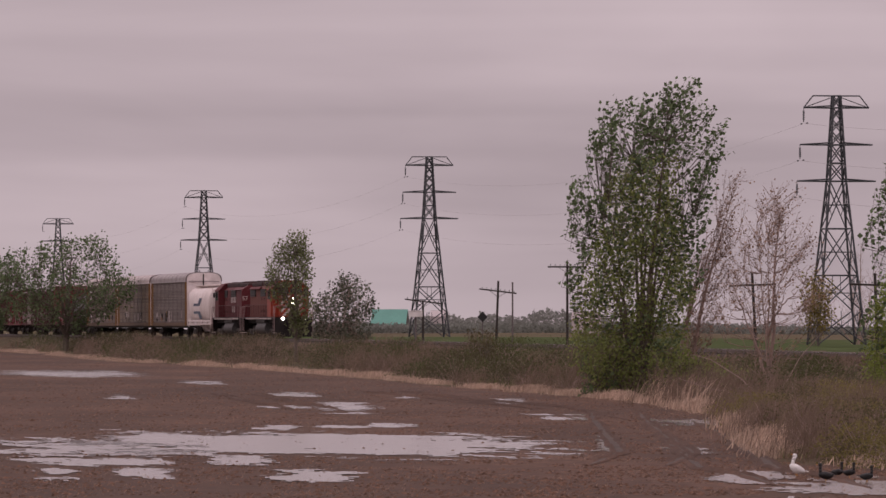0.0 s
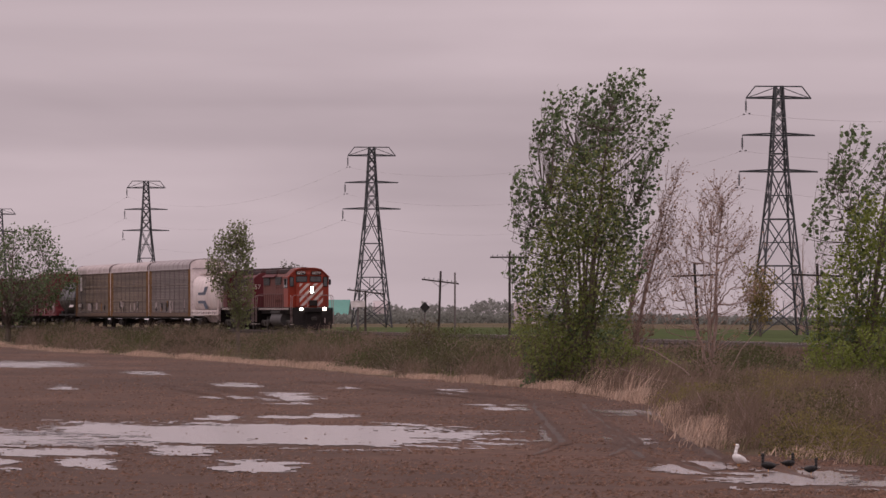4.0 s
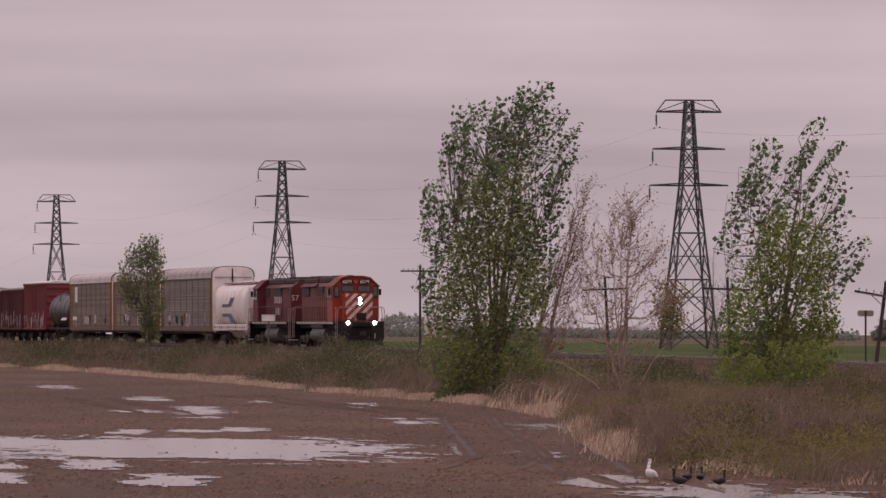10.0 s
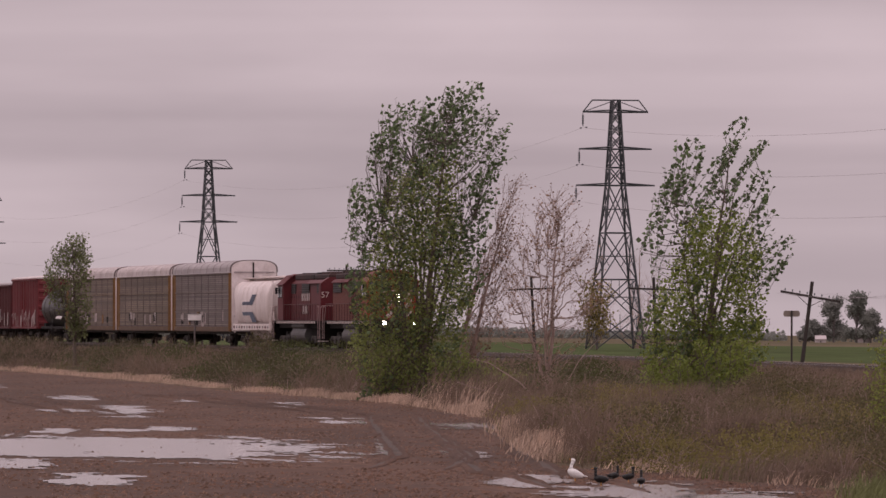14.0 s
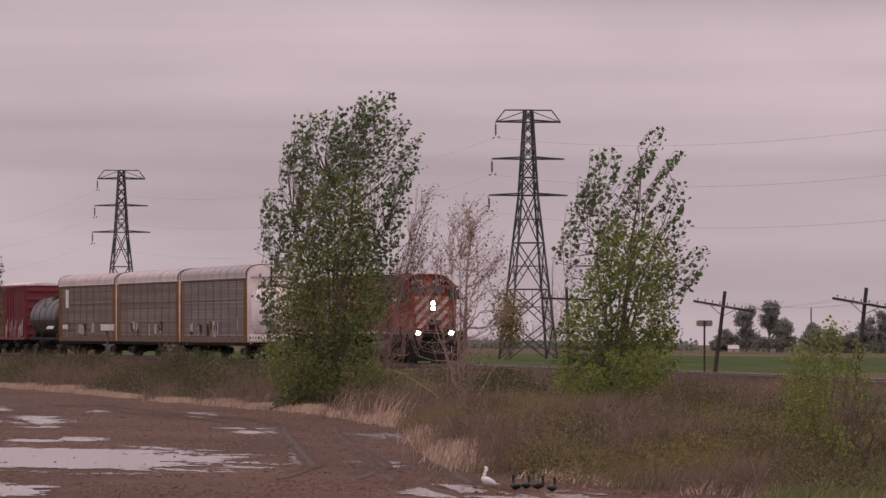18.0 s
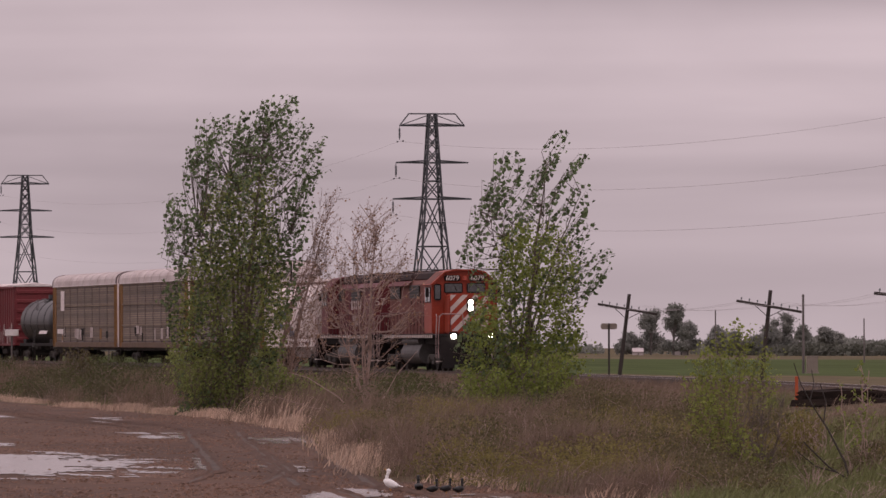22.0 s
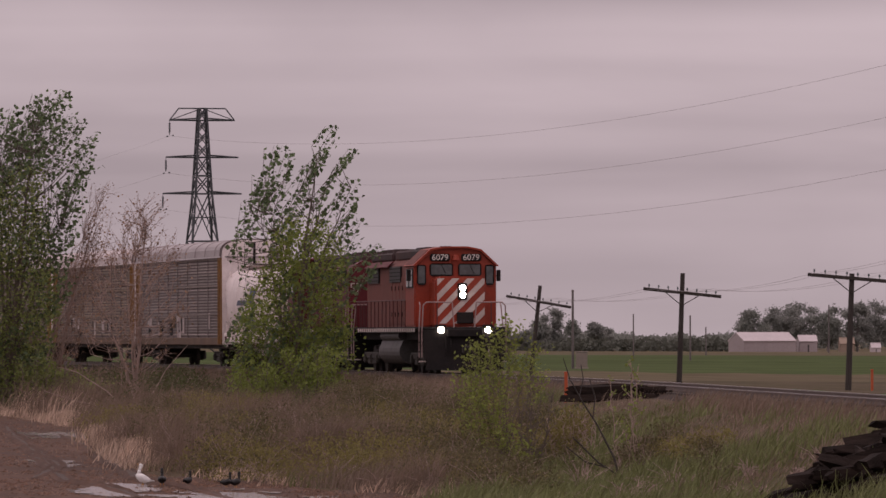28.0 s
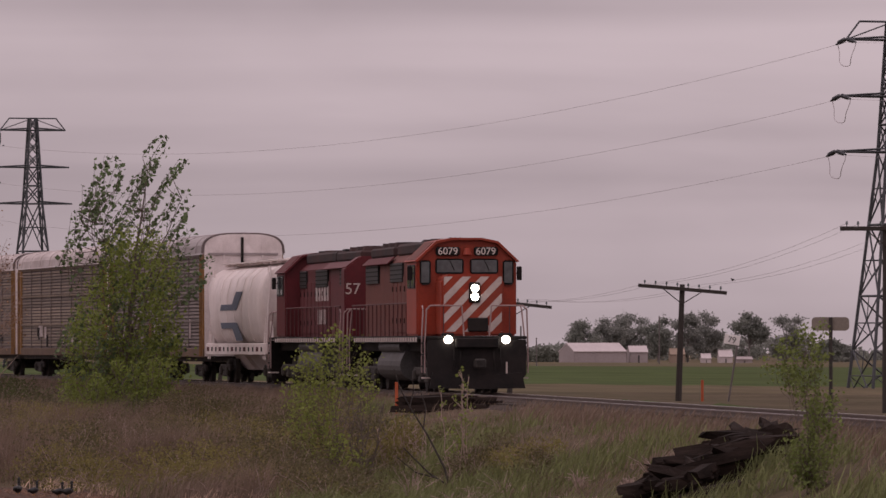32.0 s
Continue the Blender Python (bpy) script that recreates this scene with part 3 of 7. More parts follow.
BOX_MAROON = mat("boxcar_maroon", (0.088, 0.018, 0.020), rough=0.7, vary=0.2, scale=0.8, fine=8.0, bump=0.1, dirt=(0.08, 0.03, 0.03), dirt_amount=0.5)
TANK_BLACK = mat("tank_black", (0.036, 0.036, 0.038), rough=0.4, vary=0.3, scale=0.6, fine=6.0, bump=0.05, dirt=(0.065, 0.06, 0.057), dirt_amount=0.5)
PAINT_MARK = mat("paint_mark", (0.48, 0.42, 0.40), rough=0.7, vary=0.3, scale=2.0, fine=12.0, bump=0.0, dirt=(0.2, 0.1, 0.1), dirt_amount=0.7)


def prism(bm, prof, x0, x1):
    """A solid with the outline prof (y, z), from x0 to x1."""
    a = [bm.verts.new((x0, y, z)) for y, z in prof]
    b = [bm.verts.new((x1, y, z)) for y, z in prof]
    n = len(prof)
    for i in range(n):
        bm.faces.new((a[i], a[(i + 1) % n], b[(i + 1) % n], b[i]))
    bm.faces.new(a[::-1])
    bm.faces.new(b)
    bmesh.ops.recalc_face_normals(bm, faces=bm.faces)
    return bm


def plate(bm, pts, axis, at, thick):
    """A thin plate with an outline in the plane axis = at."""
    def put(p, d):
        return {"x": (at + d, p[0], p[1]), "y": (p[0], at + d, p[1])}[axis]
    a = [bm.verts.new(put(p, 0)) for p in pts]
    b = [bm.verts.new(put(p, thick)) for p in pts]
    n = len(pts)
    bm.faces.new(a)
    bm.faces.new(b[::-1])
    for i in range(n):
        bm.faces.new((a[i], a[(i + 1) % n], b[(i + 1) % n], b[i]))
    bmesh.ops.recalc_face_normals(bm, faces=bm.faces)
    return bm


def path_tube(bm, pts, r, n=6):
    for a, b in zip(pts, pts[1:]):
        cyl(bm, a, b, r, n=n)
    return bm


def lettering(text, size, depth, m, material, parent, name="lettering", label=""):
    cu = bpy.data.curves.new(name, "FONT")
    cu.body, cu.size, cu.extrude = text, size, depth
    cu.align_x, cu.align_y = "CENTER", "CENTER"
    tmp = bpy.data.objects.new("tmp", cu)
    me = bpy.data.meshes.new_from_object(tmp)
    bpy.data.objects.remove(tmp)
    me.materials.clear()
    me.materials.append(material)
    ob = new(name, me)
    ob.parent = parent
    ob.matrix_basis = m
    if label:
        ob["label"] = label
    return ob


class Car:
    """Collects the parts of one car; turned: built the other way round."""

    def __init__(self, name, length, label, category, turned=False, group="cars of the freight train"):
        self.t = empty(name)
        self.turn = Matrix.Rotation(math.pi, 4, "Z") if turned else Matrix()
        tagged(self.t, label, category, group)
        self.length = length

    def add(self, name, bm, material, parent=None, label="", smooth=False):
        bm.transform(self.turn)
        return part(name, bm, material, parent or self.t, label, smooth)

    def truck(self, x, axles, r=0.46, outside=1.02):
        bm = B()
        w = axles[-1] - axles[0] + 1.0
        for s in (-1, 1):
            box(bm, (x, s * outside, r + 0.12), (w, 0.16, 0.26), bevel=0.04)
            box(bm, (x, s * outside, r - 0.12), (w * 0.55, 0.14, 0.2), bevel=0.04)
            for a in axles:
                box(bm, (x + a, s * (outside + 0.06), r), (0.34, 0.2, 0.34), bevel=0.05)
        box(bm, (x, 0, r + 0.2), (0.6, 2.0, 0.3), bevel=0.04)
        tr = self.add("truck", bm, TRUCK_STEEL)
        for a in axles:
            for s in (-1, 1):
                bm = B()
                cyl(bm, (x + a, s * 0.70, r), (x + a, s * 0.84, r), r, n=20)
                cyl(bm, (x + a, s * 0.67, r), (x + a, s * 0.70, r), r + 0.03, n=20)
                self.add("wheel", bm, TRUCK_STEEL, tr)
            bm = B()
            cyl(bm, (x + a, -0.7, r), (x + a, 0.7, r), 0.09, n=8)
            self.add("axle", bm, TRUCK_STEEL, tr)
        return tr

    def couplers(self):
        for s in (-1, 1):
            bm = B()
            x = s * self.length / 2
            box(bm, (x - s * 0.35, 0, 0.88), (0.7, 0.2, 0.22), bevel=0.03)
            box(bm, (x - s * 0.1, 0.05, 0.88), (0.2, 0.36, 0.3), bevel=0.05)
            self.add("coupler", bm, TRUCK_STEEL)


def locomotive(label, hood_a, hood_b, cabm, turned=False, lead=True):
    c = Car("locomotive", 20.98, label, "locomotive", turned, "locomotives of the train")
    # frame and deck
    bm = B()
    box(bm, (0, 0, 1.42), (20.0, 2.2, 0.38), bevel=0.03)
    box(bm, (0, 0, 1.66), (19.9, 3.05, 0.10), bevel=0.02)
    c.add("underframe", bm, LOCO_BLACK)
    for s in (-1, 1):
        bm = B()
        box(bm, (0, s * 1.535, 1.60), (16.2, 0.03, 0.16))
        sill = c.add("side_sill", bm, LOCO_BLACK)
        for i in range(27):
            bm = B()
            box(bm, (-7.8 + i * 0.6, s * 1.556, 1.60), (0.34, 0.015, 0.14))
            c.add("sill_mark", bm, STRIPE, sill)
    # cab
    bm = prism(B(), [(-1.53, 1.72), (1.53, 1.72), (1.53, 3.98), (0.92, 4.55), (0.45, 4.64), (-0.45, 4.64), (-0.92, 4.55), (-1.53, 3.98)], 5.35, 7.75)
    bmesh.ops.bevel(bm, geom=list(bm.edges), offset=0.05, segments=2, affect="EDGES")
    cab = c.add("cab", bm, cabm)
    bm = prism(B(), [(-1.6, 3.98), (-0.95, 4.59), (-0.45, 4.69), (0.45, 4.69), (0.95, 4.59), (1.6, 3.98), (1.53, 3.95), (0.92, 4.52), (0.45, 4.62), (-0.45, 4.62), (-0.92, 4.52), (-1.53, 3.95)], 5.2, 7.9)
    c.add("roof", bm, LOCO_RED if lead else LOCO_MAROON, cab)
    for s in (-1, 1):  # paler sloping roof edge beside the cab
        bm = B()
        rot = Matrix.Rotation(s * -math.atan2(0.60, 0.62), 3, "X")
        box(bm, (6.5, s * 1.27, 4.30), (2.1, 0.78, 0.02), rot)
        c.add("roof_panel", bm, LOCO_FADED if lead else LOCO_PINK, cab)
        for x0, x1 in ((5.75, 6.45), (6.65, 7.45)):
            bm = B()
            box(bm, ((x0 + x1) / 2, s * 1.545, 3.52), (x1 - x0, 0.03, 0.72), bevel=0.01)
            w = c.add("side_window", bm, BOARD, cab)
            bm = B()
            box(bm, ((x0 + x1) / 2, s * 1.566, 3.52), (x1 - x0 - 0.1, 0.012, 0.62))
            c.add("pane", bm, GLASS, w)
        bm = B()
        box(bm, (7.3, s * 1.68, 3.62), (0.05, 0.16, 0.42), bevel=0.02)
        box(bm, (7.3, s * 1.6, 3.62), (0.04, 0.2, 0.04))
        c.add("mirror", bm, LOCO_BLACK, cab)
    for y0, y1 in ((-0.98, -0.08), (0.08, 0.98)):
        bm = B()
        box(bm, (7.79, (y0 + y1) / 2, 3.83), (0.05, y1 - y0 - 0.04, 0.46), bevel=0.06)
        w = c.add("windscreen", bm, BOARD, cab)
        bm = B()
        box(bm, (7.82, (y0 + y1) / 2, 3.83), (0.012, y1 - y0 - 0.13, 0.37))
        c.add("pane", bm, GLASS, w)
        bm = B()
        cyl(bm, (7.84, (y0 + y1) / 2, 4.02), (7.84, (y0 + y1) / 2 + 0.15, 3.7), 0.012, n=4)
        c.add("wiper", bm, LOCO_BLACK, w)
    for s in (-1, 1):
        bm = B()
        box(bm, (7.79, s * 1.27, 3.64), (0.05, 0.33, 0.74), bevel=0.06)
        w = c.add("corner_window", bm, BOARD, cab)
        bm = B()
        box(bm, (7.82, s * 1.27, 3.64), (0.012, 0.25, 0.64), bevel=0.005)
        c.add("pane", bm, GLASS, w)
        bm = B()
        box(bm, (7.80, s * 0.58, 4.28), (0.07, 0.74, 0.27), bevel=0.05)
        nb = c.add("number_board", bm, BOARD, cab)
        if lead:
            m = c.turn @ Matrix.Translation((7.842, s * 0.58, 4.275)) @ Matrix.Rotation(radians(90), 4, "Z") @ Matrix.Rotation(radians(90), 4, "X")
            lettering("6079", 0.31, 0.004, m, DIGIT, nb, "number", "white number on a black board")
    bm = B()
    box(bm, (7.84, 0, 4.30), (0.16, 0.22, 0.16), bevel=0.05)
    cyl(bm, (7.86, 0, 4.36), (7.86, 0, 4.18), 0.08, 0.15, n=10)
    c.add("bell", bm, cabm, cab)
    # short hood, striped
    bm = B()
    prof = [(-0.95, 1.72), (0.95, 1.72), (0.95, 3.40), (0.80, 3.57), (-0.80, 3.57), (-0.95, 3.40)]
    prism(bm, prof, 7.75, 9.15)
    bmesh.ops.bevel(bm, geom=[e for e in bm.edges if e.calc_length() > 0.5], offset=0.06, segments=2, affect="EDGES")
    nose = c.add("nose", bm, cabm)
    if lead:
        for k in range(7):  # slanting white stripes on the nose
            y0 = -2.5 + k * 0.56
            w = 0.27
            pts = []
            for yy, zz in ((y0, 1.84), (y0 + w, 1.84), (y0 + w + 1.62, 3.50), (y0 + 1.62, 3.50)):
                pts.append((yy, zz))
            clipped = clip_poly(pts, -0.88, 0.88)
            if len(clipped) > 2:
                c.add("stripe", plate(B(), clipped, "x", 9.153, 0.006), STRIPE, nose)
    bm = B()
    box(bm, (9.18, 0.05, 3.02), (0.12, 0.34, 0.62), bevel=0.04)
    lampbox = c.add("headlight", bm, LOCO_BLACK, nose)
    for z in (2.89, 3.15):
        bm = B()
        cyl(bm, (9.2, 0.05, z), (9.27, 0.05, z), 0.118, n=16)
        c.add("lens", bm, LAMP if lead else GLASS, lampbox, "glowing headlight lens" if lead else "")
    bm = B()
    box(bm, (9.2, 0.15, 2.05), (0.12, 0.62, 0.42), bevel=0.03)
    c.add("nose_door", bm, LOCO_BLACK, nose)
    # long hood: doors ahead, smooth side behind
    def hood(x0, x1, top, m, name):
        bm = prism(B(), [(-1.0, 1.72), (1.0, 1.72), (1.0, top - 0.25), (0.72, top), (-0.72, top), (-1.0, top - 0.25)], x0, x1)
        return c.add(name, bm, m)
    h1 = hood(-2.8, 5.35, 4.30, hood_a, "engine_hood")
    h2 = hood(-9.35, -2.8, 4.30, hood_b, "rear_hood")
    for s in (-1, 1):
        for i in range(8):
            x = -2.3 + i * 0.97
            bm = B()
            box(bm, (x, s * 1.015, 2.72), (0.88, 0.03, 1.78), bevel=0.012)
            d = c.add("hood_door", bm, hood_a, h1)
            for zz in (2.2, 3.2):
                bm = B()
                box(bm, (x + 0.36, s * 1.04, zz), (0.05, 0.03, 0.16))
                c.add("latch", bm, LOCO_BLACK, d)
        for x0, x1 in ((-2.4, 0.6), (3.2, 4.9), (-8.8, -5.6)):
            bm = B()
            box(bm, ((x0 + x1) / 2, s * 1.03, 3.72), (x1 - x0, 0.08, 0.6), bevel=0.01)
            g = c.add("air_intake", bm, BOARD, h1 if x1 > 0 else h2)
            for k in range(4):
                bm = B()
                box(bm, ((x0 + x1) / 2, s * 1.078, 3.52 + 0.14 * k), (x1 - x0 - 0.08, 0.02, 0.03))
                c.add("louvre", bm, LOCO_BLACK, g)
        bm = B()
        rot = Matrix.Rotation(s * -math.radians(42), 3, "X")
        box(bm, (-5.5, s * 1.06, 4.12), (6.6, 0.34, 0.05), rot, bevel=0.01)
        c.add("radiator_flare", bm, LOCO_MAROON if not lead else LOCO_PINK, h2)
    bm = B()
    box(bm, (1.2, 0, 4.44), (7.8, 1.6, 0.40), bevel=0.08)
    c.add("roof_housing", bm, SOOT_ROOF, h1)
    bm = B()
    box(bm, (-6.2, 0, 4.42), (6.0, 1.7, 0.32), bevel=0.06)
    c.add("fan_deck", bm, SOOT_ROOF, h2)
    for x in (-8.0, -6.4, -4.8):
        bm = B()
        cyl(bm, (x, 0, 4.5), (x, 0, 4.74), 0.66, 0.60, n=18)
        f = c.add("cooling_fan", bm, SOOT_ROOF, h2)
    for x in (2.0, 3.6):
        bm = B()
        cyl(bm, (x, 0, 4.5), (x, 0, 4.72), 0.6, 0.56, n=18)
        c.add("brake_fan", bm, SOOT_ROOF, h1)
    bm = B()
    box(bm, (-0.6, 0, 4.62), (0.9, 0.5, 0.24), bevel=0.04)
    c.add("exhaust_pipe", bm, LOCO_BLACK, h1)
    bm = B()
    for dy in (-0.15, 0.0, 0.15):
        cyl(bm, (4.6, dy, 4.66), (5.2, dy, 4.66), 0.05, 0.09, n=8)
    box(bm, (4.7, 0, 4.56), (0.2, 0.4, 0.2))
    c.add("air_horn", bm, LOCO_BLACK, h1)
    # number on the hood side, facing both ways
    if not lead:
        bm = prism(B(), [(-1.47, 1.72), (1.47, 1.72), (1.47, 4.0), (0.95, 4.38), (-0.95, 4.38), (-1.47, 4.0)], -9.75, -8.9)
        bmesh.ops.bevel(bm, geom=list(bm.edges), offset=0.05, segments=2, affect="EDGES")
        bulk = c.add("hood_end", bm, LOCO_MAROON)
        m = c.turn @ Matrix.Translation((-9.757, 1.2, 3.28)) @ Matrix.Rotation(radians(-90), 4, "Z") @ Matrix.Rotation(radians(90), 4, "X")
        lettering("57", 0.52, 0.004, m, STRIPE, bulk, "number", "white number on the hood end")
        for s in (-1, 1):  # worn lettering blocks
            for z, w in ((3.2, 3.6), (2.4, 2.2)):
                for k in range(5):
                    bm = B()
                    box(bm, (-0.5 + w * (k / 5 - 0.5), s * 1.035, z), (w / 8, 0.01, 0.5))
                    c.add("lettering_bar", bm, PAINT_MARK, h1)
    # trucks, tank
    for x in (6.6, -6.6):
        c.truck(x, (-1.7, 0.0, 1.7), r=0.51, outside=1.12)
    bm = prism(B(), [(-1.25, 1.25), (1.25, 1.25)] + [(0.95 + 0.47 * math.cos(a), 0.8 + 0.47 * math.sin(a)) for a in np.linspace(0.6, -1.57, 8)]
               + [(-0.95 - 0.47 * math.cos(a), 0.8 + 0.47 * math.sin(a)) for a in np.linspace(-1.57, 0.6, 8)], -2.9, 2.9)
    c.add("fuel_tank", bm, TANK_GREY)
    for s in (-1, 1):
        bm = B()
        cyl(bm, (-2.6, s * 1.25, 1.38), (2.6, s * 1.25, 1.38), 0.17, n=12)
        c.add("air_reservoir", bm, TANK_GREY)
    # pilots, steps and handrails at both ends
    for e in (-1, 1):
        bm = plate(B(), [(-1.5, 1.6), (1.5, 1.6), (1.5, 0.55), (1.2, 0.22), (-1.2, 0.22), (-1.5, 0.55)], "x", e * 9.95, e * 0.08)
        pilot = c.add("pilot", bm, LOCO_BLACK)
        bm = plate(B(), [(-1.35, 0.62), (0, 0.5), (1.35, 0.62), (1.45, 0.14), (0, 0.12), (-1.45, 0.14)], "x", e * 10.06, e * 0.1)
        c.add("plow", bm, LOCO_BLACK, pilot)
        bm = box(B(), (e * 10.08, 0, 1.5), (0.3, 1.3, 0.3), bevel=0.03)
        c.add("anticlimber", bm, LOCO_BLACK, pilot)
        bm = box(B(), (e * 10.05, 0.9, 0.72), (0.04, 0.05, 0.42))
        c.add("uncoupling_lever", bm, STRIPE, pilot)
        for k in (-0.7, -0.5, 0.5, 0.7):
            bm = B()
            path_tube(bm, [(e * 10.05, k, 1.35), (e * 10.15, k, 1.0), (e * 10.1, k * 1.05, 0.7)], 0.025)
            c.add("air_hose", bm, LOCO_BLACK, pilot)
        for s in (-1, 1):
            for z in (0.45, 0.8, 1.15, 1.5):
                bm = B()
                box(bm, (e * 9.55, s * 1.42, z), (0.62, 0.3, 0.04))
                box(bm, (e * 9.55, s * 1.575, z), (0.62, 0.012, 0.05))
                c.add("step", bm, LOCO_BLACK if z > 0.5 else STRIPE, pilot)
            bm = B()
            path_tube(bm, [(e * 9.2, s * 1.56, 0.6), (e * 9.2, s * 1.56, 1.7), (e * 9.05, s * 1.50, 2.5), (e * 8.85, s * 1.5, 2.62)], 0.024)
            c.add("step_handrail", bm, RAILING)
            bm = B()
            path_tube(bm, [(e * 9.92, s * 1.56, 0.6), (e * 9.92, s * 1.56, 1.5), (e * 9.98, s * 1.52, 2.5), (e * 9.98, s * 1.4, 2.62)], 0.024)
            c.add("step_handrail", bm, RAILING)
            bm = B()
            path_tube(bm, [(e * 9.98, s * 1.4, 2.62), (e * 9.98, s * 0.45, 2.62), (e * 9.98, s * 0.38, 1.7)], 0.024)
            c.add("end_handrail", bm, RAILING)
            for yy in (1.0,):
                bm = B()
                cyl(bm, (e * 9.98, s * yy, 1.7), (e * 9.98, s * yy, 2.62), 0.02, n=5)
                c.add("stanchion", bm, DARKRAIL)
            bm = B()
            box(bm, (e * 9.95, s * 0.87, 1.74), (0.3, 0.36, 0.12), bevel=0.03)
            bm2 = B()
            if e == 1 and lead:
                d = c.add("ditch_light", bm, LOCO_BLACK)
                cyl(bm2, (10.03, s * 0.87, 1.60), (10.12, s * 0.87, 1.60), 0.122, n=16)
                c.add("lens", bm2, LAMP, d, "glowing ditch light lens")
            else:
                bm.free()
                bm2.free()
    # walkway rails
    for s in (-1, 1):
        bm = B()
        cyl(bm, (-8.9, s * 1.5, 2.72), (5.3, s * 1.5, 2.72), 0.022, n=6)
        rail = c.add("handrail", bm, DARKRAIL)
        for i in range(14):
            bm = B()
            cyl(bm, (-8.8 + i * 1.07, s * 1.5, 1.7), (-8.8 + i * 1.07, s * 1.5, 2.72), 0.022, n=5)
            c.add("stanchion", bm, DARKRAIL, rail)
    c.couplers()
    return c


def clip_poly(pts, lo, hi):
    """Cuts a polygon (y, z) to lo <= y <= hi."""
    for sign, lim in ((1, hi), (-1, -lo)):
        out = []
        for i in range(len(pts)):
            a, b = pts[i], pts[(i + 1) % len(pts)]
            fa, fb = sign * a[0] - lim, sign * b[0] - lim
            if fa <= 0:
                out.append(a)
            if fa * fb < 0:
                u = fa / (fa - fb)
                out.append((a[0] + (b[0] - a[0]) * u, a[1] + (b[1] - a[1]) * u))
        pts = out
    return pts


def hopper():
    c = Car("covered_hopper", 17.1, "dirty white covered hopper car with blue panels", "hopper car")
    prof = [(-1.2, 1.35), (-1.48, 1.9), (-1.56, 2.6), (-1.55, 3.3), (-1.38, 3.9), (-1.0, 4.25), (-0.5, 4.4), (0.5, 4.4), (1.0, 4.25), (1.38, 3.9), (1.55, 3.3), (1.56, 2.6), (1.48, 1.9), (1.2, 1.35)]
    bm = B()
    rings = []
    for x, k, lift in ((-8.0, 0.42, 1.1), (-7.0, 0.97, 0.05), (-6.8, 1.0, 0), (6.6, 1.0, 0), (6.8, 0.97, 0.05), (7.8, 0.42, 1.1)):
        ring = []
        for y, z in prof:
            zz = z + (lift * (4.4 - z) / 3.0)
            ring.append(bm.verts.new((x, y * (1 if k > 0.9 else 0.96), zz)))
        rings.append(ring)
    n = len(prof)
    for a, b in zip(rings, rings[1:]):
        for i in range(n):
            bm.faces.new((a[i], a[(i + 1) % n], b[(i + 1) % n], b[i]))
    bm.faces.new(rings[0][::-1])
    bm.faces.new(rings[-1])
    bmesh.ops.recalc_face_normals(bm, faces=bm.faces)
    body = c.add("body", bm, HOPPER_WHITE, smooth=True)
    for x in (-4.0, -2.0, 0.0, 2.0, 4.0):
        bm = B()
        for a, b in zip(prof[:7], prof[1:7]):
            cyl(bm, (x, a[0] * 1.003, a[1]), (x, b[0] * 1.003, b[1]), 0.02, n=4)
        c.add("weld_seam", bm, HOPPER_WHITE, body)
    for x in (-4.2, 0.0, 4.2):
        bm = prism(B(), [(-1.1, 1.4), (1.1, 1.4), (0.35, 0.5), (-0.35, 0.5)], x - 1.5, x + 1.5)
        c.add("discharge_bay", bm, HOPPER_WHITE)
    for s in (-1, 1):
        bm = B()
        box(bm, (0, s * 1.5, 1.28), (16.0, 0.14, 0.42), bevel=0.02)
        sill = c.add("side_sill", bm, HOPPER_WHITE)
        for i in range(14):
            bm = B()
            box(bm, (-7.4 + i * 1.14, s * 1.578, 1.28), (0.3 if i % 3 else 0.6, 0.012, 0.16))
            c.add("stencil_bar", bm, BOX_MAROON if i % 3 == 0 else LOCO_BLACK, sill)
        # two blue company panels, plain shapes
        for zc, flip in ((3.05, 1), (1.95, -1)):
            pts = [(-3.9, zc - 0.32 * flip), (0.6, zc - 0.32 * flip), (2.4, zc + 0.36 * flip), (0.6, zc + 0.36 * flip), (-0.6, zc - 0.1 * flip), (-3.6, zc - 0.1 * flip)]
            c.add("blue_panel", plate(B(), pts, "y", s * (1.572 if flip > 0 else 1.552), s * 0.008), LOGO_BLUE, body)
        for x in (-7.9, -7.4, 7.4, 7.9):
            bm = B()
            cyl(bm, (x, s * 1.5, 0.9), (x, s * 1.3, 4.3), 0.03, n=5)
            c.add("ladder_rail", bm, HOPPER_WHITE)
        for e in (-1, 1):
            for k in range(9):
                bm = B()
                cyl(bm, (e * 7.4, s * (1.49 - 0.022 * k), 1.1 + 0.37 * k), (e * 7.9, s * (1.49 - 0.022 * k), 1.1 + 0.37 * k), 0.02, n=4)
                c.add("rung", bm, HOPPER_WHITE)
    for e in (-1, 1):
        bm = B()
        box(bm, (e * 8.0, 0, 1.3), (0.2, 3.0, 0.4), bevel=0.02)
        for y in (-1.25, 1.25):
            cyl(bm, (e * 7.9, y, 1.4), (e * 6.6, y * 0.9, 4.0), 0.07, n=6)
        c.add("end_frame", bm, HOPPER_WHITE)
    bm = B()
    box(bm, (0, 0, 4.52), (15.2, 1.9, 0.05))
    for x in np.arange(-7, 7.1, 1.75):
        box(bm, (x, 0, 4.46), (0.06, 1.9, 0.1))
    c.add("roof_walkway", bm, HOPPER_WHITE)
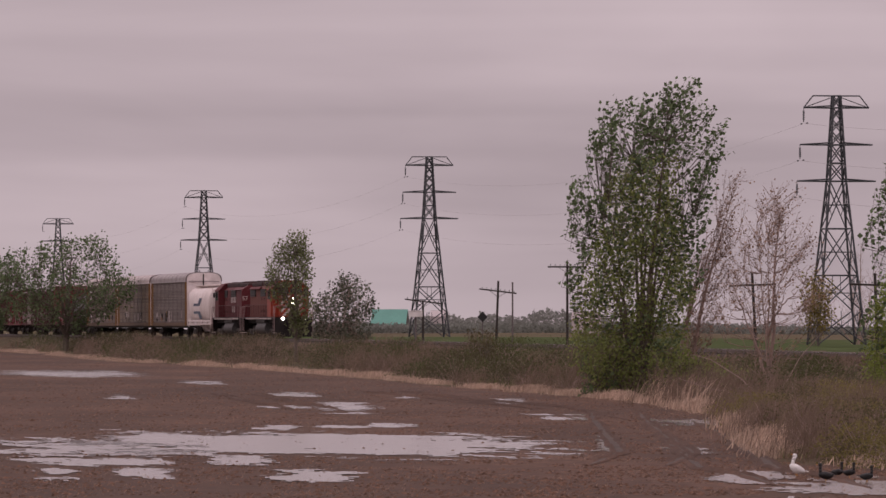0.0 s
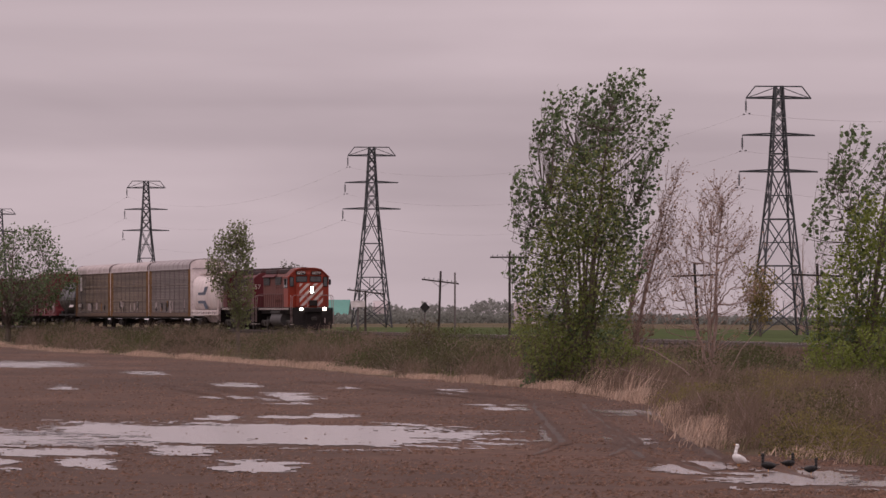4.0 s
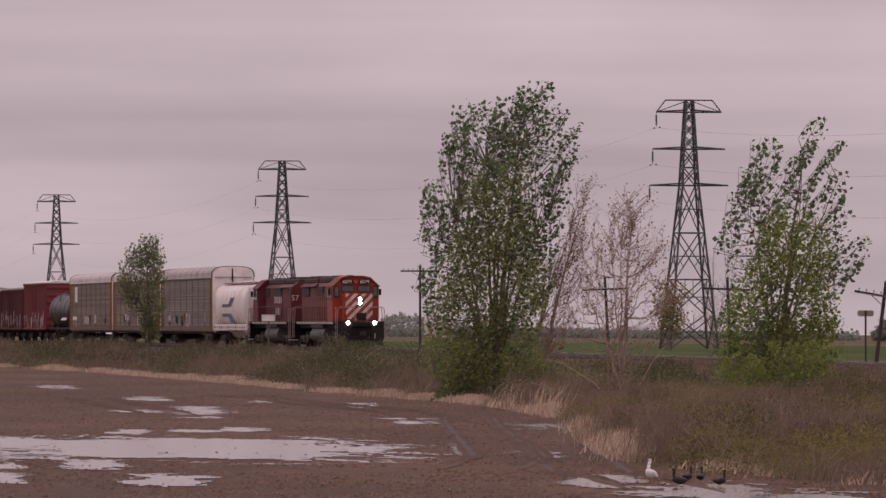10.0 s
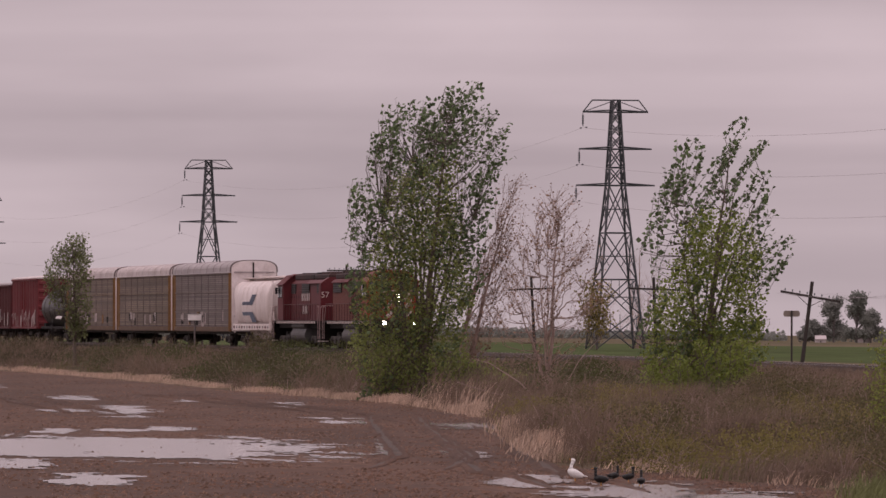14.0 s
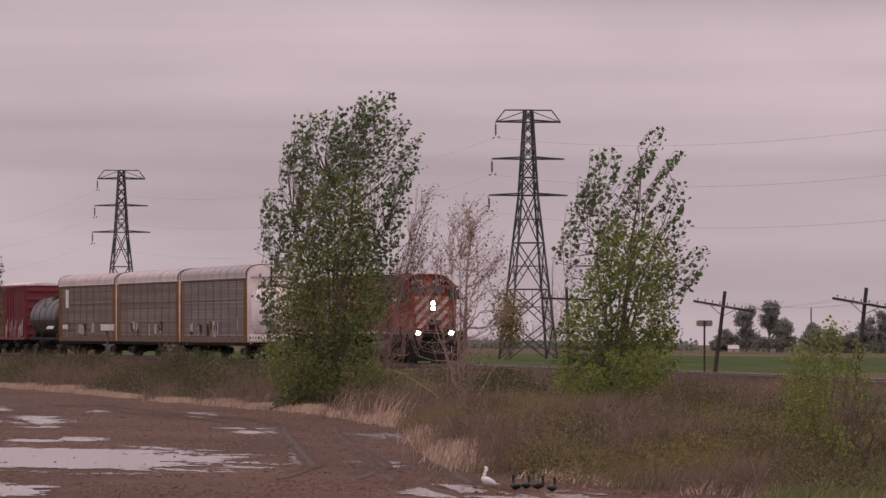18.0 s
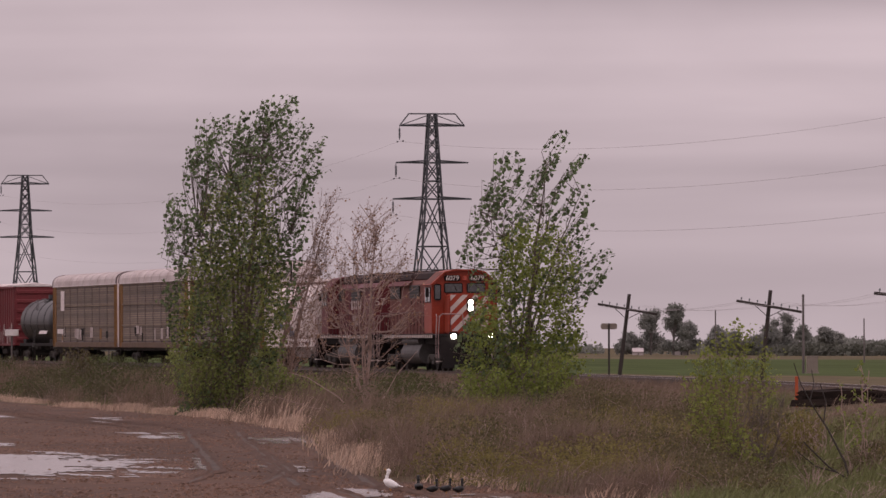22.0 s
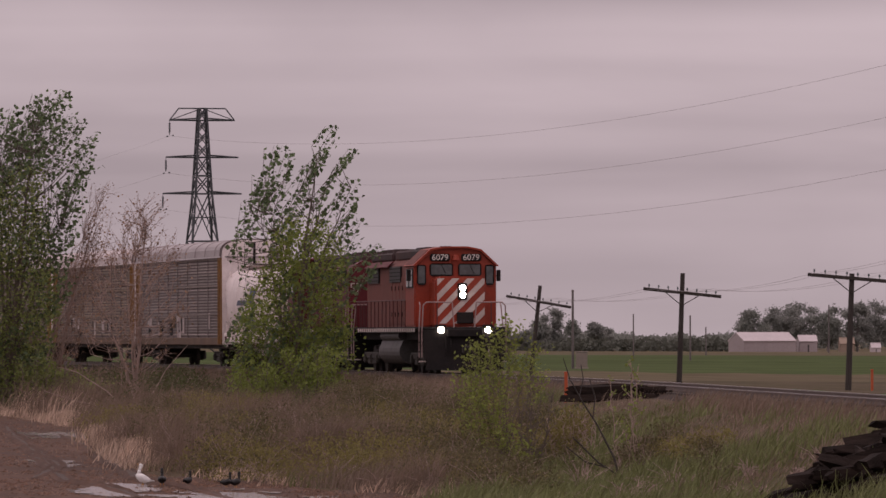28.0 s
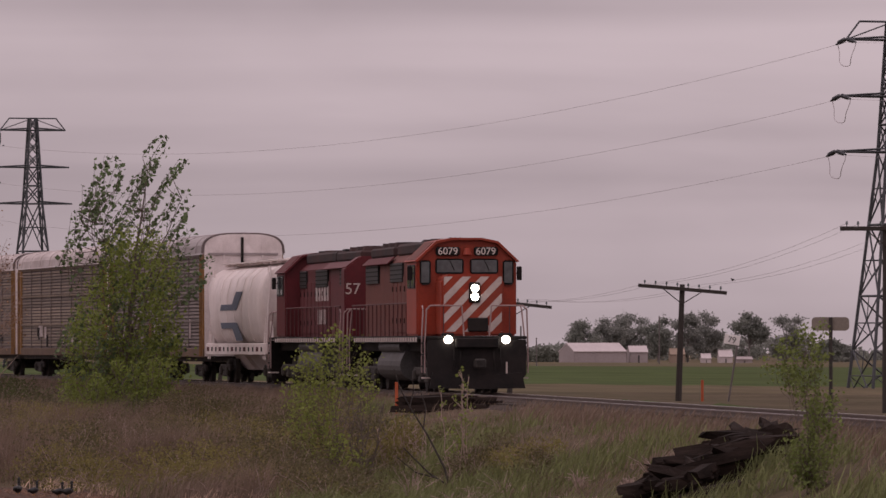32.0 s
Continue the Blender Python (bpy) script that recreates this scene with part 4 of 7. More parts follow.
    for x in (-5, -2.5, 0, 2.5, 5):
        bm = B()
        cyl(bm, (x, 0, 4.38), (x, 0, 4.62), 0.3, n=12)
        c.add("roof_hatch", bm, HOPPER_WHITE)
    for x in (-6.1, 6.1):
        c.truck(x, (-0.9, 0.9))
    c.couplers()
    return c


def autorack(seed, label, mark=None, roof=None, slat=None):
    slat = slat or RACK_SLAT
    rs = np.random.RandomState(seed)
    roof = roof or RACK_LIGHT
    c = Car("autorack_car", 28.4, label, "autorack car")
    bm = B()
    box(bm, (0, 0, 1.0), (27.2, 2.6, 0.42), bevel=0.03)
    c.add("underframe", bm, TRUCK_STEEL)
    arch = [(1.55 * math.copysign(abs(math.cos(a)) ** 0.62, math.cos(a)), 4.98 + 0.76 * math.sin(a) ** 0.62) for a in np.linspace(0.0, math.pi, 15)]
    bm = prism(B(), [(1.62, 4.92)] + [(y * 1.03, z) for y, z in arch] + [(-1.62, 4.92)], -13.6, 13.6)
    top = c.add("roof", bm, roof, None, smooth=False)
    for e in (-1, 1):
        v, f = tube([(Vector((e * 13.6, a[0] * 1.03, a[1])), 0.045) for a in arch], 6)
        from_arrays("roof_rim", v, f, RACK_GREY, top)
    for k in range(9):
        bm = B()
        x = -12 + k * 3
        for a, b in zip(arch, arch[1:]):
            cyl(bm, (x, a[0] * 1.035, a[1] + 0.005), (x, b[0] * 1.035, b[1] + 0.005), 0.03, n=4)
        c.add("roof_rib", bm, roof, top)
    for s in (-1, 1):
        bm = B()
        box(bm, (0, s * 1.45, 3.02), (26.6, 0.04, 3.9))
        side = c.add("side_screen", bm, RACK_GREY)
        bm = B()
        box(bm, (0, s * 1.50, 1.13), (27.2, 0.12, 0.34), bevel=0.02)
        c.add("side_sill", bm, RACK_SILL, side)
        for k in range(26):
            z = 1.44 + k * 0.136
            bm = B()
            box(bm, (0, s * 1.492, z), (25.6, 0.045, 0.08), Matrix.Rotation(s * 0.25, 3, "X"))
            c.add("slat", bm, slat, side)
        for x in np.linspace(-12.6, 12.6, 9):
            bm = B()
            box(bm, (x, s * 1.515, 3.0), (0.12, 0.05, 3.75), bevel=0.01)
            c.add("post", bm, RACK_GREY if abs(x) < 12 else RACK_ORANGE, side)
        for zz in (2.35, 3.65, 4.88):
            bm = B()
            box(bm, (0, s * 1.53, zz), (25.6, 0.05, 0.07))
            c.add("side_rail", bm, slat, side)
        for e in (-1, 1):
            bm = B()
            box(bm, (e * 13.1, s * 1.47, 2.97), (1.0, 0.2, 3.96), bevel=0.03)
            c.add("end_post", bm, RACK_ORANGE, side)
            bm = B()
            cyl(bm, (e * 13.0, s * 1.60, 1.0), (e * 13.0, s * 1.60, 4.8), 0.02, n=4)
            cyl(bm, (e * 13.4, s * 1.60, 1.0), (e * 13.4, s * 1.60, 4.8), 0.02, n=4)
            for k in range(12):
                cyl(bm, (e * 13.0, s * 1.60, 1.1 + 0.31 * k), (e * 13.4, s * 1.60, 1.1 + 0.31 * k), 0.014, n=4)
            c.add("ladder", bm, RACK_ORANGE, side)
        for k in range(int(rs.randint(10, 16))):  # faded paint marks low on the side
            x = rs.uniform(-10, 10)
            bm = B()
            box(bm, (x, s * 1.535, rs.uniform(1.55, 2.1)), (rs.uniform(0.3, 1.3), 0.012, rs.uniform(0.3, 0.75)))
            c.add("paint_mark", bm, PAINT_MARK if rs.uniform() < 0.45 else RACK_ORANGE if rs.uniform() < 0.2 else LOCO_BLACK, side)
        if mark:
            for x, z, w, h in mark:
                bm = B()
                box(bm, (x, s * 1.55, z), (w, 0.012, h))
                c.add("reporting_panel", bm, RACK_WHITE, side)
    for e in (-1, 1):
        prof = [(1.5, 1.0)] + [(y * 0.98, z - 0.02) for y, z in arch] + [(-1.5, 1.0)]
        bm = prism(B(), prof, e * 13.55, e * 13.68)
        end = c.add("end_door", bm, RACK_WHITE)
        for y in (-0.75, 0.75):
            bm = B()
            box(bm, (e * 13.7, y, 3.2), (0.05, 0.08, 4.3))
            c.add("door_edge", bm, RACK_WHITE, end)
        bm = B()
        box(bm, (e * 13.72, -0.05, 3.4), (0.05, 0.1, 4.4))
        c.add("door_bar", bm, LOCO_BLACK, end)
        for z in (2.0, 3.5, 4.95):
            bm = B()
            box(bm, (e * 13.71, 0, z), (0.04, 2.7, 0.08))
            c.add("door_rib", bm, RACK_LIGHT, end)
    for x in (-9.8, 9.8):
        c.truck(x, (-0.88, 0.88), r=0.42)
    c.couplers()
    return c


def tank_car():
    c = Car("tank_car", 17.0, "dusty black tank car with a round tank", "tank car")
    bm = B()
    rings = []
    for x, r in ((-7.6, 0.05), (-7.5, 0.6), (-7.2, 1.1), (-6.7, 1.42), (-6.2, 1.5), (6.2, 1.5), (6.7, 1.42), (7.2, 1.1), (7.5, 0.6), (7.6, 0.05)):
        rings.append([bm.verts.new((x, r * math.cos(a), 2.68 + r * math.sin(a))) for a in np.linspace(0, 2 * math.pi, 28, endpoint=False)])
    for a, b in zip(rings, rings[1:]):
        for i in range(28):
            bm.faces.new((a[i], a[(i + 1) % 28], b[(i + 1) % 28], b[i]))
    bmesh.ops.recalc_face_normals(bm, faces=bm.faces)
    tank = c.add("tank", bm, TANK_BLACK, None, "", True)
    for x in (-4.5, -1.5, 1.5, 4.5):
        bm = B()
        pts = [(x, 1.512 * math.cos(a), 2.68 + 1.512 * math.sin(a)) for a in np.linspace(-0.6, math.pi + 0.6, 22)]
        v, f = tube([(Vector(p), 0.02) for p in pts])
        vs = [bm.verts.new(p) for p in v]
        for q in f:
            bm.faces.new([vs[i] for i in q])
        c.add("band", bm, TANK_BLACK, tank)
    bm = B()
    cyl(bm, (0, 0, 4.1), (0, 0, 4.5), 0.5, n=16)
    box(bm, (0, 0, 4.2), (2.2, 1.6, 0.06))
    c.add("dome", bm, TANK_BLACK, tank)
    for s in (-1, 1):
        bm = B()
        path_tube(bm, [(-7.0, s * 1.52, 2.5), (7.0, s * 1.52, 2.5)], 0.025)
        c.add("safety_rail", bm, TANK_GREY)
        bm = B()
        box(bm, (0, s * 1.2, 1.12), (15.2, 0.3, 0.2), bevel=0.02)
        c.add("side_sill", bm, LOCO_BLACK)
        bm = B()
        for x in (-0.3, 0.3):
            cyl(bm, (x, s * 1.56, 0.9), (x, s * 1.2, 4.2), 0.02, n=4)
        for k in range(10):
            cyl(bm, (-0.3, s * (1.56 - 0.035 * k), 1.0 + 0.32 * k), (0.3, s * (1.56 - 0.035 * k), 1.0 + 0.32 * k), 0.015, n=4)
        c.add("ladder", bm, TANK_GREY)
    for s in (-1, 1):
        bm = box(B(), (3.6, s * 1.38, 2.0), (3.4, 0.03, 0.36), Matrix.Rotation(s * 0.46, 3, "X"))
        c.add("placard", bm, RACK_WHITE, tank, "white reporting panel")
    for x in (-6.0, 6.0):
        bm = B()
        box(bm, (x, 0, 1.25), (1.2, 2.5, 0.5), bevel=0.05)
        c.add("saddle", bm, LOCO_BLACK)
        c.truck(x, (-0.9, 0.9))
    c.couplers()
    return c


def boxcar(height, paint, roof, door_paint, label, seed, length=17.5):
    rs = np.random.RandomState(seed)
    c = Car("boxcar", length, label, "boxcar")
    L = length - 1.3
    bm = B()
    box(bm, (0, 0, (height + 1.05) / 2), (L, 2.9, height - 1.05), bevel=0.03)
    body = c.add("body", bm, paint)
    bm = B()
    box(bm, (0, 0, 0.84), (L - 1.0, 0.7, 0.42), bevel=0.02)
    box(bm, (0.6, -0.6, 0.72), (2.2, 0.9, 0.5), bevel=0.05)
    box(bm, (-1.6, 0.5, 0.75), (1.4, 0.9, 0.45), bevel=0.05)
    for x in np.linspace(-L / 2 + 1, L / 2 - 1, 8):
        box(bm, (x, 0, 0.93), (0.2, 2.7, 0.24))
    c.add("underframe", bm, TRUCK_STEEL)
    bm = prism(B(), [(1.52, height - 0.02), (1.52, height + 0.06), (0, height + 0.22), (-1.52, height + 0.06), (-1.52, height - 0.02)], -L / 2 - 0.05, L / 2 + 0.05)
    rf = c.add("roof", bm, roof)
    for i in range(12):
        bm = B()
        x = -L / 2 + 0.7 + i * (L - 1.4) / 11
        cyl(bm, (x, -1.5, height + 0.07), (x, 0, height + 0.23), 0.03, n=4)
        cyl(bm, (x, 1.5, height + 0.07), (x, 0, height + 0.23), 0.03, n=4)
        c.add("roof_rib", bm, roof, rf)
    for s in (-1, 1):
        for i in range(16):
            x = -L / 2 + 0.3 + i * (L - 0.6) / 15
            if abs(x) < 1.9:
                continue
            bm = B()
            box(bm, (x, s * 1.475, height / 2 + 0.55), (0.11, 0.07, height - 1.35), bevel=0.015)
            c.add("side_rib", bm, paint, body)
        for x in (-0.85, 0.85):
            bm = B()
            box(bm, (x, s * 1.485, height / 2 + 0.5), (1.65, 0.09, height - 1.3), bevel=0.02)
            d = c.add("door", bm, door_paint, body)
            for dx in (-0.4, 0.0, 0.4):
                bm = B()
                cyl(bm, (x + dx, s * 1.55, 1.15), (x + dx, s * 1.55, height - 0.2), 0.025, n=5)
                c.add("lock_rod", bm, door_paint, d)
        for z in (1.1, height - 0.08):
            bm = B()
            box(bm, (0, s * 1.52, z), (L, 0.08, 0.14), bevel=0.01)
            c.add("side_sill", bm, paint, body)
        for k in range(22):  # sprayed paint marks low on the side, shapes only
            x = rs.uniform(-L / 2 + 0.5, L / 2 - 0.5)
            bm = B()
            w, h, z = rs.uniform(0.12, 0.6), rs.uniform(0.3, 1.3), rs.uniform(1.5, 2.2)
            pts = [(x - w / 2, z - h / 2), (x + w / 2 * 0.6, z - h / 2 + 0.1), (x + w / 2, z + h / 2), (x - w / 2 * 0.7, z + h / 2 - 0.12)]
            c.add("paint_mark", plate(bm, pts, "y", s * 1.545, s * 0.006), PAINT_MARK, body)
    for e in (-1, 1):
        for k in range(6):
            z = 1.5 + k * (height - 1.9) / 5
            bm = B()
            box(bm, (e * (L / 2 + 0.03), 0, z), (0.1, 2.7, 0.28), bevel=0.05)
            c.add("end_rib", bm, paint, body)
    for x in (-length / 2 + 3.0, length / 2 - 3.0):
        c.truck(x, (-0.88, 0.88))
    c.couplers()
    return c


def build_train():
    cars = [locomotive("red road locomotive with white nose stripes and lit headlights", LOCO_FADED, LOCO_FADED, LOCO_RED),
            locomotive("faded maroon second locomotive running with its cab behind", LOCO_PINK, LOCO_MAROON, LOCO_MAROON, turned=True, lead=False),
            hopper(),
            autorack(1, "grey slatted autorack car with brown end posts", roof=RACK_LIGHT),
            autorack(2, "tan slatted autorack car with orange end posts", slat=RACK_TAN, roof=RACK_PALE),
            autorack(3, "tan autorack car with a pale number panel", mark=[(-9.5, 4.0, 1.6, 1.3), (-10.5, 2.0, 2.6, 0.3)], slat=RACK_TAN, roof=RACK_PALE),
            tank_car(),
            boxcar(5.15, BOX_RED, RACK_WHITE, BOX_RED, "tall red boxcar with sprayed white marks", 4),
            boxcar(4.7, BOX_MAROON, RACK_LIGHT, BOX_MAROON, "old maroon boxcar with sprayed white marks", 5),
            boxcar(4.6, BOX_MAROON, RACK_LIGHT, PAINT_MARK, "old maroon boxcar with a pale door", 6),
            boxcar(4.9, BOX_RED, RACK_LIGHT, BOX_RED, "faded red boxcar in the freight train", 7),
            boxcar(4.7, BOX_MAROON, RACK_LIGHT, BOX_MAROON, "dull maroon boxcar in the freight train", 8)]
    back = 0.0
    for c in cars:
        TRAIN.append((c.t, back + c.length / 2, c.length * 0.33))
        back += c.length


build_train()


# ---------------------------------------------------------------- trees
SWAY = []  # leafy parts that the wind moves


def bend(p0, p1, p2, n):
    return [p0 * (1 - u) ** 2 + p1 * 2 * u * (1 - u) + p2 * u * u for u in np.linspace(0, 1, n + 1)]


def tube_arrays(chains, n=5):
    """Tubes along chains of (point, radius)."""
    v, f = [], []
    ang = [2 * math.pi * k / n for k in range(n)]
    for chain in chains:
        for i, (p, r) in enumerate(chain):
            a = chain[max(i - 1, 0)][0]
            b = chain[min(i + 1, len(chain) - 1)][0]
            d = Vector(b - a).normalized()
            s = d.cross(Vector((0.3, 1, 0.1))).normalized()
            t = d.cross(s)
            o = len(v)
            for w in ang:
                v.append(Vector(p) + (s * math.cos(w) + t * math.sin(w)) * r)
            if i:
                for k in range(n):
                    f.append((o - n + k, o - n + (k + 1) % n, o + (k + 1) % n, o + k))
    return v, f


def leaf_arrays(P, rs, per, size, scatter, wind=(0.6, 0.0, 0.35), flat=0.42):
    """Small pointed leaves round the given points, blown to one side."""
    P = np.repeat(np.asarray(P), per, 0)
    P = P + rs.normal(0, 1, P.shape) * scatter
    n = len(P)
    d = rs.normal(0, 0.6, (n, 3)) + np.array(wind)
    d /= np.linalg.norm(d, axis=1)[:, None]
    s = np.cross(d, rs.normal(0, 1, (n, 3)))
    s /= np.linalg.norm(s, axis=1)[:, None]
    L = size * rs.uniform(0.55, 1.4, n)[:, None]
    W = L * flat * rs.uniform(0.8, 1.3, n)[:, None]
    bow = np.cross(d, s) * L * 0.12
    v = np.stack([P, P + d * L * 0.45 + s * W + bow, P + d * L, P + d * L * 0.45 - s * W + bow], 1).reshape(-1, 3)
    return v, np.arange(n * 4).reshape(n, 4)


def stem_tree(name, x, y, seed, stems, height, fan, base_r, twigs, twig_len, per, size, scatter, leaf_mat, bark=None, lean=0.0, start=0.22, leaf_from=0.25,
              label="", category="tree", shape=(0.78, 1.0), base=None, sway=True, sub=2, group=""):
    """A tree of several upright stems that fan out from one foot, with twigs and wind-blown leaves."""
    rs = np.random.RandomState(seed)
    bark = bark or BARK
    t = empty(name, Matrix.Translation((x, y, gz(x, y) if base is None else base)))
    pts, tw = [], []
    for i in range(stems):
        a = math.radians(i * 137.5)
        edge = math.sqrt(rs.uniform(0.05, 1.0)) if i else 0.1
        tip = np.array([math.cos(a) * fan * edge + lean * height, math.sin(a) * fan * edge, height * (1.0 - (1 - shape[0]) * edge ** 2) * rs.uniform(shape[1] - 0.1, shape[1])])
        foot = np.array([math.cos(a) * 0.18, math.sin(a) * 0.18, -0.3])
        mid = foot + (tip - foot) * np.array([0.62, 0.62, 0.42]) - np.array([lean * height * 0.4, 0, 0])
        n = 10
        line = bend(foot, mid, tip, n)
        line = [p + rs.normal(0, 0.02 * (k > 0), 3) for k, p in enumerate(line)]
        r0 = base_r * (1.0 if i == 0 else rs.uniform(0.25, 0.45))
        chain = [(Vector(p), max(r0 * (1 - 0.92 * k / n), 0.01)) for k, p in enumerate(line)]
        v, f = tube_arrays([chain], 6)
        from_arrays("trunk" if i == 0 else "stem", v, f, bark, t)
        for j in range(twigs):
            s = start + (1 - start) * (j + rs.uniform(0, 1)) / twigs
            k = min(int(s * n), n - 1)
            p = line[k] + (line[k + 1] - line[k]) * (s * n - k)
            b = rs.uniform(0, 6.283)
            out = np.array([math.cos(b), math.sin(b), 0.0])
            d = out * 0.75 + np.array([lean * 1.2, 0, rs.uniform(0.45, 1.0)])
            d /= np.linalg.norm(d)
            ln = twig_len * rs.uniform(0.5, 1.2) * (1.15 - 0.75 * s)
            q = p + d * ln
            m = p + d * ln * 0.5 + np.array([0, 0, 0.08 * ln])
            cur = bend(p, m, q + np.array([0.1 * ln, 0, 0.12 * ln]), 4)
            tw.append([(Vector(c), max(0.02 * (1 - 0.2 * w), 0.007)) for w, c in enumerate(cur)])
            if s > leaf_from:
                pts.extend(cur[1:])
            for w in range(sub):
                c0 = cur[rs.randint(1, 5)]
                d2 = d * 0.6 + rs.normal(0, 0.45, 3) + np.array([0.15, 0, 0.25])
                c1 = c0 + d2 / np.linalg.norm(d2) * ln * rs.uniform(0.3, 0.55)
                tw.append([(Vector(c0), 0.010), (Vector(c1), 0.005)])
                if s > leaf_from:
                    pts.extend([c1, (c0 + c1) / 2])
        pts.extend(line[int(n * 0.5):])
    v, f = tube_arrays(tw, 3)
    ob = from_arrays("twigwork", v, f, bark, t)
    ob["kind"] = "stuff"
    if per:
        v, f = leaf_arrays(pts, rs, per, size, scatter)
        ob = from_arrays("crown", v, f, leaf_mat, t)
        if sway:
            SWAY.append((ob, seed))
    return tagged(t, label, category, group)


def shoot_tree(name, x, y, seed, env, stems, trunk_r, shoots, shoot_len, leaves, size, leaf_mat, label, bark=None, low=None, wind=0.4, gap=-1.0, depth=0.8,
               category="tree", group="", scatter=0.07, side=0, foot=0.15, bias=1.0, sway=True, stem_top=0.9, single=False, spread=0.35, fine=1.0):
    """A tree built from upright stems and many wind-bent shoots that carry the leaves. env: rows of height, left and right edge of the crown.
    low: (material, top, points, leaves per point, size) of the denser growth round the foot."""
    rs = np.random.RandomState(seed)
    bark = bark or BARK
    t = empty(name, Matrix.Translation((x, y, gz(x, y))))
    ez, el, er = (np.array(c, float) for c in zip(*env))
    top = ez[-1]

    def spot(z, u, v):
        lo, hi = np.interp(z, ez, el), np.interp(z, ez, er)
        return np.array([(lo + hi) / 2 + u * (hi - lo) / 2, v * depth * (hi - lo) / 2, z])

    knots = []
    for i in range(stems):
        u = 0.15 if i == 0 else 0.85 * (2 * ((i * 0.618) % 1.0) - 1)
        z = top * (0.97 if i == 0 else rs.uniform(0.55, 0.95)) * stem_top
        tip = spot(z, u, rs.uniform(-0.7, 0.7))
        a = rs.uniform(0, 6.283)
        base = np.array([foot * math.cos(a) * (i > 0), foot * math.sin(a) * (i > 0), -0.3 if i < 3 else rs.uniform(0.0, 0.3) * z])
        if single and i:  # limbs leave one trunk
            base = np.array([0.0, 0.0, rs.uniform(0.1, 0.4) * top])
        elif i >= 3:
            base[:2] = tip[:2] * 0.12
        mid = np.array([tip[0] * 0.45, tip[1] * 0.45, base[2] + (z - base[2]) * 0.55])
        n = 12
        line = [p + rs.normal(0, 0.03 * (k > 0), 3) for k, p in enumerate(bend(base, mid, tip, n))]
        r0 = trunk_r * (1.0 if i == 0 else rs.uniform(0.35, 0.6))
        v, f = tube_arrays([[(Vector(p), max(r0 * (1 - 0.93 * k / n), 0.012 * fine)) for k, p in enumerate(line)]], 6)
        from_arrays("trunk" if i == 0 else "stem", v, f, bark, t)
        knots += line[3:]
    K = np.array(knots)
    pts, tw = [], []
    done = tries = 0
    while done < shoots and tries < shoots * 12:
        tries += 1
        z = ez[0] + (top - ez[0]) * rs.uniform(0, 1) ** bias
        wide = np.interp(z, ez, er) - np.interp(z, ez, el)
        if rs.uniform(0, (er - el).max()) > wide:
            continue
        u = rs.uniform(-1, 1)
        tip = spot(z, u, rs.uniform(-1, 1) * math.sqrt(max(1 - u * u, 0.05)))
        if noise.noise(Vector((tip[0] * 0.8 + seed, tip[1] * 0.5, tip[2] * 0.6))) < gap:
            continue
        d = np.array([wind + spread * u, rs.normal(0, 0.2 + 0.2 * (spread > 0.5)), 1.0]) + rs.normal(0, 0.16, 3)
        d /= np.linalg.norm(d)
        ln = shoot_len * rs.uniform(0.55, 1.3)
        start = tip - d * ln
        start[2] = max(start[2], 0.15)
        far = np.linalg.norm((K - start) * np.array([1, 1, 0.7]), axis=1) + 3.0 * (K[:, 2] > start[2])
        k = K[int(np.argmin(far))]
        m = (k + start) / 2 + np.array([0, 0, -0.06 * np.linalg.norm(start - k)])
        tw.append([(Vector(k), 0.022 * fine), (Vector(m), 0.017 * fine), (Vector(start), 0.013 * fine), (Vector((start + tip) / 2 + rs.normal(0, 0.03, 3)), 0.010 * fine), (Vector(tip), 0.006 * fine)])
        for w in np.linspace(0.0, 1.0, leaves) if leaves else ():
            pts.append(start + (tip - start) * w)
        for j in range(side):
            c0 = start + (tip - start) * rs.uniform(0.0, 0.8)
            d2 = d + rs.normal(0, 0.5, 3)
            c1 = c0 + d2 / np.linalg.norm(d2) * ln * rs.uniform(0.3, 0.6)
            tw.append([(Vector(c0), 0.010 * fine), (Vector(c1), 0.005 * fine)])
            if leaves:
                pts += [c1, (c0 + c1) / 2]
        done += 1
    v, f = tube_arrays(tw, 3)
    ob = from_arrays("twigwork", v, f, bark, t)
    ob["kind"] = "stuff"
    if leaves:
        v, f = leaf_arrays(pts, rs, 1, size, scatter, wind=(0.7, 0.0, 0.25))
        ob = from_arrays("crown", v, f, leaf_mat, t)
        if sway:
            SWAY.append((ob, seed))
    if low:
        m2, ltop, n2, per2, size2 = low
        z = ltop * rs.beta(1.1, 1.45, n2)
        u = rs.uniform(-1, 1, n2) * np.interp(z / ltop, [0, 0.3, 0.6, 1.0], [1.0, 0.95, 0.65, 0.35])
        vv = rs.uniform(-1, 1, n2)
        P = np.array([spot(c, a, b) for c, a, b in zip(z, u, vv)])
        keep = np.array([noise.noise(Vector((p[0] * 0.7, p[1] * 0.4, p[2] * 0.7 + seed))) > -0.28 for p in P])
        v, f = leaf_arrays(P[keep], rs, per2, size2, 0.2)
        from_arrays("lower_leaves", v, f, m2, t)
    return tagged(t, label, category, group)


